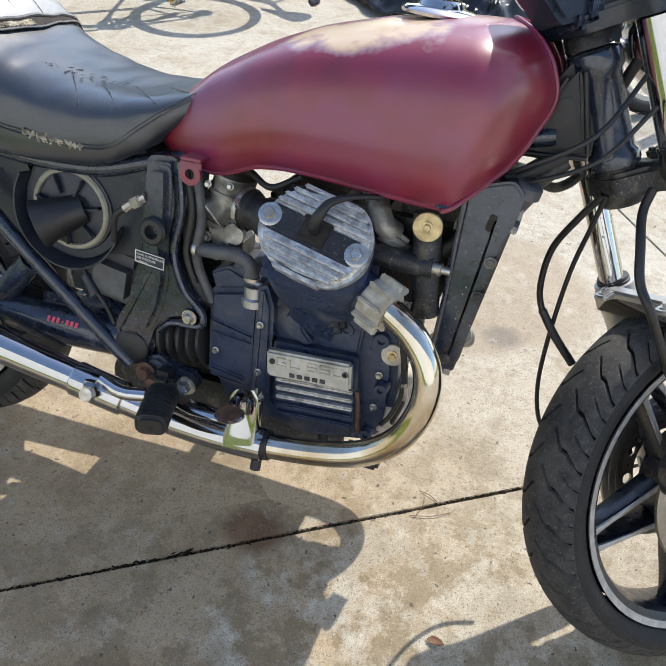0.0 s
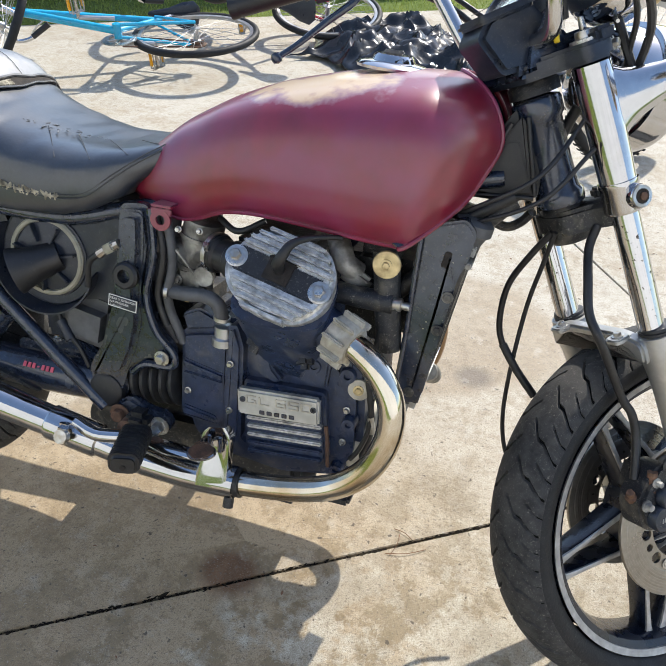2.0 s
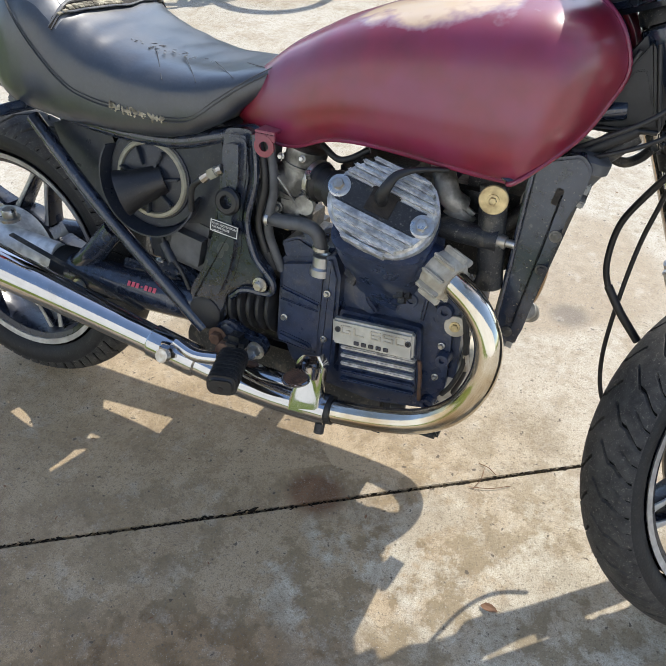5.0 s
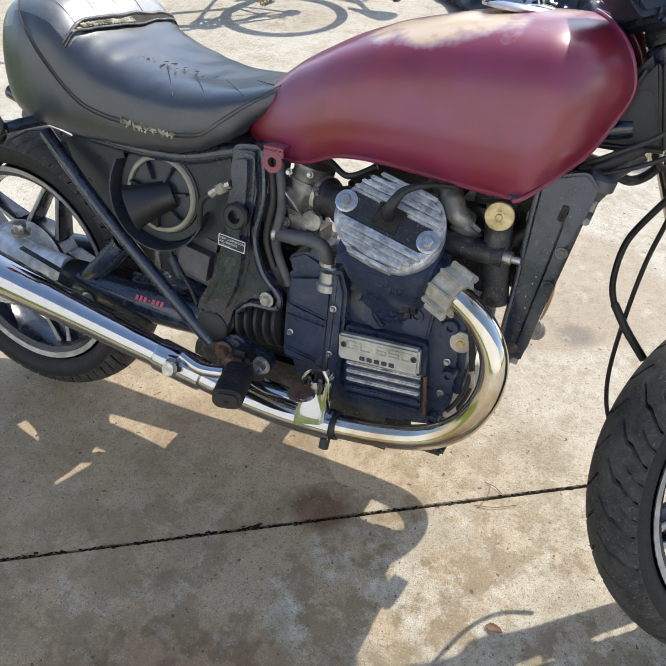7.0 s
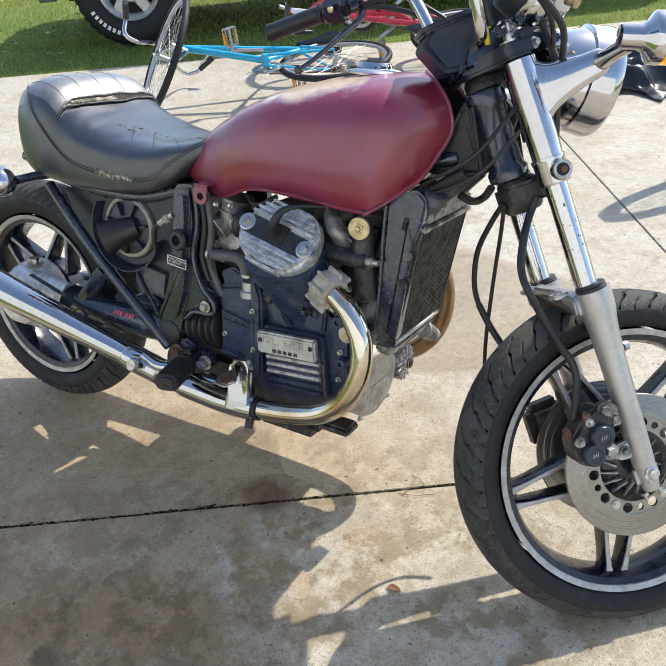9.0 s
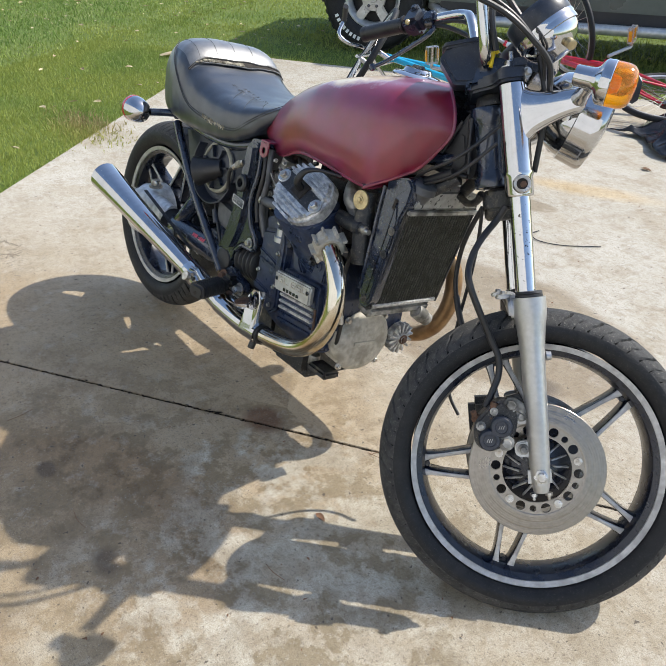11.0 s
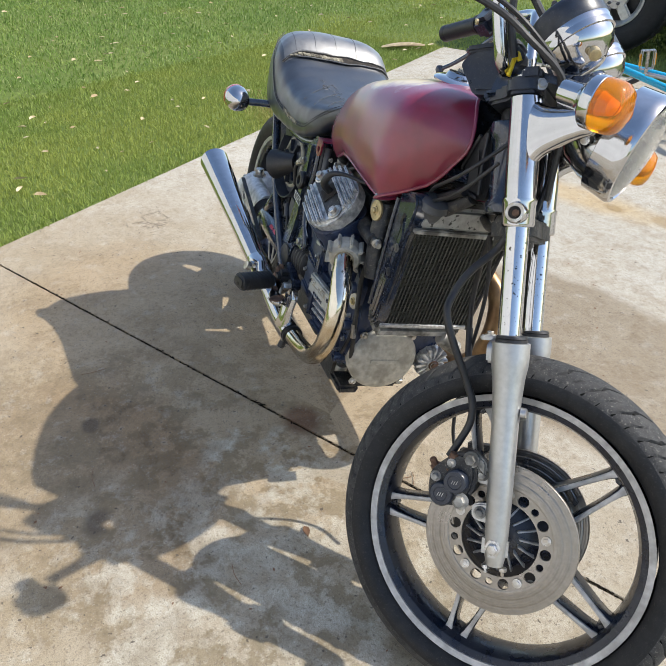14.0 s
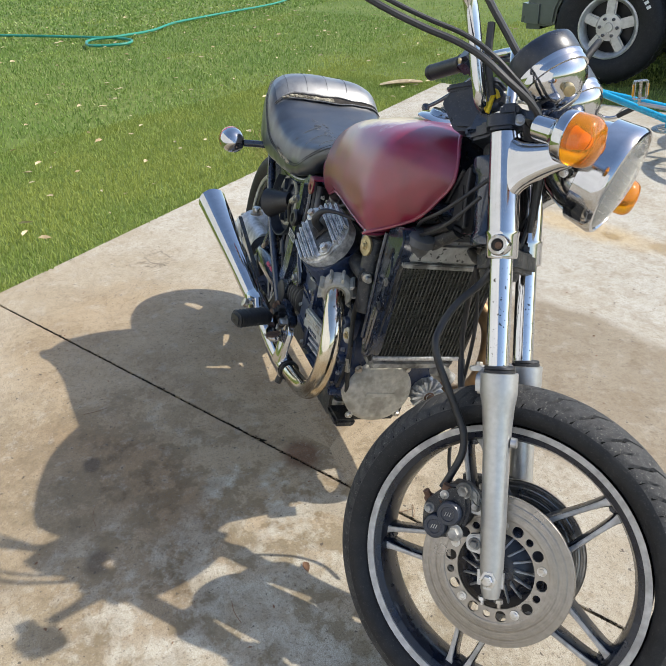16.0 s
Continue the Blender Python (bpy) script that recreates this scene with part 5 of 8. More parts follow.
    part("gusset_dish", prism(rounded([(0.352, 0.79), (0.40, 0.785), (0.415, 0.80), (0.392, 0.855), (0.375, 0.85)], 0.01), 0.004, Matrix.Translation((0, -0.034, 0)) @ SIDE, 0.0018), RUBBER, gusset)
    for a, b in (((0.34, 0.772), (0.425, 0.778)), ((0.425, 0.785), (0.398, 0.885)), ((0.345, 0.80), (0.378, 0.875))):
        part("weld_bead", tube([(a[0], -0.036, a[1]), ((a[0] + b[0]) / 2, -0.0375, (a[1] + b[1]) / 2), (b[0], -0.036, b[1])], 0.0035, 10, 4), RUBBER, gusset)
    part("horn_bracket", tube([(0.365, 0.03, 0.7228), (0.3923, 0.03, 0.7148), (0.4123, 0.03, 0.725), (0.4269, 0.02, 0.7459)], 0.009, 10, flat=0.8), GRIME, bike)
    # fender and battery tray shapes behind the air box
    inner = box((0.16, 0.18, 0.2), Matrix.Translation((-0.47, 0.0, 0.58)) @ Matrix.Rotation(radians(-22), 4, "Y"), 0.02)
    part("inner_fender", inner, PLASTIC, bike, "black plastic inner fender")
    tail = box((0.07, 0.2, 0.03), Matrix.Translation((-0.62, 0, 0.68)) @ Matrix.Rotation(radians(-60), 4, "Y"), 0.005)
    part("tail_bracket", tail, BLACK, bike)
    # wiring and hoses along the plate
    run("cable", [(-0.12, -0.125, 0.695), (-0.105, -0.13, 0.63), (-0.115, -0.13, 0.56), (-0.10, -0.13, 0.51)], 0.006, RUBBER)
    run("cable", [(-0.105, -0.12, 0.69), (-0.092, -0.125, 0.62), (-0.10, -0.125, 0.55), (-0.075, -0.12, 0.48)], 0.0075, GREYHOSE)
    v = run("air_line", [(-0.235, -0.14, 0.555), (-0.225, -0.15, 0.60), (-0.20, -0.152, 0.622)], 0.005, RUBBER)
    part("air_valve", tube([(-0.205, -0.152, 0.618), (-0.19, -0.15, 0.63), (-0.172, -0.147, 0.64)], [0.008, 0.0065, 0.0075], 8, 3), STEEL, bike, "zinc suspension air valve")
    part("valve_nut", box((0.016, 0.016, 0.02), axis_matrix((-0.187, -0.15, 0.631), (0.8, 0, 0.5)), 0.003), CREAM, bike)
    run("brake_switch_wire", [(-0.33, -0.11, 0.52), (-0.3, -0.125, 0.47), (-0.265, -0.13, 0.43), (-0.25, -0.13, 0.40)], 0.004, RUBBER)
    part("brake_switch", tube([(-0.305, -0.125, 0.475), (-0.285, -0.128, 0.445)], 0.009, 10, 2), PLASTIC, bike)
    part("overflow_bottle", box((0.1, 0.07, 0.09), Matrix.Translation((-0.26, -0.09, 0.475)) @ Matrix.Rotation(radians(10), 4, "Y"), 0.02), GREYHOSE, bike, "grey plastic bottle behind the frame tube")
    # air box with round cover and snout
    ab = side_plate([(-0.40, 0.665), (-0.19, 0.70), (-0.175, 0.66), (-0.19, 0.52), (-0.29, 0.50), (-0.37, 0.56)], -0.115, 0.2, 0.012, 0.03)
    a = part("air_box", ab, PLASTIC, bike, "black plastic air box with open cover")
    am = axis_matrix((-0.322, -0.118, 0.586), (0.05, -1, 0.05))
    part("cover_back", lathe([(0, 0.0), (0.084, 0.0), (0.09, -0.006), (0.09, -0.05), (0, -0.05)], 40, am), PLASTIC, a)
    wall = []
    for k in range(25):
        an = radians(150 + 200 * k / 24)
        wall.append([(-0.322 + r * math.cos(an), -0.112 + y, 0.586 + r * math.sin(an)) for r, y in ((0.084, 0.01), (0.092, -0.026 - 0.012 * math.sin(math.pi * k / 24)), (0.095, -0.026 - 0.012 * math.sin(math.pi * k / 24)), (0.088, 0.012))])
    part("cover_shroud", grid(wall), PLASTIC, a, "scuffed black plastic shroud")
    part("cover_ring", lathe([(0.056, 0.0), (0.066, 0.0), (0.067, 0.008), (0.064, 0.011), (0.059, 0.011), (0.057, 0.006)], 40, am, closed=True), CREAM, a, "yellowed sealing ring")
    part("round_cover", lathe([(0, 0.014), (0.03, 0.012), (0.052, 0.009), (0.055, 0.008), (0.07, 0.004), (0.074, -0.01), (0.074, -0.03)], 40, am), PLASTIC, a)
    for k in range(7):
        an = 0.4 + k * 0.9
        part("cover_rib", box((0.004, 0.03, 0.012), am @ Matrix.Rotation(an, 4, "Z") @ Matrix.Translation((0, 0.042, 0.014)), 0.001), PLASTIC, a)
    part("intake_snout", lathe([(0.024, -0.01), (0.027, 0.012), (0.03, 0.03), (0.034, 0.05), (0.0385, 0.062), (0.039, 0.066), (0.035, 0.066), (0.03, 0.048), (0.022, 0.03), (0, 0.02)], 32,
                              axis_matrix((-0.306, -0.127, 0.588), (-0.8, -0.55, -0.36))), RUBBER, a, "black rubber intake snout")
    # swing arm with drive shaft, final drive
    run("swing_arm", [(-0.20, -0.105, 0.365), (-0.36, -0.11, 0.36), (-0.50, -0.105, 0.355), (-0.60, -0.095, 0.345)], 0.036, BLACK, "black shaft drive swing arm", 20)
    for k in range(7):
        part("swing_arm_mark", box((0.0062 if k != 3 else 0.004, 0.0016, 0.0095 if k != 3 else 0.003), Matrix.Translation((-0.374 + 0.0092 * k, -0.1398, 0.3825)) @ Matrix.Rotation(radians(-37), 4, "X"), 0.0004), PINK, bike, "faded red lettering")
    run("swing_arm_stay", [(-0.42, -0.11, 0.47), (-0.48, -0.11, 0.40), (-0.53, -0.105, 0.36)], 0.022, BLACK, seg=14)
    sw = side_plate([(-0.42, 0.33), (-0.30, 0.345), (-0.235, 0.40), (-0.29, 0.44), (-0.36, 0.40), (-0.42, 0.41)], -0.10, 0.05, 0.006, 0.02)
    link = part("suspension_link", sw, BLACK, bike, "black suspension plate with pink lettering")
    for k in range(5):
        part("print_bar", box((0.0095, 0.001, 0.013), Matrix.Translation((-0.405 + 0.0135 * k, -0.1012, 0.3655 + 0.0016 * k)) @ Matrix.Rotation(radians(-8), 4, "Y"), 0), PINK, link)
    bolt((-0.40, -0.102, 0.325), (0, -1, 0), 0.009, 0.01, link)
    run("swing_arm", [(-0.20, 0.105, 0.365), (-0.40, 0.11, 0.34), (-0.755, 0.10, 0.314)], 0.026, BLACK)
    fd = lathe([(0, -0.085), (0.03, -0.086), (0.05, -0.08), (0.07, -0.065), (0.084, -0.045), (0.09, -0.02), (0.09, 0.01), (0.07, 0.02)], 40, Matrix.Translation((-0.745, -0.055, 0.325)) @ TURN_Y.inverted())
    f = part("final_drive", fd, HOUSING, bike, "dull aluminium final drive housing")
    f.matrix_basis = Matrix.Translation((0.02, 0, 0.008))
    rows = []
    for t in np.linspace(0, 1, 9):
        c = Vector((-0.755, -0.105, 0.335)).lerp(Vector((-0.585, -0.105, 0.352)), t)
        w = 0.078 - 0.036 * t ** 0.8
        rows.append([c + Vector((0, 0.62 * w * math.cos(q), w * math.sin(q))) for q in (2 * math.pi * j / 24 for j in range(24))])
    part("drive_neck", grid(rows), HOUSING, f)
    part("drive_cover", lathe([(0, 0.03), (0.035, 0.028), (0.058, 0.018), (0.07, 0.0), (0.072, -0.02)], 36, axis_matrix((-0.755, -0.125, 0.325), (0, -1, 0))), HOUSING, f)
    part("filler_plug", lathe([(0, 0), (0.02, 0), (0.02, 0.006), (0.014, 0.007), (0.014, 0.02), (0.012, 0.023), (0, 0.023)], 12, axis_matrix((-0.695, -0.108, 0.418), (0, -0.1, 1))), STEEL, f)
    for q in range(5):
        an = radians(-60 + q * 60)
        bolt((-0.755 + 0.066 * math.cos(an), -0.128, 0.325 + 0.066 * math.sin(an)), (0, -1, 0), 0.005, 0.006, f)
    for k in range(4):
        part("housing_rib", box((0.035, 0.006, 0.006), Matrix.Translation((-0.70 + 0.012 * k, -0.15, 0.375 - 0.022 * k)) @ Matrix.Rotation(radians(25), 4, "Y"), 0.002), DIRTYCAST, f)
    boot = [(0.036, 0)]
    for k in range(3):
        boot += [(0.043, 0.006 + k * 0.012), (0.036, 0.012 + k * 0.012)]
    part("drive_boot", lathe(boot, 28, axis_matrix((-0.565, -0.102, 0.352), (1, 0, 0.05))), RUBBER, bike)
    part("swing_tab", side_plate([(-0.52, 0.335), (-0.44, 0.31), (-0.445, 0.33), (-0.47, 0.36), (-0.49, 0.375), (-0.51, 0.36)], -0.142, 0.02, 0.004, 0.008), GRIME, bike)
    bolt((-0.487, -0.144, 0.348), (0, -1, 0), 0.01, 0.012, bike)
    # rear turn signals
    for s in (-1, 1):
        c = Vector((-0.595, s * 0.232, 0.668))
        sg = part("rear_signal", lathe([(0, -0.04), (0.018, -0.036), (0.03, -0.022), (0.035, 0.0), (0.035, 0.012)], 32, axis_matrix(c, (-1, 0, 0))), CHROME, bike, "chrome bullet turn signal with red rim")
        part("lens", lathe([(0.0355, 0.01), (0.036, 0.02), (0.03, 0.03), (0, 0.034)], 32, axis_matrix(c, (-1, 0, 0))), REDLENS, sg, "red rear lens")
        part("stalk", tube([c + Vector((0.02, -s * 0.03, 0)), (-0.565, s * 0.16, 0.672), (-0.545, s * 0.11, 0.675)], 0.010, 12), BLACK, sg)


make_frame()


def make_engine():
    case = side_plate([(-0.075, 0.50), (-0.02, 0.53), (0.03, 0.535), (0.09, 0.52), (0.19, 0.50), (0.232, 0.45), (0.236, 0.33), (0.20, 0.285), (0.10, 0.265), (0.0, 0.275), (-0.06, 0.30), (-0.08, 0.36)], -0.112, 0.224, 0.012, 0.02)
    eng = part("engine", case, ENGINE, bike, "black V-twin engine with silver cylinder covers")
    gear = side_plate([(-0.078, 0.505), (0.005, 0.525), (0.012, 0.50), (0.01, 0.35), (-0.015, 0.33), (-0.08, 0.345)], -0.128, 0.03, 0.01, 0.012)
    part("gear_case", gear, ENGINE, eng)
    part("case_flange", side_plate([(0.006, 0.53), (0.022, 0.535), (0.034, 0.50), (0.034, 0.33), (0.01, 0.31), (0.0, 0.33)], -0.136, 0.04, 0.006, 0.006), ENGINE, eng)
    part("case_rib", box((0.075, 0.01, 0.012), Matrix.Translation((-0.035, -0.128, 0.445)) @ Matrix.Rotation(radians(12), 4, "Y"), 0.004), ENGINE, eng)
    for p in ((0.016, -0.138, 0.47), (0.016, -0.138, 0.385), (-0.062, -0.13, 0.40), (0.012, -0.138, 0.335), (0.205, -0.114, 0.36), (0.207, -0.114, 0.42)):
        bolt(p, (0, -1, 0), 0.0045, 0.007, eng, washer=1.3)
    # cast shapes on the black case: ribs, bosses and the strut below the head
    for pts, y0, dep in (([(0.04, 0.535), (0.066, 0.54), (0.082, 0.47), (0.10, 0.452), (0.086, 0.445), (0.06, 0.455)], -0.126, 0.03),
                         ([(0.125, 0.455), (0.172, 0.452), (0.178, 0.52), (0.158, 0.545), (0.140, 0.52)], -0.124, 0.02),
                         ([(0.185, 0.46), (0.226, 0.45), (0.232, 0.50), (0.20, 0.535)], -0.118, 0.02),
                         ([(-0.07, 0.50), (-0.01, 0.515), (-0.012, 0.53), (-0.05, 0.545), (-0.08, 0.53)], -0.118, 0.05),
                         ([(-0.072, 0.372), (-0.012, 0.362), (-0.008, 0.35), (-0.072, 0.352)], -0.134, 0.01)):
        part("case_casting", side_plate(pts, y0, dep, 0.004, 0.006), ENGINE, eng)
    for x, z, r0 in ((0.205, 0.485, 0.013), (0.214, 0.40, 0.011), (0.055, 0.50, 0.010), (0.15, 0.49, 0.012), (0.20, 0.31, 0.011)):
        part("case_boss", lathe([(r0 * 1.25, -0.02), (r0, 0.008), (r0 * 0.9, 0.011), (r0 * 0.45, 0.011), (r0 * 0.4, 0.006), (0, 0.006)], 20, axis_matrix((x, -0.116, z), (0, -1, 0))), ENGINE, eng)
    for z in (0.43, 0.35):
        part("case_seam", box((0.07, 0.004, 0.004), Matrix.Translation((-0.036, -0.1295, z)) @ Matrix.Rotation(radians(5), 4, "Y"), 0.0015), ENGINE, eng)
    part("adjuster_cable", tube([(0.246, -0.118, 0.45), (0.247, -0.12, 0.40), (0.236, -0.122, 0.36), (0.222, -0.12, 0.335)], 0.0042, 8), RUBBER, eng)
    # finned side cover with its badge
    cov = side_plate([(0.035, 0.442), (0.173, 0.448), (0.187, 0.325), (0.044, 0.303)], -0.132, 0.03, 0.006, 0.008)
    sc = part("side_cover", cov, ENGINE, eng, "black finned engine side cover")
    for k in range(5):
        part("cover_fin", box((0.128, 0.014, 0.0065), Matrix.Translation((0.111 + 0.001 * k, -0.134, 0.386 - 0.0155 * k)) @ Matrix.Rotation(radians(-5), 4, "Y"), 0.002), CAST if k < 3 else ENGINE, sc)
    bm0 = Matrix.Translation((0.104, -0.146, 0.42)) @ Matrix.Rotation(radians(-4), 4, "Y")
    plate = part("badge_plate", box((0.137, 0.016, 0.046), bm0, 0.004), BARE, sc, "worn silver badge plate with raised lettering")
    # two large raised letters and three figures as plain strokes
    strokes = {0: [(0, 0.5, 0.2, 1), (0.5, 1, 1, 0.2), (0.5, 0, 1, 0.2), (0.9, 0.25, 0.2, 0.5), (0.7, 0.45, 0.4, 0.18)], 1: [(0, 0.5, 0.2, 1), (0.5, 0, 1, 0.2)],
               2: [(0, 0.5, 0.2, 1), (0.5, 1, 1, 0.2), (0.5, 0, 1, 0.2), (0.9, 0.25, 0.2, 0.5), (0.5, 0.5, 1, 0.18)], 3: [(0.5, 1, 1, 0.2), (0, 0.75, 0.2, 0.5), (0.5, 0.5, 1, 0.18), (0.9, 0.25, 0.2, 0.5), (0.5, 0, 1, 0.2)],
               4: [(0, 0.5, 0.2, 1), (0.9, 0.5, 0.2, 1), (0.5, 1, 1, 0.2), (0.5, 0, 1, 0.2)]}
    for k, x0 in enumerate((-0.044, -0.022, 0.006, 0.027, 0.048)):
        for cx, cz, w, h in strokes[k]:
            part("raised_stroke", box((0.017 * w, 0.0024, 0.0135 * h), bm0 @ Matrix.Translation((x0 - 0.0075 + 0.016 * cx, -0.0085, 0.0008 + 0.0125 * cz)), 0.0007), TANCLAMP, plate)
    for k in range(5):
        part("raised_bar", box((0.009, 0.002, 0.0075), bm0 @ Matrix.Translation((-0.026 + 0.0125 * k, -0.0082, -0.0135)), 0.0008), BLACK, plate)
    for x in (-0.058, 0.06):
        bolt(bm0 @ Vector((x, -0.008, 0.006)), (0, -1, 0), 0.0032, 0.002, plate, BLACK)
    part("sealant", tube([(0.181, -0.136, 0.395), (0.186, -0.138, 0.37), (0.188, -0.137, 0.34), (0.189, -0.133, 0.32)], 0.0032, 6), RUSTY, sc, "tan sealant smear")
    # washers and plugs
    for name, c, r, mat, lab in (("plug_washer", (0.224, -0.118, 0.464), 0.0175, TANCLAMP, "pale round washer with a bolt"), ("gold_washer", (0.246, -0.129, 0.676), 0.0205, GOLD, "gold zinc washer with a bolt")):
        w = part(name, lathe([(0, 0), (r, 0), (r, 0.004), (r * 0.95, 0.005), (0, 0.005)], 30, axis_matrix(c, (0.1, -1, 0.05))), mat, bike, lab)
        bolt(Vector(c) + Vector((0, -0.005, 0)), (0.1, -1, 0.05), 0.0055, 0.006, w, GOLD)
    # boot between gear case and frame
    prof = [(0.04, 0)]
    for k in range(5):
        prof += [(0.047, 0.008 + 0.018 * k), (0.047, 0.013 + 0.018 * k), (0.038, 0.018 + 0.018 * k)]
    part("shaft_boot", lathe(prof, 30, axis_matrix((-0.175, -0.09, 0.385), (1, 0, 0.12))), RUBBER, bike, "ribbed black rubber shaft boot")
    part("pivot_cap", lathe([(0, 0.016), (0.026, 0.016), (0.031, 0.012), (0.033, 0.0), (0.033, -0.03)], 30, axis_matrix((-0.213, -0.128, 0.368), (0, -1, 0))), RUBBER, bike, "round black pivot cap")
    # barrel and head, right and left
    for s in (-1, 1):
        base, end = Vector((0.10, s * 0.06, 0.47)), Vector((0.105, s * 0.155, 0.612))
        ax = (end - base).normalized()
        rows = []
        xa = Vector((1, 0, 0))
        ya = ax.cross(xa)
        for t, w, h in ((0, 0.062, 0.05), (0.3, 0.058, 0.05), (0.55, 0.06, 0.052), (0.7, 0.068, 0.058), (1.0, 0.076, 0.06)):
            c = base.lerp(end, t)
            rows.append([c + xa * w * math.copysign(abs(math.cos(q)) ** 0.6, math.cos(q)) + ya * h * math.copysign(abs(math.sin(q)) ** 0.6, math.sin(q)) for q in (2 * math.pi * j / 28 for j in range(28))])
        part("cylinder", grid(rows), ENGINE, eng, "black cylinder and head")
    # valve cover, right; u runs from the rear bolt to the front bolt
    for s in (-1, 1):
        n = Vector((0.10, s * 0.80, 0.58)).normalized()
        u = Vector((0.124, 0.0, -0.034))
        u = (u - n * u.dot(n)).normalized()
        w = n.cross(u) if s < 0 else u.cross(n)
        c = Vector((0.101, s * 0.172, 0.645))
        M = Matrix((u, w, n)).transposed().to_4x4()
        M.translation = c - n * 0.03
        if s < 0 and (M.to_3x3() @ Vector((0, 1, 0))).z < 0:
            M = M @ Matrix.Rotation(math.pi, 4, "Z")
        out = rounded([(-0.083, -0.012), (-0.066, 0.038), (-0.03, 0.062), (0.05, 0.066), (0.08, 0.03), (0.084, -0.02), (0.055, -0.058), (-0.01, -0.066), (-0.06, -0.048)], 0.026, 5)
        vc = part("valve_cover", prism(out, 0.04, M, 0.008, seg=3), CAST, eng, "ribbed silver valve cover with scraped paint")
        half_w = lambda h: float(np.interp(h, [-0.066, -0.056, -0.03, 0.0, 0.03, 0.05, 0.066], [0.034, 0.052, 0.074, 0.083, 0.079, 0.064, 0.044]))
        for k, h in enumerate((-0.060, -0.0495, -0.039, -0.0285, 0.0255, 0.036, 0.0465, 0.057)):
            L = half_w(h) * 2 - 0.018
            rib = box((L, 0.0058, 0.032), M @ Matrix.Translation((0.0045 if h > 0 else 0.004, h, 0.0352 - 1.6 * h * h)), 0.0026)
            part("cover_rib", rib, CAST, vc)
        for x in (-0.066, 0.066):
            part("bolt_recess", lathe([(0, 0), (0.0165, 0), (0.0165, 0.003), (0.013, 0.0042), (0, 0.0042)], 24, M @ Matrix.Translation((x, 0.0, 0.039))), STEEL, vc)
            bolt(M @ Vector((x, 0.0, 0.043)), M.to_3x3() @ Vector((0, 0, 1)), 0.0085, 0.010, vc)
        band = part("dark_band", box((0.13, 0.038, 0.004), M @ Matrix.Translation((0.0, 0.0, 0.0395)), 0.0015), GRIME, vc, "dark greasy band")
        # dark raised block stands for the shade in the plug well
        part("plug_well", box((0.044, 0.04, 0.006), M @ Matrix.Translation((0.0, 0.004, 0.041)), 0.003), SPLITDARK, vc)
        p = M @ Vector((0.0, 0.006, 0.035))
        part("plug_cap", tube([p, M @ Vector((0, 0.008, 0.062)), M @ Vector((0.004, 0.02, 0.075)), M @ Vector((0.01, 0.04, 0.078)), M @ Vector((0.03, 0.062, 0.068)), M @ Vector((0.06, 0.085, 0.045))], [0.0085, 0.009, 0.008, 0.006, 0.0038, 0.0036], 12), RUBBER, vc, "black spark plug cap and lead")
        # exhaust port collar
        d = Vector((0.83, s * 0.30, -0.25)).normalized()
        pc = Vector((0.205, s * 0.156, 0.558))
        cm = axis_matrix(pc - d * 0.02, d)
        part("exhaust_stub", lathe([(0.03, -0.06), (0.031, 0.0), (0.02, 0.001)], 26, cm), ENGINE, eng)
        cl = part("exhaust_collar", lathe([(0.021, -0.004), (0.031, -0.004), (0.033, 0.002), (0.033, 0.03), (0.028, 0.036), (0.021, 0.036)], 30, cm), TANCLAMP, eng, "chalky finned exhaust collar")
        for k in range(9):
            q = 2 * math.pi * k / 9
            part("collar_fin", box((0.012, 0.006, 0.038), cm @ Matrix.Rotation(q, 4, "Z") @ Matrix.Translation((0.036, 0, 0.016)), 0.002), TANCLAMP, cl)
    for c, size, turn in (((0.10, -0.142, 0.545), (0.10, 0.05, 0.022), -8), ((0.06, -0.128, 0.52), (0.03, 0.03, 0.05), 18), ((0.135, -0.126, 0.515), (0.026, 0.028, 0.06), -14), ((0.17, -0.14, 0.575), (0.03, 0.04, 0.05), -25)):
        part("head_casting", box(size, Matrix.Translation(c) @ Matrix.Rotation(radians(turn), 4, "Y") @ Matrix.Rotation(radians(-32), 4, "X"), 0.008), GRIME, eng)
    # carburettor and intake
    cb = bmesh.new()
    lathe([(0, -0.05), (0.03, -0.05), (0.034, -0.03), (0.03, 0.0), (0.033, 0.02), (0.033, 0.05), (0, 0.05)], 24, axis_matrix((-0.07, -0.075, 0.63), (0.2, 0, 1)), cb)
    lathe([(0, -0.045), (0.026, -0.045), (0.026, 0.045), (0, 0.045)], 20, axis_matrix((-0.06, -0.08, 0.625), (1, -0.1, 0.1)), cb)
    box((0.05, 0.05, 0.035), Matrix.Translation((-0.07, -0.085, 0.59)), 0.008, cb)
    box((0.022, 0.02, 0.028), Matrix.Translation((-0.105, -0.10, 0.625)), 0.005, cb)
    ca = part("carburettor", cb, DIRTYCAST, bike, "grimy aluminium carburettor")
    for p in ((-0.105, -0.112, 0.635), (-0.05, -0.11, 0.61), (-0.035, -0.108, 0.62), (-0.09, -0.112, 0.585)):
        bolt(p, (0, -1, 0), 0.0055, 0.008, ca, DIRTYCAST)
    for z in (0.604, 0.652):
        part("carburettor_band", lathe([(0.0335, -0.003), (0.0365, -0.003), (0.0365, 0.003), (0.0335, 0.003)], 24, axis_matrix((-0.07 + (z - 0.63) * 0.2, -0.075, z), (0.2, 0, 1)), closed=True), DIRTYCAST, ca)
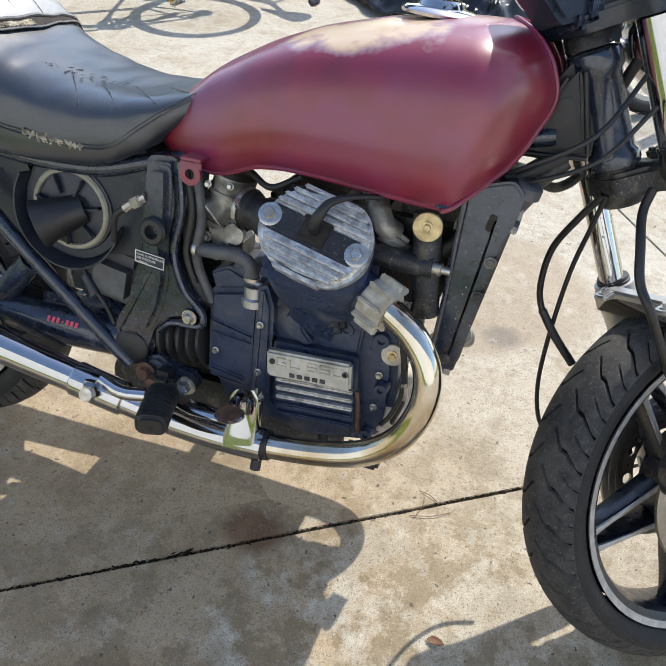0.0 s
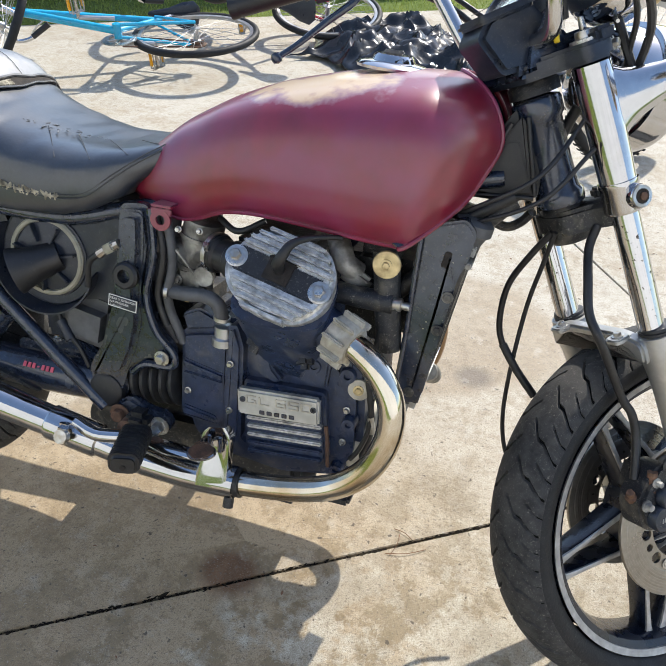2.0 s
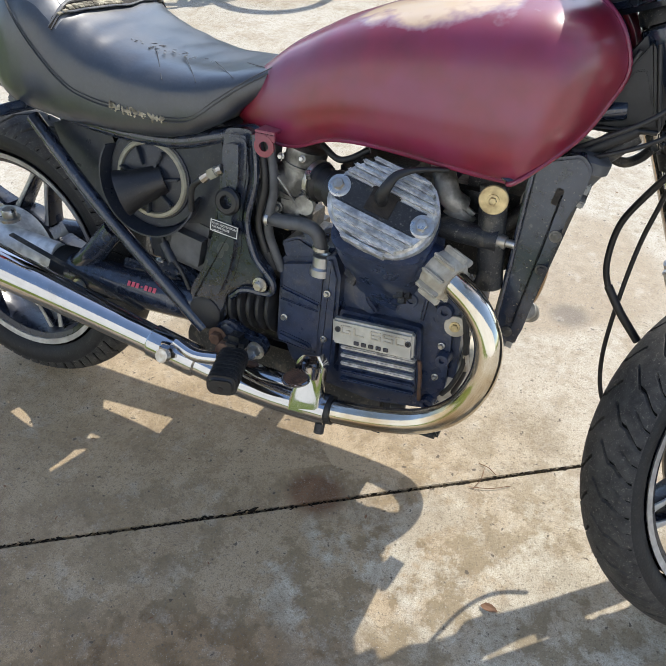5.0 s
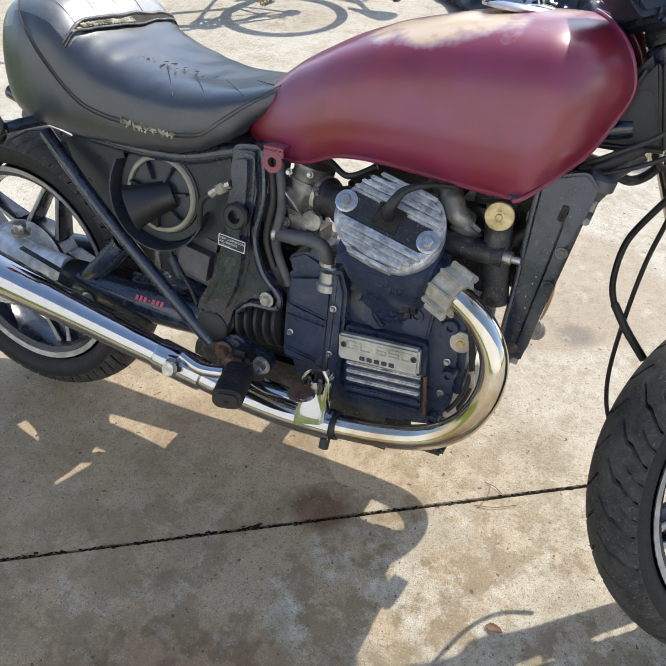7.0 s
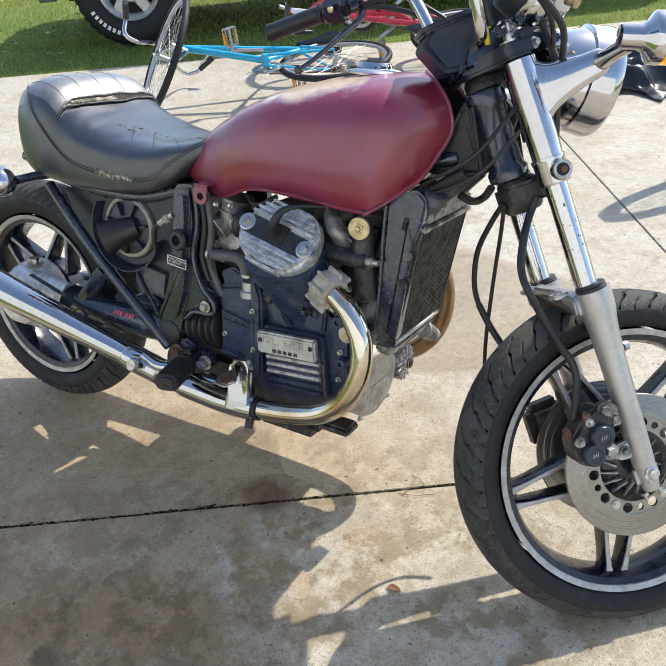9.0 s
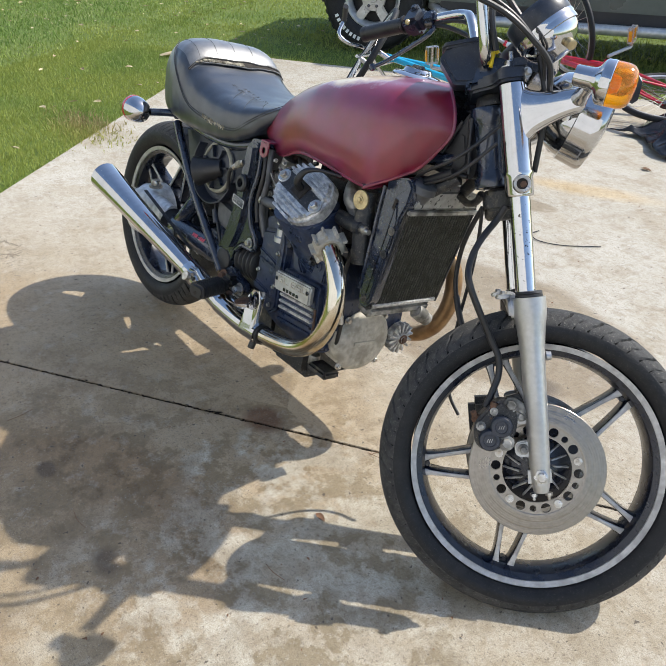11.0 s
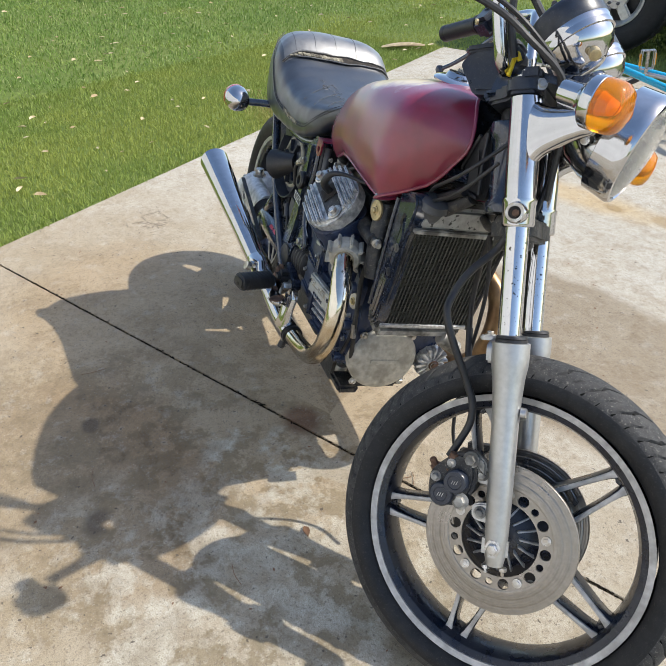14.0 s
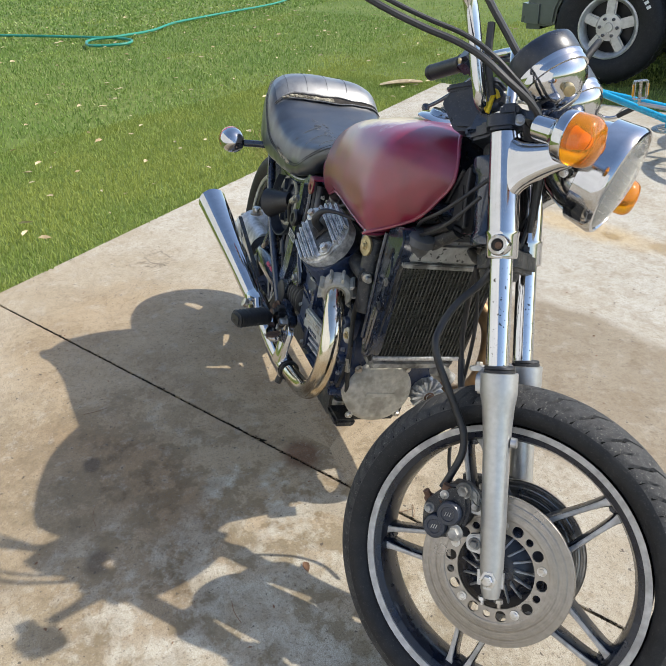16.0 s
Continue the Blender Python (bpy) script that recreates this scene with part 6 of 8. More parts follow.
    part("choke_lever", tube([(-0.115, -0.118, 0.652), (-0.09, -0.124, 0.64), (-0.066, -0.12, 0.612), (-0.05, -0.118, 0.59)], 0.002, 6, 4), DIRTYCAST, ca)
    part("throttle_drum", lathe([(0, 0), (0.016, 0), (0.017, 0.002), (0.012, 0.004), (0.017, 0.006), (0.016, 0.008), (0, 0.008)], 22, axis_matrix((-0.042, -0.112, 0.60), (0, -1, 0))), DIRTYCAST, ca)
    part("float_bowl", box((0.044, 0.05, 0.03), Matrix.Translation((-0.068, -0.092, 0.568)), 0.008), DIRTYCAST, ca)
    part("drain_screw", lathe([(0, 0), (0.006, 0), (0.006, 0.010), (0, 0.011)], 6, axis_matrix((-0.068, -0.116, 0.562), (0, -1, -0.3))), GOLD, ca)
    for p, q in (((-0.088, -0.113, 0.668), (0.1, -1, 0.1)), ((-0.052, -0.112, 0.67), (0, -1, 0.2)), ((-0.098, -0.106, 0.60), (-0.2, -1, 0))):
        bolt(p, q, 0.0042, 0.007, ca, STEEL, washer=1.3)
    part("boot_clamp", lathe([(0.0305, -0.004), (0.0325, -0.004), (0.0325, 0.004), (0.0305, 0.004)], 24, axis_matrix((-0.027, -0.104, 0.638), (1, -0.35, -0.05)), closed=True), STEEL, bike)
    part("clamp_screw_head", lathe([(0, 0), (0.005, 0), (0.005, 0.012), (0, 0.012)], 8, axis_matrix((-0.028, -0.136, 0.652), (0, -0.5, 1))), STEEL, bike)
    part("intake_boot", lathe([(0.022, -0.01), (0.03, -0.008), (0.03, 0.008), (0.026, 0.012), (0.026, 0.03), (0.03, 0.034), (0.03, 0.05)], 26, axis_matrix((-0.025, -0.105, 0.638), (1, -0.35, -0.05))), RUBBER, bike)
    run("breather_hose", [(-0.112, -0.118, 0.565), (-0.075, -0.125, 0.568), (-0.035, -0.128, 0.572), (-0.012, -0.128, 0.562), (-0.005, -0.126, 0.535)], 0.0115, GREYHOSE, "grey rubber breather hose", 14)
    part("hose_neck", lathe([(0.02, -0.012), (0.02, 0.0), (0.016, 0.003), (0.016, 0.02), (0.013, 0.022)], 22, axis_matrix((-0.004, -0.12, 0.505), (0, 0, 1))), ALU, bike)
    for p in ((-0.1, -0.123, 0.566), (-0.006, -0.126, 0.54)):
        part("hose_clip", lathe([(0.0125, -0.003), (0.0135, -0.003), (0.0135, 0.003), (0.0125, 0.003)], 20, axis_matrix(p, (1, 0, 0) if p[0] < -0.05 else (0.1, 0, 1)), closed=True), STEEL, bike)
    run("drain_hose", [(-0.125, -0.10, 0.62), (-0.118, -0.11, 0.575), (-0.115, -0.105, 0.52), (-0.10, -0.10, 0.47)], 0.012, GREYHOSE, seg=12)
    run("fuel_line", [(-0.03, -0.09, 0.69), (0.01, -0.11, 0.68), (0.05, -0.10, 0.70)], 0.005, RUBBER)
    # water elbow and pipe in front of the head
    run("water_elbow", [(0.15, -0.06, 0.69), (0.165, -0.085, 0.675), (0.178, -0.095, 0.655), (0.195, -0.085, 0.64)], 0.017, DIRTYCAST, "oxidised water elbow", 16)
    part("elbow_flange", box((0.05, 0.016, 0.03), Matrix.Translation((0.195, -0.095, 0.635)) @ Matrix.Rotation(radians(30), 4, "Y"), 0.006), DIRTYCAST, bike)
    run("water_pipe", [(0.165, -0.115, 0.617), (0.21, -0.122, 0.617), (0.262, -0.126, 0.618)], 0.016, GRIME, seg=16)
    part("pipe_nut", lathe([(0, 0), (0.010, 0), (0.010, 0.012), (0.006, 0.013), (0.006, 0.025), (0, 0.025)], 10, axis_matrix((0.262, -0.126, 0.618), (1, -0.1, 0))), STEEL, bike)
    run("loom", [(0.03, -0.06, 0.71), (0.12, -0.07, 0.715), (0.22, -0.08, 0.70), (0.30, -0.07, 0.72), (0.40, -0.05, 0.78)], 0.009, RUBBER)
    run("vent_tube", [(0.25, -0.12, 0.60), (0.245, -0.125, 0.55), (0.235, -0.12, 0.50), (0.25, -0.115, 0.40), (0.235, -0.10, 0.33)], 0.005, RUBBER)
    part("clutch_adjuster", tube([(0.247, -0.118, 0.42), (0.252, -0.116, 0.39)], 0.006, 8, 2), STEEL, bike)
    part("engine_top", box((0.14, 0.16, 0.15), Matrix.Translation((0.06, 0, 0.60)), 0.02), GRIME, bike, "dark engine top between the cylinders")
    part("engine_front", box((0.1, 0.13, 0.16), Matrix.Translation((0.22, 0, 0.60)), 0.02), GRIME, bike, "dark engine parts behind the radiator")
    for s in (-1, 1):
        run("engine_mount", [(0.24, s * 0.11, 0.69), (0.25, s * 0.115, 0.62), (0.26, s * 0.11, 0.54)], 0.02, GRIME, seg=12)


make_engine()


def make_radiator():
    tl, tr_, bl, br = Vector((0.352, -0.092, 0.680)), Vector((0.355, 0.102, 0.682)), Vector((0.318, -0.098, 0.463)), Vector((0.314, 0.104, 0.459))
    up = ((tl + tr_) / 2 - (bl + br) / 2)
    H = up.length
    n = Vector((0, 1, 0)).cross(up.normalized())
    if n.x < 0:
        n = -n
    M = Matrix((n, Vector((0, 1, 0)), up.normalized())).transposed().to_4x4()
    M.translation = (tl + tr_ + bl + br) / 4
    core = part("radiator", box((0.026, 0.20, H), M @ Matrix.Translation((-0.018, 0.002, 0)), 0.002), CORE, bike, "dirty finned radiator with bent fins")
    r = random.Random(7)
    for k in range(26):
        y = -0.096 + 0.196 * k / 25
        part("fin", box((0.005, 0.0013, H * 0.98), M @ Matrix.Translation((-0.004, y + r.uniform(-0.0006, 0.0006), 0)) @ Matrix.Rotation(radians(r.uniform(-5, 5)), 4, "Z"), 0), FINS, core)
    for k in range(70):
        z = -H / 2 + H * (k + 0.5) / 70
        for b0 in range(3):
            w = 0.064 - r.uniform(0, 0.012)
            part("gill", box((0.003, w, 0.0007), M @ Matrix.Translation((-0.0045, -0.064 + 0.066 * b0 + r.uniform(-0.003, 0.003), z + r.uniform(-0.0006, 0.0006))), 0), CORE, core)
    fr = part("radiator_frame", box((0.032, 0.008, H + 0.02), M @ Matrix.Translation((-0.016, -0.103, 0)), 0.002), GRIME, core)
    part("radiator_frame", box((0.032, 0.008, H + 0.02), M @ Matrix.Translation((-0.016, 0.107, 0)), 0.002), GRIME, core)
    part("lower_strip", box((0.02, 0.205, 0.010), M @ Matrix.Translation((-0.01, 0.002, -H / 2 - 0.004)), 0.002), CAST, core)
    part("upper_strip", box((0.034, 0.215, 0.010), M @ Matrix.Translation((-0.010, 0.002, H / 2 + 0.002)), 0.002), DIRTYCAST, core)
    part("top_tank", prism(rounded([(-0.105, 0), (0.11, 0), (0.10, 0.035), (0.03, 0.05), (-0.07, 0.048), (-0.10, 0.03)], 0.012), 0.05, M @ Matrix(((0, 0, 1, -0.045), (1, 0, 0, 0), (0, 1, 0, H / 2 + 0.006), (0, 0, 0, 1))), 0.008), SPOTTED, core, "oxidised radiator top tank")
    part("radiator_cap", lathe([(0, 0.022), (0.022, 0.022), (0.028, 0.018), (0.029, 0.004), (0.024, 0.0), (0.018, -0.02)], 24, axis_matrix((0.350, -0.073, 0.725), (0.25, 0, 1))), GREYHOSE, core)
    part("bottom_tank", box((0.045, 0.2, 0.03), M @ Matrix.Translation((-0.025, 0.0, -H / 2 - 0.024)), 0.01), DIRTYCAST, core)
    part("lower_neck", lathe([(0.016, 0), (0.018, 0.004), (0.018, 0.03), (0.016, 0.034), (0.016, 0.05)], 20, axis_matrix((0.305, 0.06, 0.43), (0.1, 0.8, -0.5))), DIRTYCAST, core)
    side = side_plate([(0.29, 0.735), (0.345, 0.752), (0.362, 0.735), (0.356, 0.695), (0.345, 0.665), (0.32, 0.475), (0.310, 0.457), (0.288, 0.452), (0.278, 0.48), (0.284, 0.60)], -0.112, 0.03, 0.004, 0.008)
    sh = part("radiator_shroud", side, BLACK, core, "chipped black radiator side shroud")
    part("shroud_fold", side_plate([(0.331, 0.70), (0.342, 0.66), (0.315, 0.478), (0.300, 0.465), (0.306, 0.50), (0.322, 0.62)], -0.1145, 0.008, 0.002, 0.004), BLACK, sh)
    part("shroud_edge", tube([(0.287, -0.113, 0.72), (0.285, -0.114, 0.66), (0.284, -0.114, 0.58), (0.28, -0.113, 0.49)], 0.004, 8), BLACK, sh)
    for p in ((0.336, -0.115, 0.638), (0.300, -0.113, 0.475), (0.328, -0.115, 0.585)):
        bolt(p, (0, -1, 0), 0.0055, 0.004, sh, DIRTYCAST if p[2] > 0.6 else GRIME)
    # dark bar on the shroud, drawn as the slot's shade
    part("slot", box((0.010, 0.003, 0.024), Matrix.Translation((0.326, -0.1125, 0.692)) @ Matrix.Rotation(radians(12), 4, "Y"), 0.0014), SPLITDARK, sh)
    chips = random.Random(12)
    for k in range(26):
        z = chips.uniform(0.48, 0.72)
        part("paint_chip", box((chips.uniform(0.0006, 0.003), 0.0006, chips.uniform(0.0006, 0.002)), Matrix.Translation((0.288 + (z - 0.46) * 0.13 + chips.uniform(0, 0.035), -0.1123, z)) @ Matrix.Rotation(chips.uniform(0, 3), 4, "Y"), 0), CREAM, sh)
    # engine front: round cover, finned filter cap
    fc = part("front_cover", lathe([(0, 0.016), (0.06, 0.014), (0.073, 0.010), (0.079, 0.002), (0.08, -0.05), (0.07, -0.08)], 48, axis_matrix((0.238, -0.026, 0.331), (1, -0.05, -0.05))), TANCLAMP, bike, "round sand-grey engine front cover")
    part("cover_mark", box((0.003, 0.07, 0.010), Matrix.Translation((0.2545, -0.026, 0.331)), 0.001), TANCLAMP, fc)
    for q in range(4):
        an = radians(45 + 90 * q)
        bolt((0.24, -0.026 + 0.083 * math.cos(an), 0.331 + 0.083 * math.sin(an)), (1, 0, 0), 0.006, 0.008, fc, STEEL)
    cm = axis_matrix((0.235, 0.094, 0.328), (1, 0, 0))
    oc = part("filter_cap", lathe([(0, 0.03), (0.008, 0.03), (0.012, 0.02), (0.03, 0.014), (0.036, 0.002), (0.036, -0.04)], 32, cm), CAST, bike, "finned aluminium oil filter cap")
    for k in range(14):
        an = 2 * math.pi * k / 14
        part("cap_fin", box((0.005, 0.03, 0.02), cm @ Matrix.Rotation(an, 4, "Z") @ Matrix.Translation((0, 0.025, 0.012)), 0.001), CAST, oc)
    bolt((0.262, 0.094, 0.328), (1, 0, 0), 0.008, 0.008, oc, RUSTY)
    part("sump", box((0.17, 0.2, 0.135), Matrix.Translation((0.045, 0.02, 0.235)), 0.02), GRIME, bike, "oily black sump")
    part("sump_bracket", box((0.07, 0.05, 0.02), Matrix.Translation((0.19, -0.08, 0.235)), 0.006), GRIME, bike)
    part("drain_boss", lathe([(0, 0), (0.014, 0), (0.014, 0.025), (0.010, 0.03), (0, 0.03)], 14, axis_matrix((0.14, -0.07, 0.25), (0, 0, -1))), DIRTYCAST, bike)


make_radiator()


def make_exhausts():
    right = [(0.195, -0.155, 0.562), (0.225, -0.165, 0.553), (0.262, -0.178, 0.53), (0.288, -0.185, 0.485), (0.288, -0.187, 0.425), (0.262, -0.187, 0.365), (0.215, -0.184, 0.322), (0.15, -0.18, 0.296), (0.06, -0.176, 0.278), (-0.04, -0.174, 0.27), (-0.14, -0.172, 0.273)]
    part("header_pipe", tube(right, 0.0205, 24, 8), PIPE, bike, "heat-browned chrome header pipe")
    d = Vector((-0.76, -0.238, 0.435)) - Vector((-0.14, -0.172, 0.273))
    am = axis_matrix((-0.13, -0.171, 0.271), d)
    L = d.length
    mu = part("muffler", lathe([(0.0205, 0), (0.0245, 0.004), (0.0255, 0.13), (0.0265, 0.165), (0.03, 0.3), (0.036, 0.45), (0.043, L - 0.01), (0.044, L + 0.005), (0.041, L + 0.006), (0.039, L - 0.02), (0.03, L - 0.15), (0, L - 0.16)], 40, am), CHROME, bike, "long flared chrome muffler with small dents")
    part("muffler_collar", lathe([(0.0262, 0.075), (0.0295, 0.078), (0.0305, 0.165), (0.027, 0.17)], 36, am), CHROME, mu)
    part("collar_bolt", lathe([(0, 0), (0.012, 0), (0.012, 0.012), (0, 0.013)], 12, axis_matrix((-0.245, -0.218, 0.312), (0, -1, 0.4))), STEEL, mu)
    part("collar_lug", box((0.03, 0.02, 0.022), Matrix.Translation((-0.25, -0.205, 0.318)), 0.006), CHROME, mu)
    # thin dark strip for the dark line along the muffler's top
    part("dark_edge_strip", box((0.3, 0.012, 0.004), Matrix.Translation((-0.46, -0.178, 0.40)) @ Matrix.Rotation(math.atan2(0.162, 0.62), 4, "Y"), 0.002), GRIME, mu)
    # half-round heat shield on the pipe, its front end drawn up into a slotted tab
    axis = smooth_line([(-0.145, -0.172, 0.273), (-0.04, -0.174, 0.270), (0.05, -0.1758, 0.2765)], 10)
    rows = []
    for i, c in enumerate(axis):
        r0 = 0.0262 + 0.0015 * i / (len(axis) - 1)
        outer = [c + Vector((0, -r0 * math.cos(q), r0 * math.sin(q))) for q in np.linspace(radians(-80), radians(105), 15)]
        rows.append(outer + [c + (p - c) * 0.95 for p in reversed(outer)])
    g = part("pipe_guard", grid(rows), CHROME, bike, "chrome pipe shield with a slotted tab")
    rows = []
    for k in range(19):
        v = k / 18
        z = 0.380 - 0.106 * v
        half_w = 0.0275 * min(1.0, math.sqrt(0.34 + 5 * v)) + 0.010 * max(0.0, v - 0.6)
        cx = 0.0165 - 0.010 * max(0.0, v - 0.6)
        y = -0.188 - 0.0145 * v ** 1.3
        face = []
        for i in range(15):
            u = i / 7 - 1
            roll = max(0.0, abs(u) - 0.78) / 0.22
            dish = 0.0055 * math.cos(u * 2.2) * math.sin(math.pi * min(1.0, 1.3 * v))
            face.append(Vector((cx + half_w * u, y + dish + 0.012 * roll ** 2 * (1.0 if u > 0 else 0.4), z + 0.003 * u - 0.002 * roll)))
        rows.append(face + [p + Vector((0, 0.0028, 0)) for p in reversed(face)])
    tab = part("guard_tab", grid(rows), CHROME, g, "upright chrome tab with two slots")
    for dx in (-0.010, 0.009):
        am2 = Matrix.Translation((0.0165 + dx, -0.1922, 0.352)) @ Matrix.Rotation(radians(4), 4, "Y") @ Matrix.Rotation(radians(6), 4, "X")
        sl = part("guard_slot", box((0.0085, 0.005, 0.034), am2, 0.0024), CHROME, tab)
        # dark bar in place of the shaded opening
        part("slot_hollow", box((0.0042, 0.0056, 0.027), am2, 0.001), ENGINE, sl)
    part("guard_band", lathe([(0.0207, -0.005), (0.0245, -0.005), (0.0245, 0.005), (0.0207, 0.005)], 26, axis_matrix((0.054, -0.176, 0.2775), (1, 0, 0.12)), closed=True), RUBBER, g, "dark clamp band")
    part("band_screw", lathe([(0, 0), (0.009, 0), (0.009, 0.018), (0, 0.02)], 10, axis_matrix((0.043, -0.19, 0.256), (0, -0.3, -1))), GRIME, g)
    # left side: header seen past the radiator, other parts unseen, added for the shadow
    left = [(0.195, 0.155, 0.562), (0.24, 0.17, 0.55), (0.28, 0.185, 0.52), (0.296, 0.19, 0.465), (0.29, 0.19, 0.40), (0.26, 0.188, 0.345), (0.2, 0.185, 0.305), (0.06, 0.176, 0.28), (-0.14, 0.172, 0.273)]
    part("header_pipe", tube(left, 0.0205, 20, 7), RUSTPIPE, bike, "brown burnt header pipe")
    dl = Vector((-0.76, 0.238, 0.435)) - Vector((-0.14, 0.172, 0.273))
    part("muffler", lathe([(0.0205, 0), (0.0255, 0.02), (0.0265, 0.165), (0.03, 0.3), (0.036, 0.45), (0.044, L), (0.038, L - 0.01), (0, L - 0.1)], 32, axis_matrix((-0.13, 0.171, 0.271), dl)), CHROME, bike, "chrome muffler")
    part("frame_plate", prism(rounded([(-0.178, 0.70), (-0.128, 0.705), (-0.12, 0.50), (-0.085, 0.445), (-0.17, 0.385), (-0.19, 0.335), (-0.25, 0.385), (-0.195, 0.53)], 0.015), 0.03, Matrix.Translation((0, 0.138, 0)) @ SIDE, 0.006), BLACK, bike)
    part("foot_peg", box((0.05, 0.1, 0.04), Matrix.Translation((-0.1, 0.23, 0.34)), 0.01), RUBBER, bike, "black rubber foot peg")
    part("battery_box", box((0.16, 0.2, 0.2), Matrix.Translation((-0.30, 0.02, 0.50)), 0.02), PLASTIC, bike)
    # exhaust chamber below the engine, added with the box behind to fill the shadow
    part("exhaust_chamber", prism(rounded([(-0.30, 0.19), (-0.05, 0.19), (-0.03, 0.22), (-0.05, 0.31), (-0.28, 0.31), (-0.32, 0.25)], 0.03), 0.2, Matrix.Translation((0, 0.135, 0)) @ SIDE, 0.02), GRIME, bike, "rusty black exhaust chamber under the engine")
    part("gearbox_rear", box((0.13, 0.2, 0.2), Matrix.Translation((-0.13, 0.02, 0.42)), 0.03), GRIME, bike)
    # foot peg, brake pedal
    PEG = rounded([(-0.024, -0.018), (0.024, -0.018), (0.024, 0.018), (-0.024, 0.018)], 0.0165, 5)
    pm = axis_matrix((-0.13, -0.165, 0.338), Vector((0.037, -0.118, 0.002)))
    peg = part("foot_peg", prism(PEG, 0.1, pm @ Matrix.Translation((0, 0, 0.028)), 0.006, seg=3), RUBBER, bike, "ribbed black rubber foot peg")
    for k in range(9):
        part("peg_rib", prism([(x * 1.05, y * 1.06) for x, y in PEG], 0.005, pm @ Matrix.Translation((0, 0, 0.034 + 0.010 * k)), 0.0015), RUBBER, peg)
    part("peg_bracket", box((0.04, 0.04, 0.03), Matrix.Translation((-0.14, -0.155, 0.34)), 0.01), GRIME, bike)
    part("peg_mount", side_plate([(-0.20, 0.345), (-0.165, 0.37), (-0.13, 0.352), (-0.095, 0.35), (-0.085, 0.325), (-0.105, 0.308), (-0.14, 0.32), (-0.185, 0.325)], -0.146, 0.025, 0.006, 0.012), BLACK, bike)
    bolt((-0.106, -0.147, 0.328), (0, -1, 0), 0.011, 0.018, bike)
    bolt((-0.18, -0.15, 0.335), (0, -1, 0), 0.012, 0.014, bike, RUSTY)
    pedal = part("brake_pedal", tube([(-0.15, -0.168, 0.322), (-0.105, -0.18, 0.318), (-0.06, -0.196, 0.325), (-0.02, -0.205, 0.331), (0.0, -0.208, 0.331)], [0.011, 0.014, 0.017, 0.014, 0.012], 14, 6, flat=0.5), CHROME, bike, "rust-speckled chrome brake pedal")
    pad = Matrix.Translation((0.004, -0.212, 0.341)) @ Matrix.Rotation(radians(-10), 4, "Y") @ Matrix.Rotation(radians(14), 4, "X")
    oval = [(0.025 * math.cos(q), 0.0175 * math.sin(q)) for q in (2 * math.pi * k / 28 for k in range(28))]
    pp = part("pedal_pad", prism(oval, 0.007, pad, 0.002), CHROME, pedal, "oval chrome pedal pad with a rusty cross-hatched face")
    part("pad_face", prism([(x * 0.86, y * 0.84) for x, y in oval], 0.0012, pad @ Matrix.Translation((0, 0, 0.007)), 0), RUSTY, pp)
    for k in range(-5, 6):
        for sgn in (-1, 1):
            d = Vector((1, sgn * 0.8)).normalized()
            n = Vector((-d.y, d.x)) * k * 0.0042
            h = math.sqrt(max(0.0, 0.0165 ** 2 - (k * 0.0031) ** 2))
            part("pad_ridge", box((2 * h * 0.98, 0.0011, 0.0012), pad @ Matrix.Translation((n.x, n.y, 0.0086)) @ Matrix.Rotation(math.atan2(d.y, d.x), 4, "Z"), 0), RUSTY, pp)
    part("rust_patch", box((0.022, 0.012, 0.006), Matrix.Translation((-0.088, -0.19, 0.329)) @ Matrix.Rotation(radians(30), 4, "X"), 0.003), RUSTY, pedal)
    # dark disc on the peg's end, as a hole's shade
    part("peg_hole", lathe([(0, 0.0), (0.0045, 0.0), (0.0045, 0.0012), (0, 0.0012)], 16, pm @ Matrix.Translation((0, -0.004, 0.128))), SPLITDARK, peg)
    part("pedal_pivot", lathe([(0, 0), (0.016, 0), (0.016, 0.02), (0.012, 0.022), (0, 0.022)], 16, axis_matrix((-0.155, -0.155, 0.325), (0, -1, 0))), RUSTY, pedal)
    part("heel_link", tube([(-0.24, -0.19, 0.325), (-0.2, -0.195, 0.315), (-0.16, -0.185, 0.315)], 0.012, 12, 4), CHROME, bike, "chrome link beside the foot peg")


make_exhausts()
run("brake_line", [(0.4611, -0.01, 0.7276), (0.4382, 0.005, 0.6859), (0.4132, 0.025, 0.6258), (0.4096, 0.035, 0.5616), (0.4216, 0.04, 0.5175), (0.4501, 0.035, 0.4801), (0.4876, 0.03, 0.4402)], 0.0052, RUBBER, "black brake line loop")
run("line_sleeve", [(0.4216, 0.04, 0.5175), (0.4501, 0.035, 0.4801), (0.4876, 0.03, 0.4402)], 0.0068, RUBBER)
run("speedo_cable", [(0.4647, -0.015, 0.7295), (0.457, 0.01, 0.6683), (0.4487, 0.03, 0.6066), (0.444, 0.04, 0.5373), (0.4421, 0.045, 0.4496), (0.4452, 0.05, 0.3815), (0.4563, 0.05, 0.3278), (0.4746, 0.05, 0.2923), (0.5097, 0.05, 0.2656)], 0.0038, RUBBER)
run("caliper_hose", [(0.519, -0.018, 0.75), (0.514, -0.03, 0.718), (0.52, -0.068, 0.682), (0.53, -0.093, 0.643), (0.555, -0.105, 0.606), (0.6039, -0.0627, 0.515), (0.6249, -0.0537, 0.488), (0.6389, -0.0548, 0.4562), (0.6462, -0.0689, 0.4211), (0.6498, -0.0811, 0.3938)], 0.0066, RUBBER, "thick black hose to the front caliper")
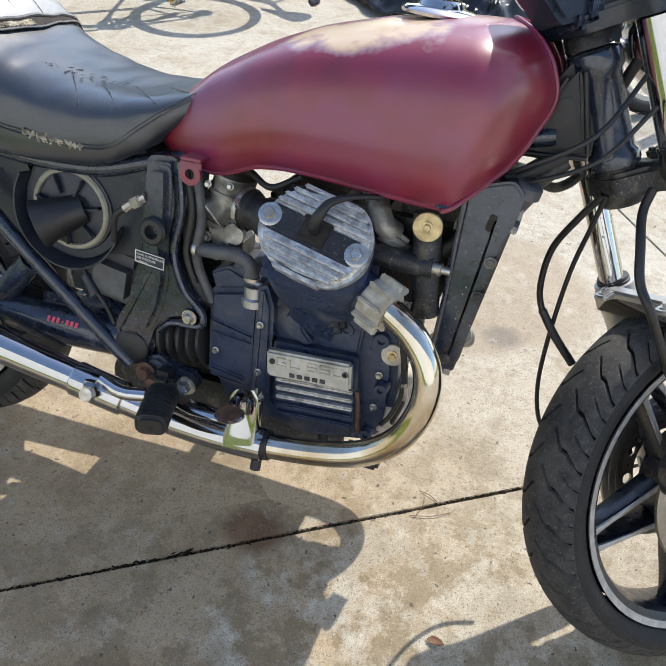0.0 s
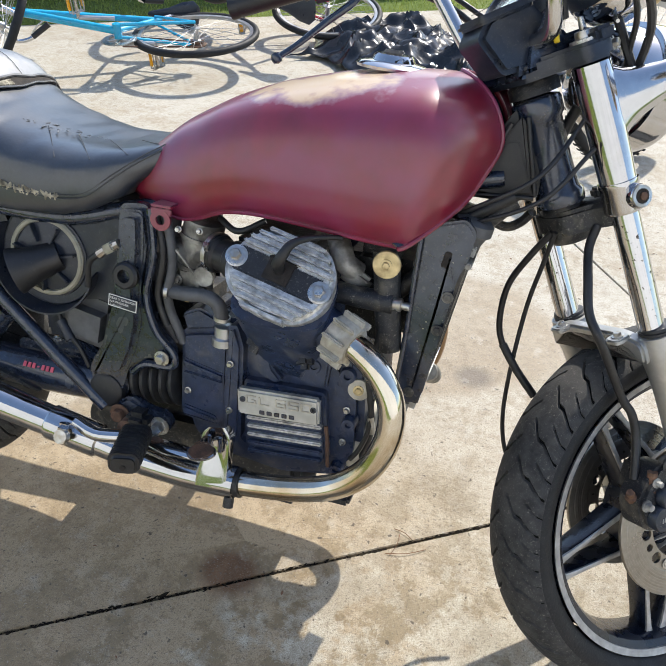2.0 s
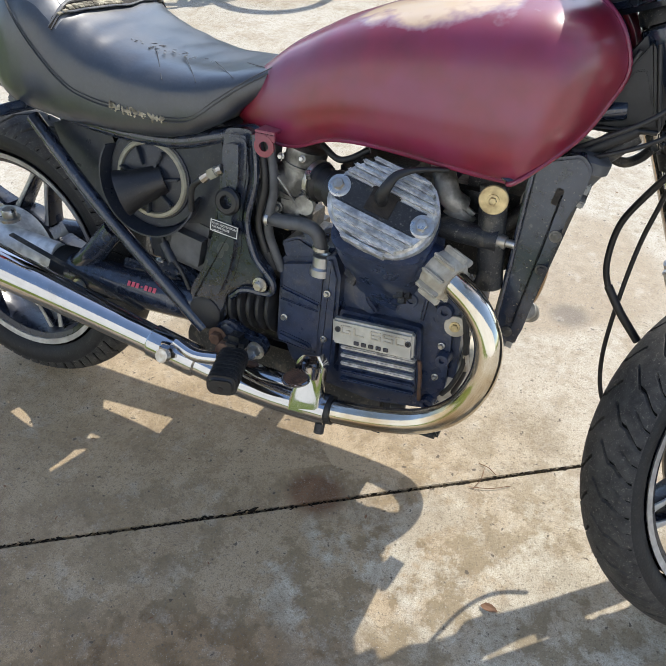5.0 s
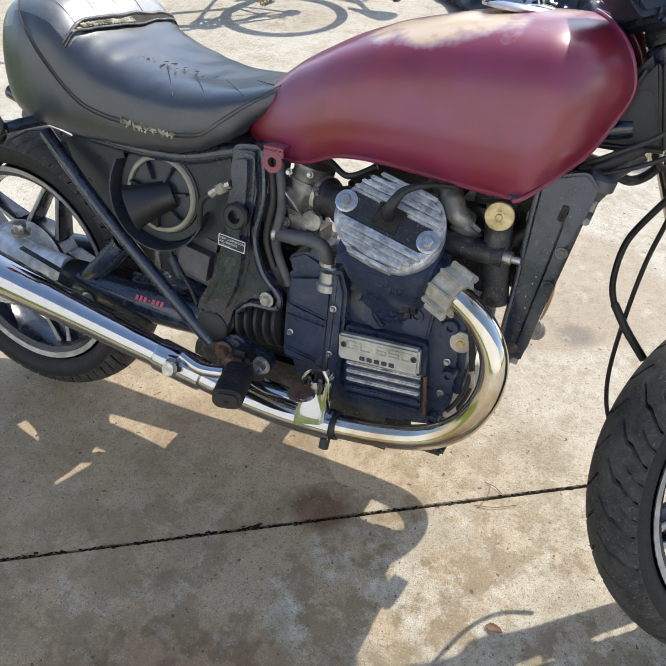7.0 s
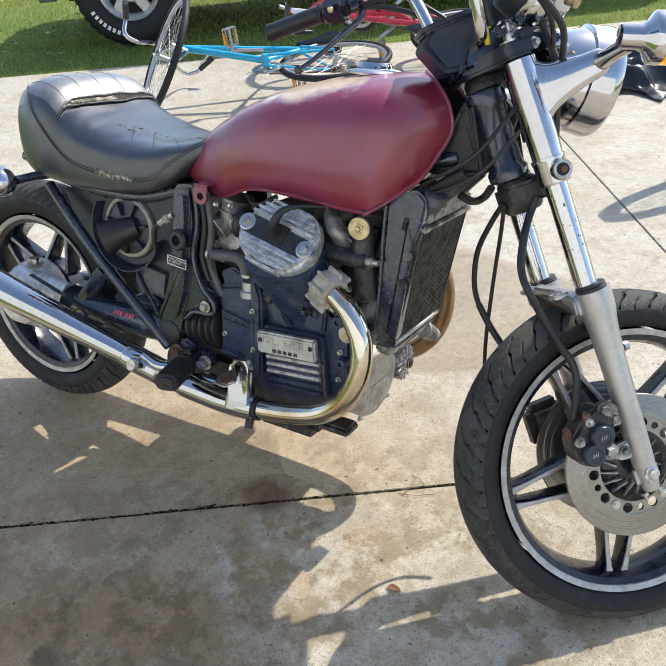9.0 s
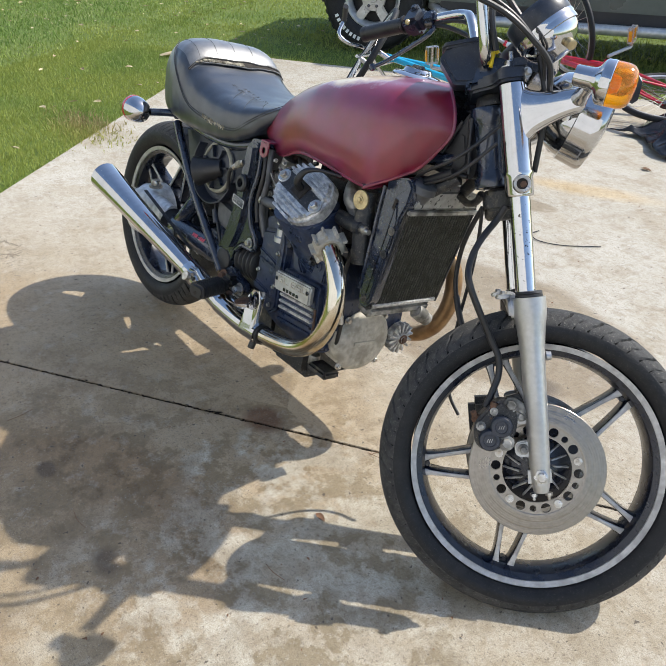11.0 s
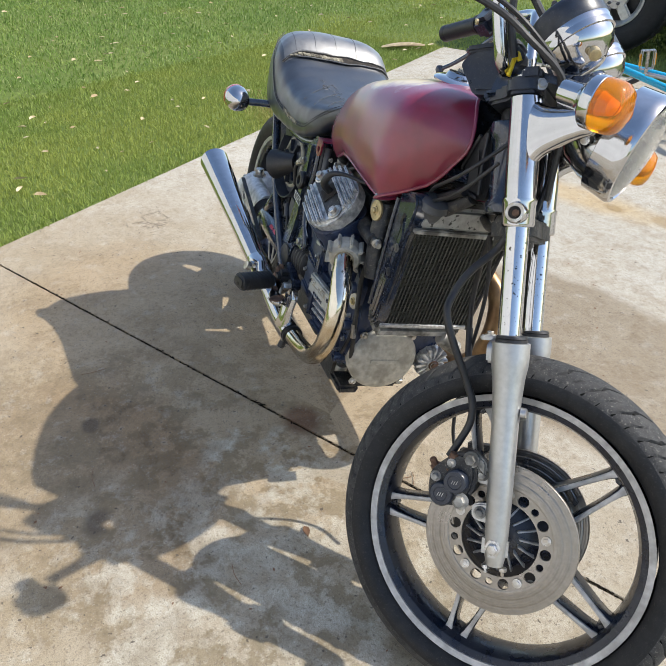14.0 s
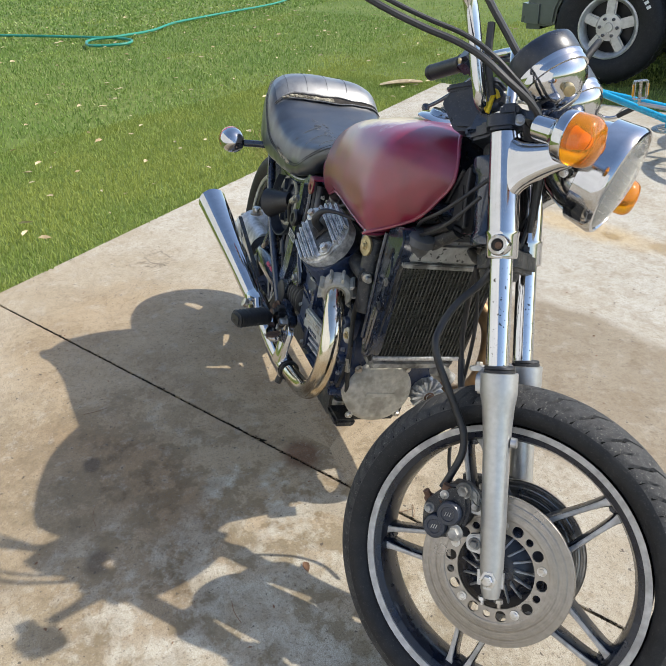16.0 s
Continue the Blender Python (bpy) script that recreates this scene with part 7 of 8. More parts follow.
run("cable", [(0.30, -0.06, 0.73), (0.36, -0.085, 0.77), (0.43, -0.08, 0.82), (0.475, -0.03, 0.90)], 0.0034, RUBBER)
run("cable", [(0.28, -0.06, 0.72), (0.36, -0.08, 0.745), (0.44, -0.085, 0.79), (0.49, -0.06, 0.86)], 0.0032, RUBBER)
run("loom", [(0.34, 0.05, 0.76), (0.42, 0.04, 0.80), (0.46, 0.03, 0.90)], 0.008, RUBBER)


# grass and what lies on the lawn
def is_lawn(x, y):
    u, v = x * CA + y * SA, -x * SA + y * CA
    return (u < -1.66 - 0.157 * v) or (v > 4.36 - 0.043 * (u + 1.9))


def grass_material(name, a, c, d):
    m = bpy.data.materials.new(name)
    m.use_nodes = True
    t, n = m.node_tree, m.node_tree.nodes
    b = n["Principled BSDF"]
    geo = n.new("ShaderNodeNewGeometry")
    ramp = n.new("ShaderNodeValToRGB")
    ramp.color_ramp.elements[0].color, ramp.color_ramp.elements[1].color = (*a, 1), (*c, 1)
    e = ramp.color_ramp.elements.new(0.86)
    e.color = (*c, 1)
    ramp.color_ramp.elements[2].color = (*d, 1)
    t.links.new(geo.outputs["Random Per Island"], ramp.inputs[0])
    wide = n.new("ShaderNodeTexNoise")
    wide.inputs["Scale"].default_value, wide.inputs["Detail"].default_value = 0.9, 4
    t.links.new(geo.outputs["Position"], wide.inputs["Vector"])
    r2 = n.new("ShaderNodeMapRange")
    r2.inputs["From Min"].default_value, r2.inputs["From Max"].default_value, r2.inputs["To Max"].default_value = 0.42, 0.66, 0.75
    # the strip along the drive is yellower than the lawn behind it
    strip = n.new("ShaderNodeVectorMath")
    strip.operation = "DOT_PRODUCT"
    strip.inputs[1].default_value = (CA - 0.157 * SA, SA + 0.157 * CA, 0)
    t.links.new(geo.outputs["Position"], strip.inputs[0])
    near = n.new("ShaderNodeMapRange")
    near.inputs["From Min"].default_value, near.inputs["From Max"].default_value, near.inputs["To Min"].default_value, near.inputs["To Max"].default_value = -3.6, -2.9, -0.1, 0.12
    t.links.new(strip.outputs["Value"], near.inputs["Value"])
    both = n.new("ShaderNodeMath")
    both.operation = "ADD"
    t.links.new(wide.outputs["Fac"], both.inputs[0])
    t.links.new(near.outputs[0], both.inputs[1])
    t.links.new(both.outputs[0], r2.inputs["Value"])
    mix = n.new("ShaderNodeMixRGB")
    mix.inputs[2].default_value = (0.33, 0.36, 0.08, 1)
    t.links.new(r2.outputs[0], mix.inputs[0])
    t.links.new(ramp.outputs[0], mix.inputs[1])
    t.links.new(mix.outputs[0], b.inputs["Base Color"])
    b.inputs["Roughness"].default_value = 0.6
    b.inputs["Specular IOR Level"].default_value = 0.3
    tr = n.new("ShaderNodeBsdfTranslucent")
    t.links.new(mix.outputs[0], tr.inputs["Color"])
    add = n.new("ShaderNodeMixShader")
    add.inputs[0].default_value = 0.35
    t.links.new(b.outputs[0], add.inputs[1])
    t.links.new(tr.outputs[0], add.inputs[2])
    t.links.new(add.outputs[0], n["Material Output"].inputs["Surface"])
    return m


def blades(name, spots, height, width, mat, label, seed):
    rng = np.random.default_rng(seed)
    k = len(spots)
    ang = rng.uniform(0, 2 * np.pi, k)
    h = height * rng.uniform(0.45, 1.25, k)
    lean = rng.uniform(0.1, 0.95, k)
    la = rng.uniform(0, 2 * np.pi, k)
    w = width * rng.uniform(0.6, 1.3, k)
    base = np.c_[spots, np.full(k, -0.016)]
    side = np.c_[np.cos(ang), np.sin(ang), np.zeros(k)] * w[:, None] / 2
    tip = base + np.c_[np.cos(la) * lean * h, np.sin(la) * lean * h, h * np.sqrt(1.05 - lean ** 2)]
    mid = base * 0.5 + tip * 0.5 + np.c_[np.zeros((k, 2)), h * 0.16]
    v = np.stack([base - side, base + side, mid + side * 0.8, mid - side * 0.8, tip], 1).reshape(-1, 3)
    i = np.arange(k) * 5
    faces = np.concatenate([np.c_[i, i + 1, i + 2, i + 3]], 0).tolist() + np.c_[i + 3, i + 2, i + 4].tolist()
    me = bpy.data.meshes.new(name)
    me.from_pydata(v.tolist(), [], faces)
    me.materials.append(mat)
    ob = new(name, me)
    return tagged(ob, label, "grass", kind="stuff")


def lawn_spots(count, rect, seed):
    rng = np.random.default_rng(seed)
    u = rng.uniform(rect[0], rect[1], count)
    v = rng.uniform(rect[2], rect[3], count)
    x, y = u * CA - v * SA, u * SA + v * CA
    keep = ((u < -1.665 - 0.157 * v + 0.02 * np.sin(v * 9)) | (v > 4.37 - 0.043 * (u + 1.9)))
    return np.c_[x, y][keep]


GRASS = grass_material("grass_blade", (0.125, 0.20, 0.042), (0.225, 0.325, 0.075), (0.40, 0.42, 0.19))
DRYGRASS = grass_material("dry_grass", (0.3, 0.22, 0.12), (0.4, 0.3, 0.17), (0.22, 0.15, 0.08))
near_spots = np.concatenate([lawn_spots(115000, (-3.6, -1.3, -1.2, 4.4), 1), lawn_spots(30000, (-3.7, 3.2, 4.1, 5.7), 2)])
blades("lawn_near", near_spots, 0.030, 0.0042, GRASS, "short mown grass along the concrete edge", 3)
far_spots = np.concatenate([lawn_spots(70000, (-8.0, -3.4, -2.5, 8.0), 4), lawn_spots(34000, (-3.6, 4.5, 5.4, 9.5), 5), lawn_spots(30000, (-8.0, 6.0, 7.8, 15.0), 15)])
blades("lawn_middle", far_spots, 0.032, 0.0085, GRASS, "short mown grass with scattered pale tips", 6)
blades("lawn_far", lawn_spots(85000, (-19.0, -7.5, -6.0, 16.0), 7), 0.04, 0.022, GRASS, "short mown grass further off", 8)
rng0 = np.random.default_rng(12)
blades("dead_grass", np.c_[rng0.normal(-2.86, 0.2, 1500), rng0.normal(0.60, 0.09, 1500)], 0.04, 0.006, DRYGRASS, "patch of dead straw-coloured grass", 9)


def leaf_litter(name, spots, size, mat, label, seed, z=0.006):
    r = random.Random(seed)
    bm = bmesh.new()
    for x, y in spots:
        m = Matrix.Translation((x, y, z + r.uniform(0, 0.02 if z > 0.01 else 0.002))) @ Matrix.Rotation(r.uniform(0, 6.3), 4, "Z") @ Matrix.Rotation(r.uniform(-0.5, 0.5), 4, "X")
        s = size * r.uniform(0.5, 1.3)
        pts = [(-1, 0, 0.1), (-0.4, 0.42, 0.25), (0.3, 0.38, 0.2), (1, 0, 0.05), (0.3, -0.4, 0.22), (-0.4, -0.36, 0.3)]
        v = [bm.verts.new(m @ Vector((a * s, b * s, c * s))) for a, b, c in pts]
        c0 = bm.verts.new(m @ Vector((0, 0, 0)))
        for i in range(6):
            bm.faces.new((v[i], v[(i + 1) % 6], c0))
    return tagged(part(name, bm, mat), label, "leaves", kind="stuff")


LEAF = shade("dry_leaf", (0.5, 0.42, 0.26), 0.8, 0.0, 0.3, 30, 0.3, second=(0.3, 0.2, 0.1), amount=0.7, big=8)
DARKLEAF = shade("brown_leaf", (0.16, 0.08, 0.04), 0.8, 0.0, 0.3, 30, 0.3)
spots = np.concatenate([lawn_spots(620, (-9.0, -1.8, -2.5, 8.0), 21), lawn_spots(60, (-2.5, 4, 4.4, 7.0), 22)])
leaf_litter("fallen_leaves", [tuple(p) for p in spots], 0.027, LEAF, "pale dry leaves scattered in the grass", 23, 0.03)
pile = [(2.2 + random.Random(k).gauss(0, 0.7), 6.3 + random.Random(k + 900).gauss(0, 0.35)) for k in range(220)]
leaf_litter("leaf_drift", pile, 0.05, LEAF, "drift of dry brown leaves in the grass", 32, 0.03)
rs = random.Random(5)
specks = [(rs.uniform(-1.6, 1.2), rs.uniform(-0.9, 2.6)) for k in range(330)]
leaf_litter("slab_litter", specks, 0.0042, DARKLEAF, "dark crumbs and grit scattered on the concrete", 6, 0.0012)
for x, y, s in ((0.383, -0.178, 0.016), (-0.56, 2.72, 0.03)):
    lf = bmesh.new()
    pts = [(-1, 0, 0.1), (-0.5, 0.45, 0.3), (0.1, 0.5, 0.25), (0.6, 0.3, 0.2), (1, 0, 0.05), (0.5, -0.4, 0.3), (-0.2, -0.5, 0.3), (-0.7, -0.3, 0.2)]
    ring = [[(a * s * f, b * s * f, c * s * f + 0.001 + h) for a, b, c in pts] for f, h in ((0.98, 0), (1.0, 0.0008), (0.5, 0.002), (0.1, 0.0015))]
    grid([[Vector(q) for q in r] for r in ring], bm=lf)
    tagged(part("fallen_leaf", lf, DARKLEAF, m=Matrix.Translation((x, y, 0))), "curled reddish brown leaf on the concrete", "leaf", group="leaves on the concrete")


# small things on the slab
def lying(name, points, r, mat, label, category):
    return tagged(part(name, tube(points, r, 8, 8), mat), label, category)


lying("bent_wire", [(-0.375, 1.585, 0.004), (-0.37, 1.53, 0.005), (-0.31, 1.50, 0.004), (-0.22, 1.545, 0.004), (-0.12, 1.665, 0.004)], 0.0022, RUBBER, "bent piece of thin black wire on concrete", "wire")
rt = random.Random(9)
for k, (x, y) in enumerate(((0.29, 0.085), (0.315, 0.075), (0.06, -0.62), (0.30, 0.115), (-0.4, -0.6), (0.45, -0.35))):
    a = rt.uniform(0, 3.1)
    L = rt.uniform(0.02, 0.045)
    d = Vector((math.cos(a), math.sin(a), 0)) * L
    tagged(lying("twig", [Vector((x, y, 0.0022)) - d, Vector((x, y, 0.004)) + Vector((d.y, -d.x, 0)) * 0.15, Vector((x, y, 0.0022)) + d], 0.0007, DARKLEAF, "thin dry brown twig on the concrete", "twig"), group="twigs on the concrete")
MARK = shade("scratched_concrete", (0.24, 0.2, 0.15), 0.9)
marks = bmesh.new()
for k in range(26):
    a = rt.uniform(0, 3.1)
    c = Vector((-1.47 + rt.gauss(0, 0.07), -0.33 + rt.gauss(0, 0.05), 0.0012))
    d = Vector((math.cos(a), math.sin(a), 0)) * rt.uniform(0.01, 0.03)
    tube([c - d, c + d], 0.002, 5, 1, marks, 0.3)
tagged(part("scratch_marks", marks, MARK), "scratched marks in the concrete surface", "marks", kind="stuff")
TEALHOSE = shade("garden_hose", (0.02, 0.22, 0.15), 0.45, 0.0, 0.15, 40)
lying("garden_hose", [(-10.2, -2.6, 0.03), (-9.3, -1.2, 0.03), (-8.5, -0.15, 0.03), (-8.15, 0.12, 0.03), (-7.85, 0.02, 0.03), (-7.9, -0.35, 0.03), (-8.3, -0.35, 0.04), (-8.4, 0.0, 0.05), (-8.9, 0.45, 0.03), (-9.6, 0.85, 0.03), (-10.4, 1.7, 0.03), (-11.3, 2.7, 0.03), (-12.5, 3.4, 0.03)],
      0.016, TEALHOSE, "thin green garden hose looped on the lawn", "hose")
BARK = shade("bark_board", (0.42, 0.33, 0.2), 0.85, 0.0, 0.3, 25, 0.5, second=(0.25, 0.18, 0.1), amount=0.6, big=9)
tagged(part("bark_slab", grid([[Vector((x, 0.05 * math.cos(a) * (1 - (x / 0.2) ** 4 * 0.6), 0.022 + 0.03 * (1 - (x / 0.2) ** 2) * (0.5 + 0.5 * math.sin(a)) + 0.012 * x * 5)) for a in (2 * math.pi * j / 14 for j in range(14))] for x in np.linspace(-0.18, 0.18, 12)]),
            BARK, m=Matrix.Translation((-4.42, 2.06, -0.01)) @ Matrix.Rotation(radians(65), 4, "Z")), "curved tan piece of bark on the grass", "bark")


# bicycles
def spoked_wheel(parent, centre, normal, R, tyre_r, name="wheel", knobs=False):
    m = axis_matrix(centre, normal)
    w = part(name, lathe([(R - tyre_r * 2 + math.cos(a) * tyre_r + tyre_r, math.sin(a) * tyre_r) for a in (2 * math.pi * j / 10 for j in range(10))], 56, m, closed=True), TYRE, parent, "black bicycle tyre")
    part("rim", lathe([(R - tyre_r * 2 - 0.014, -0.008), (R - tyre_r * 1.6, -0.011), (R - tyre_r * 1.6, 0.011), (R - tyre_r * 2 - 0.014, 0.008)], 56, m, closed=True), ALU, w)
    part("hub", lathe([(0, -0.05), (0.006, -0.05), (0.006, -0.035), (0.024, -0.032), (0.014, -0.026), (0.014, 0.026), (0.024, 0.032), (0.006, 0.035), (0.006, 0.05), (0, 0.05)], 16, m), ALU, w)
    for k in range(32):
        a, b = 2 * math.pi * k / 32, 2 * math.pi * (k + (2.2 if k % 4 < 2 else -2.2)) / 32
        s = 0.03 if k % 2 else -0.03
        part("spoke", tube([m @ Vector((0.022 * math.cos(b), 0.022 * math.sin(b), s)), m @ Vector(((R - tyre_r * 2 - 0.012) * math.cos(a), (R - tyre_r * 2 - 0.012) * math.sin(a), 0))], 0.0013, 4, 1), STEEL, w)
    for k in range(60 if knobs else 0):
        a = 2 * math.pi * k / 60
        part("knob", box((0.003, 0.012, tyre_r * 1.5), m @ Matrix.Rotation(a, 4, "Z") @ Matrix.Translation((R + 0.001, 0, 0)), 0), TYRE, w)
    return w


def bicycle(label, paint, rear_c, rear_n, front_c, front_n, bb, head, head_axis, seat_top, bar_ends, crank_axis, arm, accent=None):
    """A diamond-frame bicycle from its hard points, wherever it lies."""
    V = Vector
    rear_c, front_c, bb, head, seat_top, head_axis, crank_axis = map(V, (rear_c, front_c, bb, head, seat_top, head_axis, crank_axis))
    head_axis.normalize(), crank_axis.normalize()
    ob = thing("bicycle", None, label=label, category="bicycle", group="bicycles lying on the concrete")
    h0, h1 = head - head_axis * 0.06, head + head_axis * 0.06
    top = seat_top.lerp(bb, 0.12)
    fr = part("frame", tube([bb, head - head_axis * 0.04], 0.0195, 14, 1), paint, ob)
    for a, b, r, mat in ((top, head + head_axis * 0.035, 0.0165, paint), (bb, seat_top, 0.0145, paint)):
        part("frame_tube", tube([a, b], r, 14, 1), mat, fr)
    part("head_tube", tube([h0, h1], 0.019, 16, 1), paint, fr)
    n = V(rear_n).normalized()
    for s in (-1, 1):
        part("chain_stay", tube([bb + n * 0.03 * s, rear_c + n * 0.06 * s], 0.009, 10, 1), paint, fr)
        part("seat_stay", tube([top + n * 0.02 * s, rear_c + n * 0.06 * s], 0.0075, 10, 1), paint, fr)
    part("bottom_bracket", tube([bb - crank_axis * 0.036, bb + crank_axis * 0.036], 0.021, 18, 1), paint, fr)
    spoked_wheel(ob, rear_c, rear_n, 0.335, 0.018, "rear_wheel")
    spoked_wheel(ob, front_c, front_n, 0.335, 0.018, "front_wheel")
    fn = V(front_n).normalized()
    crown = h0 + (front_c - h0).normalized() * 0.03
    if accent:
        for a, b, r in ((bb, head - head_axis * 0.04, 0.0203), (top, head + head_axis * 0.035, 0.0173)):
            part("painted_band", tube([a.lerp(b, 0.6), b], r, 14, 1), accent, fr, "white painted end of the frame tube")
    steel = paint if accent else CHROME
    fk = part("fork", tube([h0 + head_axis * 0.02, crown], 0.017, 12, 1), steel, ob)
    for s in (-1, 1):
        part("fork_blade", tube([crown + fn * 0.045 * s, crown.lerp(front_c, 0.6) + fn * 0.05 * s, front_c + fn * 0.052 * s], [0.014, 0.012, 0.009], 12, 4), steel, fk)
    part("fork_crown", tube([crown - fn * 0.05, crown + fn * 0.05], 0.016, 12, 1), steel, fk)
    stem = h1 + head_axis * 0.06
    part("stem", tube([h1, stem], 0.012, 12, 1), ALU, ob)
    e0, e1 = V(bar_ends[0]), V(bar_ends[-1])
    line = [V(q) for q in bar_ends] if len(bar_ends) > 2 else [e0, stem.lerp(e0, 0.55) + head_axis * 0.05, stem, stem.lerp(e1, 0.55) + head_axis * 0.05, e1]
    bar = part("handlebar", tube(line, 0.0115, 12, 6), CHROME, ob, "swept chrome handlebar")
    for e, o in ((e0, line[1]), (e1, line[-2])):
        d = (e - o).normalized()
        part("grip", tube([e - d * 0.11, e + d * 0.005], 0.016, 12, 1), RUBBER, bar)
        part("brake_lever", tube([e - d * 0.13, e - d * 0.08 + crank_axis * 0.03, e - d * 0.02 + crank_axis * 0.035], 0.005, 8, 3), STEEL, bar)
    post = (seat_top - bb).normalized()
    part("seat_post", tube([seat_top, seat_top + post * 0.11], 0.0125, 12, 1), CHROME, ob)
    sd = seat_top + post * 0.13
    fwd = (head - seat_top).normalized()
    lat = fwd.cross(post).normalized()
    rows = []
    for t, w in ((-0.13, 0.055), (-0.10, 0.08), (-0.04, 0.07), (0.04, 0.035), (0.11, 0.02), (0.14, 0.012)):
        rows.append([sd + fwd * t + lat * w * math.cos(a) + post * (0.018 * math.sin(a) + 0.012) for a in (2 * math.pi * j / 16 for j in range(16))])
    part("saddle", grid(rows), PLASTIC, ob, "black bicycle saddle")
    # cranks, chainrings, pedals
    arm = V(arm)
    arm = (arm - crank_axis * arm.dot(crank_axis)).normalized()
    cm = Matrix((arm, crank_axis.cross(arm), crank_axis)).transposed().to_4x4()
    cm.translation = bb
    side = crank_axis * 0.055
    ring_r = 0.085
    cr = part("chainring", lathe([(0.055, -0.002), (ring_r, -0.002), (ring_r, 0.002), (0.055, 0.002)], 40, Matrix.Translation(side * -0.8) @ cm, closed=True), STEEL, ob)
    for k in range(36):
        part("tooth", box((0.006, 0.006, 0.003), Matrix.Translation(side * -0.8) @ cm @ Matrix.Rotation(2 * math.pi * k / 36, 4, "Z") @ Matrix.Translation((ring_r + 0.002, 0, 0)), 0), STEEL, cr)
    for k in range(5):
        a = 2 * math.pi * k / 5
        part("spider_arm", tube([bb + side * -0.8, Matrix.Translation(side * -0.8) @ cm @ V((0.06 * math.cos(a), 0.06 * math.sin(a), 0))], 0.007, 8, 1), STEEL, cr)
    part("chain", tube([rear_c - side + n * 0.0 + (bb - rear_c).cross(crank_axis).normalized() * 0.04, bb - side * 0.9 + (bb - rear_c).cross(crank_axis).normalized() * 0.086], 0.0045, 6, 1), RUSTY, ob)
    part("chain", tube([rear_c - side - (bb - rear_c).cross(crank_axis).normalized() * 0.04, bb - side * 0.9 - (bb - rear_c).cross(crank_axis).normalized() * 0.086], 0.0045, 6, 1), RUSTY, ob)
    part("sprocket", lathe([(0.02, -0.012), (0.05, -0.012), (0.05, -0.008), (0.035, 0.0), (0.035, 0.01), (0.02, 0.01)], 24, Matrix.Translation(rear_c + crank_axis * -0.045) @ axis_matrix((0, 0, 0), crank_axis), closed=True), RUSTY, ob)
    for s in (-1, 1):
        p0, p1 = bb + side * s * 1.1, bb + side * s * 1.5 + arm * 0.17 * s
        part("crank_arm", tube([p0, p1], 0.011, 10, 1), ALU, ob)
        pm = cm.copy()
        pm.translation = p1 + crank_axis * s * 0.075
        pm = pm @ Matrix.Rotation(0.6, 4, "Z")
        pd = part("pedal", tube([p1, p1 + crank_axis * s * 0.125], 0.009, 10, 1), STEEL, ob, "steel cage pedal with amber reflectors")
        for e in (-1, 1):
            for h in (-0.015, 0.015):
                part("cage_bar", box((0.004, 0.008, 0.10), pm @ Matrix.Translation((0.033 * e, h, 0)), 0.001), STEEL, pd)
            part("cage_end", box((0.07, 0.034, 0.004), pm @ Matrix.Translation((0, 0, 0.048 * e)), 0.001), STEEL, pd)
            part("pedal_reflector", box((0.008, 0.02, 0.064), pm @ Matrix.Translation((0.039 * e, 0, 0)), 0.002), AMBERPLASTIC, pd)
    return ob


AMBERPLASTIC = shade("amber_plastic", (0.7, 0.32, 0.01), 0.3)
TEAL = shade("teal_paint", (0.012, 0.36, 0.58), 0.25, 0.0, 0.08, 40, 0.02, coat=0.5)
REDPAINT = shade("red_paint", (0.5, 0.012, 0.03), 0.25, 0.0, 0.08, 40, 0.02, coat=0.5)
WHITEPAINT = shade("white_paint", (0.75, 0.75, 0.74), 0.3, 0.0, 0.06, 40, 0.02, coat=0.4)
bicycle("teal bicycle lying on its side on concrete", TEAL, (-1.46, 2.79, 0.19), (0.0, -0.06, 1), (-2.0, 1.96, 0.38), (0.59, 0.64, -0.53), (-1.76, 2.52, 0.24), (-2.29, 2.42, 0.31), (-0.5, 0.7, -0.2),
        (-1.72, 2.89, 0.22), [(-2.22, 1.99, 0.64), (-2.28, 2.03, 0.56), (-2.25, 1.97, 0.49), (-2.22, 2.02, 0.44), (-2.28, 2.21, 0.38), (-2.41, 2.46, 0.2), (-2.51, 2.65, 0.09), (-2.45, 2.71, 0.09), (-2.36, 2.77, 0.16)], (0.0, -0.1, 1), (-0.83, -0.56, 0.1))
bicycle("red and white bicycle lying on the concrete edge", REDPAINT, (-1.0, 3.62, 0.17), (0.1, -0.2, 1), (-1.80, 3.56, 0.47), (0.35, 0.85, 0.25), (-1.4, 3.5, 0.30), (-2.12, 3.42, 0.31), (-0.35, -0.3, 0.2),
        (-1.12, 3.2, 0.3), [(-1.72, 2.74, 0.48), (-1.84, 2.88, 0.36), (-1.94, 3.08, 0.26), (-1.87, 3.19, 0.24)], (0.0, -0.2, 0.98), (0.3, 0.9, 0), WHITEPAINT)



def loose_wheel():
    ob = thing("spare_wheel", None, label="dark knobbly bicycle wheel standing upright on concrete", category="wheel")
    spoked_wheel(ob, (0.70, 2.30, 0.335), (0.72, -0.69, 0.06), 0.335, 0.026, "wheel", True)


loose_wheel()


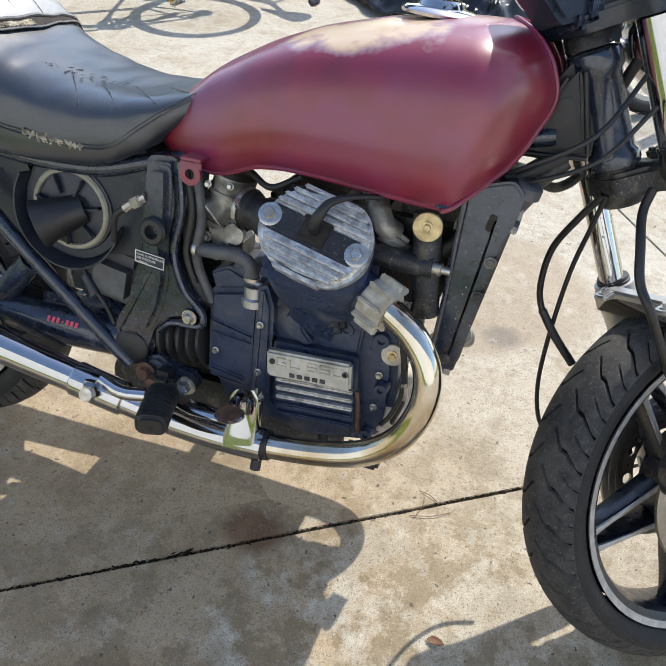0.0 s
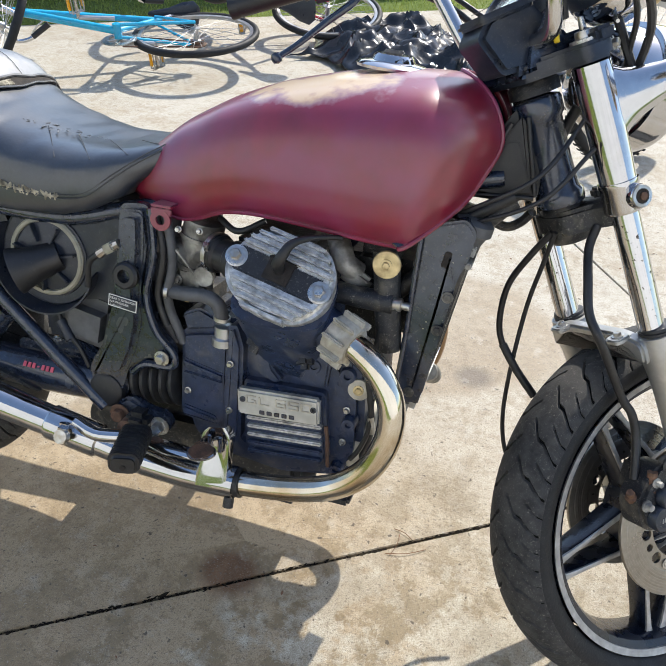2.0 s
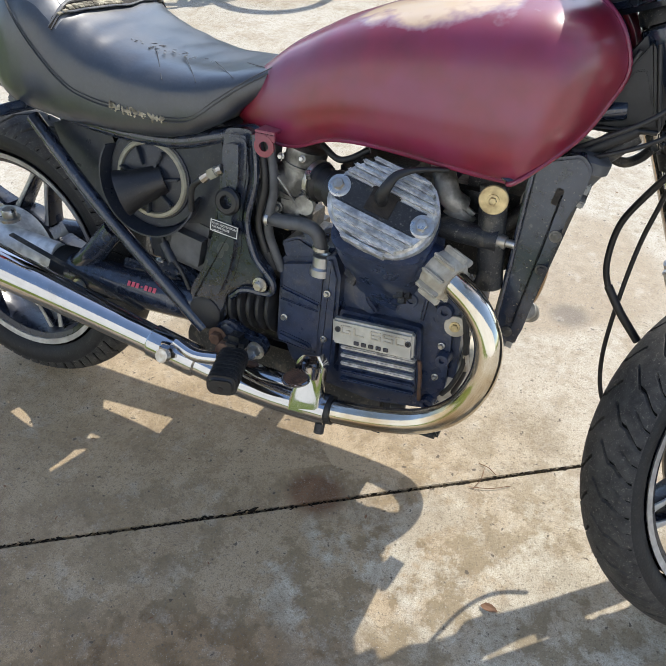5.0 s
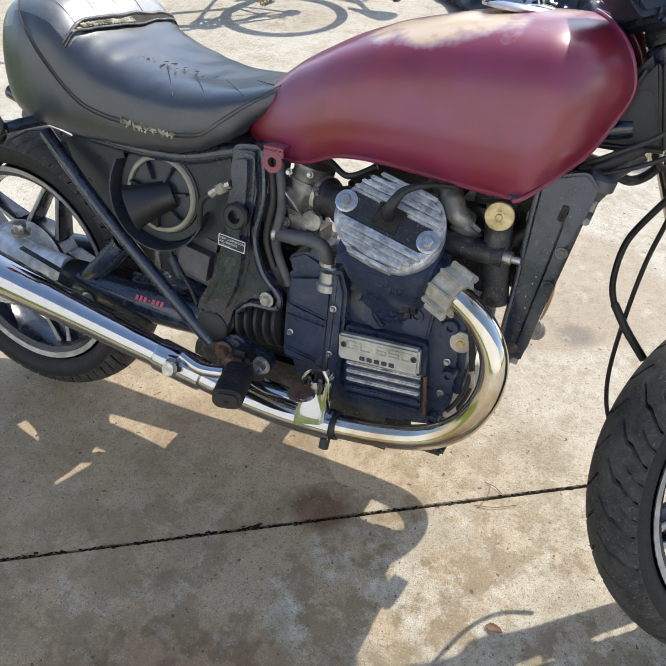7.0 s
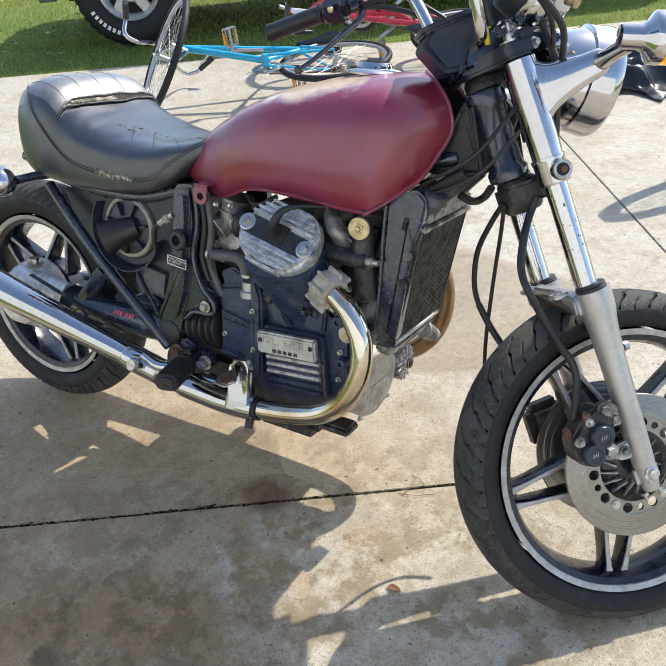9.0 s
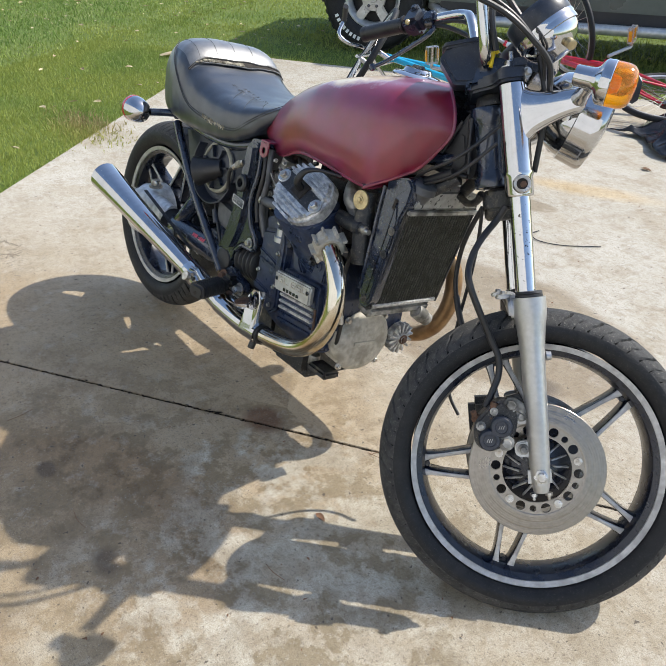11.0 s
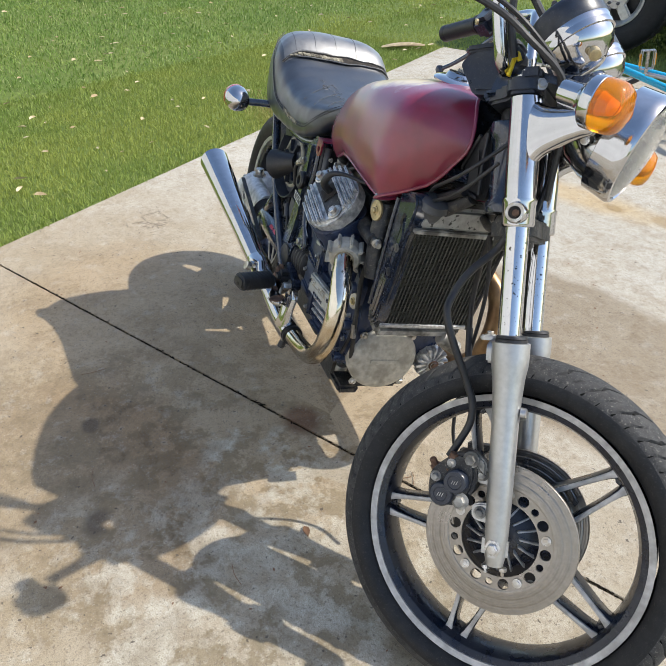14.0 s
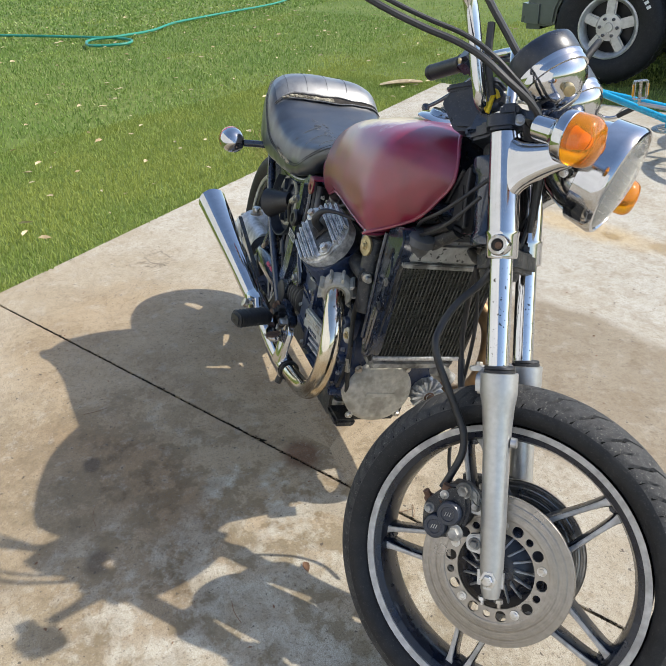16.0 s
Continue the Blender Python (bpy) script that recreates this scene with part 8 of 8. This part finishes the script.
# black tarpaulin
def make_tarp():
    TARP = shade("black_tarp", (0.012, 0.012, 0.013), 0.22, 0.0, 0.2, 30, 0.1, 60, second=(0.05, 0.05, 0.05), amount=0.4, big=6)
    bm = bmesh.new()
    n, mrow = 90, 64
    rows = []
    for j in range(mrow):
        row = []
        for i in range(n):
            u, v = i / (n - 1), j / (mrow - 1)
            x = -0.98 + 1.45 * u + 0.08 * math.sin(v * 9 + u * 4) * (0.3 + abs(u - 0.5)) + 0.22 * (v - 0.5)
            y = 3.02 + 0.95 * v + 0.10 * math.sin(u * 7 + 1) + 0.08 * (1 - v) * math.sin(u * 17)
            edge = min(u, 1 - u, v, 1 - v)
            p = Vector((x * 3.0, y * 3.0, 0))
            a = 1 - abs(noise.noise(p * 0.9 + Vector((3, 1, 0)))) * 2
            b = 1 - abs(noise.noise(p * 2.1 + Vector((0, 5, 2)))) * 2
            h = 0.10 * max(0, a) ** 1.5 + 0.06 * max(0, b) ** 2 + 0.02 * noise.noise(p * 5)
            z = 0.008 + h * min(1.0, edge * 6 + 0.25)
            row.append(Vector((x, y, max(0.004, z))))
        rows.append(row)
    grid(rows, closed=False, caps=False, bm=bm)
    me = finish("tarpaulin", bm, angle=60)
    me.materials.append(TARP)
    ob = part("tarpaulin", me, None)
    mod = ob.modifiers.new("thickness", "SOLIDIFY")
    mod.thickness = 0.002
    tagged(ob, "crumpled shiny black plastic tarpaulin on concrete", "tarpaulin")


make_tarp()


# pickup truck on the lawn
def make_truck():
    BODY = shade("grey_green_paint", (0.075, 0.095, 0.085), 0.3, 0.2, 0.08, 20, 0.02, coat=0.6)
    TRIM = shade("dark_trim", (0.02, 0.02, 0.022), 0.5)
    SILVER = shade("silver_step", (0.5, 0.5, 0.49), 0.35, 0.5)
    WIN = shade("dark_window", (0.01, 0.012, 0.014), 0.08, coat=0.5)
    a, b = Vector((-3.80, 3.62, 0)), Vector((-0.96, 5.62, 0))
    d = (b - a).normalized()
    L = (b - a).length
    m = Matrix.Translation((a.x, a.y, 0.0)) @ Matrix.Rotation(math.atan2(d.y, d.x), 4, "Z")
    tk = thing("pickup_truck", m, label="grey-green pickup truck with silver wheels parked on the lawn", category="truck")
    # side outline, front wheel at x = 0, rear wheel at x = L; near side faces -y
    def arch(cx, r=0.47, n=12):
        return [(cx - r * math.cos(math.pi * k / n), 0.42 + r * math.sin(math.pi * k / n)) for k in range(n + 1)]
    out = [(-0.66, 0.42), (-0.56, 0.40)] + arch(0) + [(0.52, 0.42), (L - 0.52, 0.42)] + arch(L) + [(L + 0.55, 0.42), (L + 1.2, 0.5), (L + 1.2, 1.05), (0.5, 1.08), (-0.4, 1.02), (-0.66, 0.9)]
    part("body", prism(out, 1.85, Matrix.Translation((0, 1.80, 0)) @ SIDE, 0.02), BODY, tk)
    cab = [(0.35, 1.07), (0.95, 1.62), (2.35, 1.66), (2.55, 1.07)]
    part("cab", prism(cab, 1.6, Matrix.Translation((0, 1.68, 0)) @ SIDE, 0.04), BODY, tk)
    part("side_window", prism([(0.62, 1.1), (1.0, 1.55), (2.25, 1.58), (2.38, 1.1)], 0.01, Matrix.Translation((0, 0.085, 0)) @ SIDE, 0), WIN, tk)
    part("bumper", box((0.22, 1.9, 0.25), Matrix.Translation((-0.66, 0.88, 0.50)), 0.05), BODY, tk, "grey-green front bumper")
    part("sill", box((L - 1.1, 0.05, 0.14), Matrix.Translation((L / 2, -0.02, 0.40)), 0.02), TRIM, tk)
    step = tube([(0.48, 0.05, 0.40), (0.62, -0.06, 0.34), (0.9, -0.1, 0.32), (L - 0.9, -0.1, 0.32), (L - 0.62, -0.06, 0.34), (L - 0.48, 0.05, 0.40)], 0.04, 14, 5)
    part("running_board", step, SILVER, tk, "silver tubular running board")
    part("chassis", box((L + 1.4, 1.2, 0.2), Matrix.Translation((L / 2 + 0.1, 0.9, 0.42)), 0.02), TRIM, tk)
    for x in (0, L):
        for y, s in ((0.0, -1), (1.72, 1)):
            wm = Matrix.Translation((x, y, 0.43)) @ Matrix.Scale(1.07, 4) @ (TURN_Y if s < 0 else TURN_Y.inverted())
            ty = lathe([(0.215, -0.10), (0.30, -0.13), (0.365, -0.125), (0.395, -0.10), (0.40, -0.05), (0.40, 0.05), (0.395, 0.10), (0.375, 0.122), (0.345, 0.13), (0.30, 0.132), (0.25, 0.125), (0.215, 0.10)], 64, wm, closed=True)
            w = part("wheel", ty, TYRE, tk, "large black truck tyre with raised white marks")
            part("rim", lathe([(0.21, 0.115), (0.222, 0.112), (0.222, 0.10), (0.20, 0.07), (0.19, 0.0), (0.21, -0.09), (0.2, -0.09), (0.18, 0.0), (0.185, 0.085)], 48, wm, closed=True), SILVER, w)
            part("hub", lathe([(0, 0.095), (0.03, 0.095), (0.035, 0.085), (0.095, 0.08), (0.1, 0.06), (0, 0.05)], 30, wm), SILVER, w)
            for k in range(5):
                q = 2 * math.pi * k / 5 + 0.3
                part("rim_spoke", box((0.12, 0.075, 0.03), wm @ Matrix.Rotation(q, 4, "Z") @ Matrix.Translation((0.14, 0, 0.075)), 0.012), SILVER, w)
            for k in range(6):
                q = 2 * math.pi * k / 6
                part("lug_nut", lathe([(0, 0.1), (0.012, 0.098), (0.012, 0.08), (0, 0.08)], 10, wm @ Matrix.Translation((0.065 * math.cos(q), 0.065 * math.sin(q), 0))), BLACK, w)
            # dark disc for the shade behind the rim spokes
            part("dark_well", lathe([(0.19, 0.03), (0, 0.03)], 30, wm), TRIM, w)
            if s < 0:
                for g0 in (0.5, 3.6):
                    for k in range(8):
                        q = g0 + k * 0.115
                        part("raised_mark", box((0.03, 0.022, 0.003), wm @ Matrix.Rotation(q, 4, "Z") @ Matrix.Translation((0.315, 0, 0.133)), 0.001), WHITE, w)
            for k in range(40):
                q = 2 * math.pi * k / 40
                part("tread_block", box((0.012, 0.035, 0.2), wm @ Matrix.Rotation(q, 4, "Z") @ Matrix.Translation((0.397, 0, 0)), 0.002), TYRE, w)


make_truck()
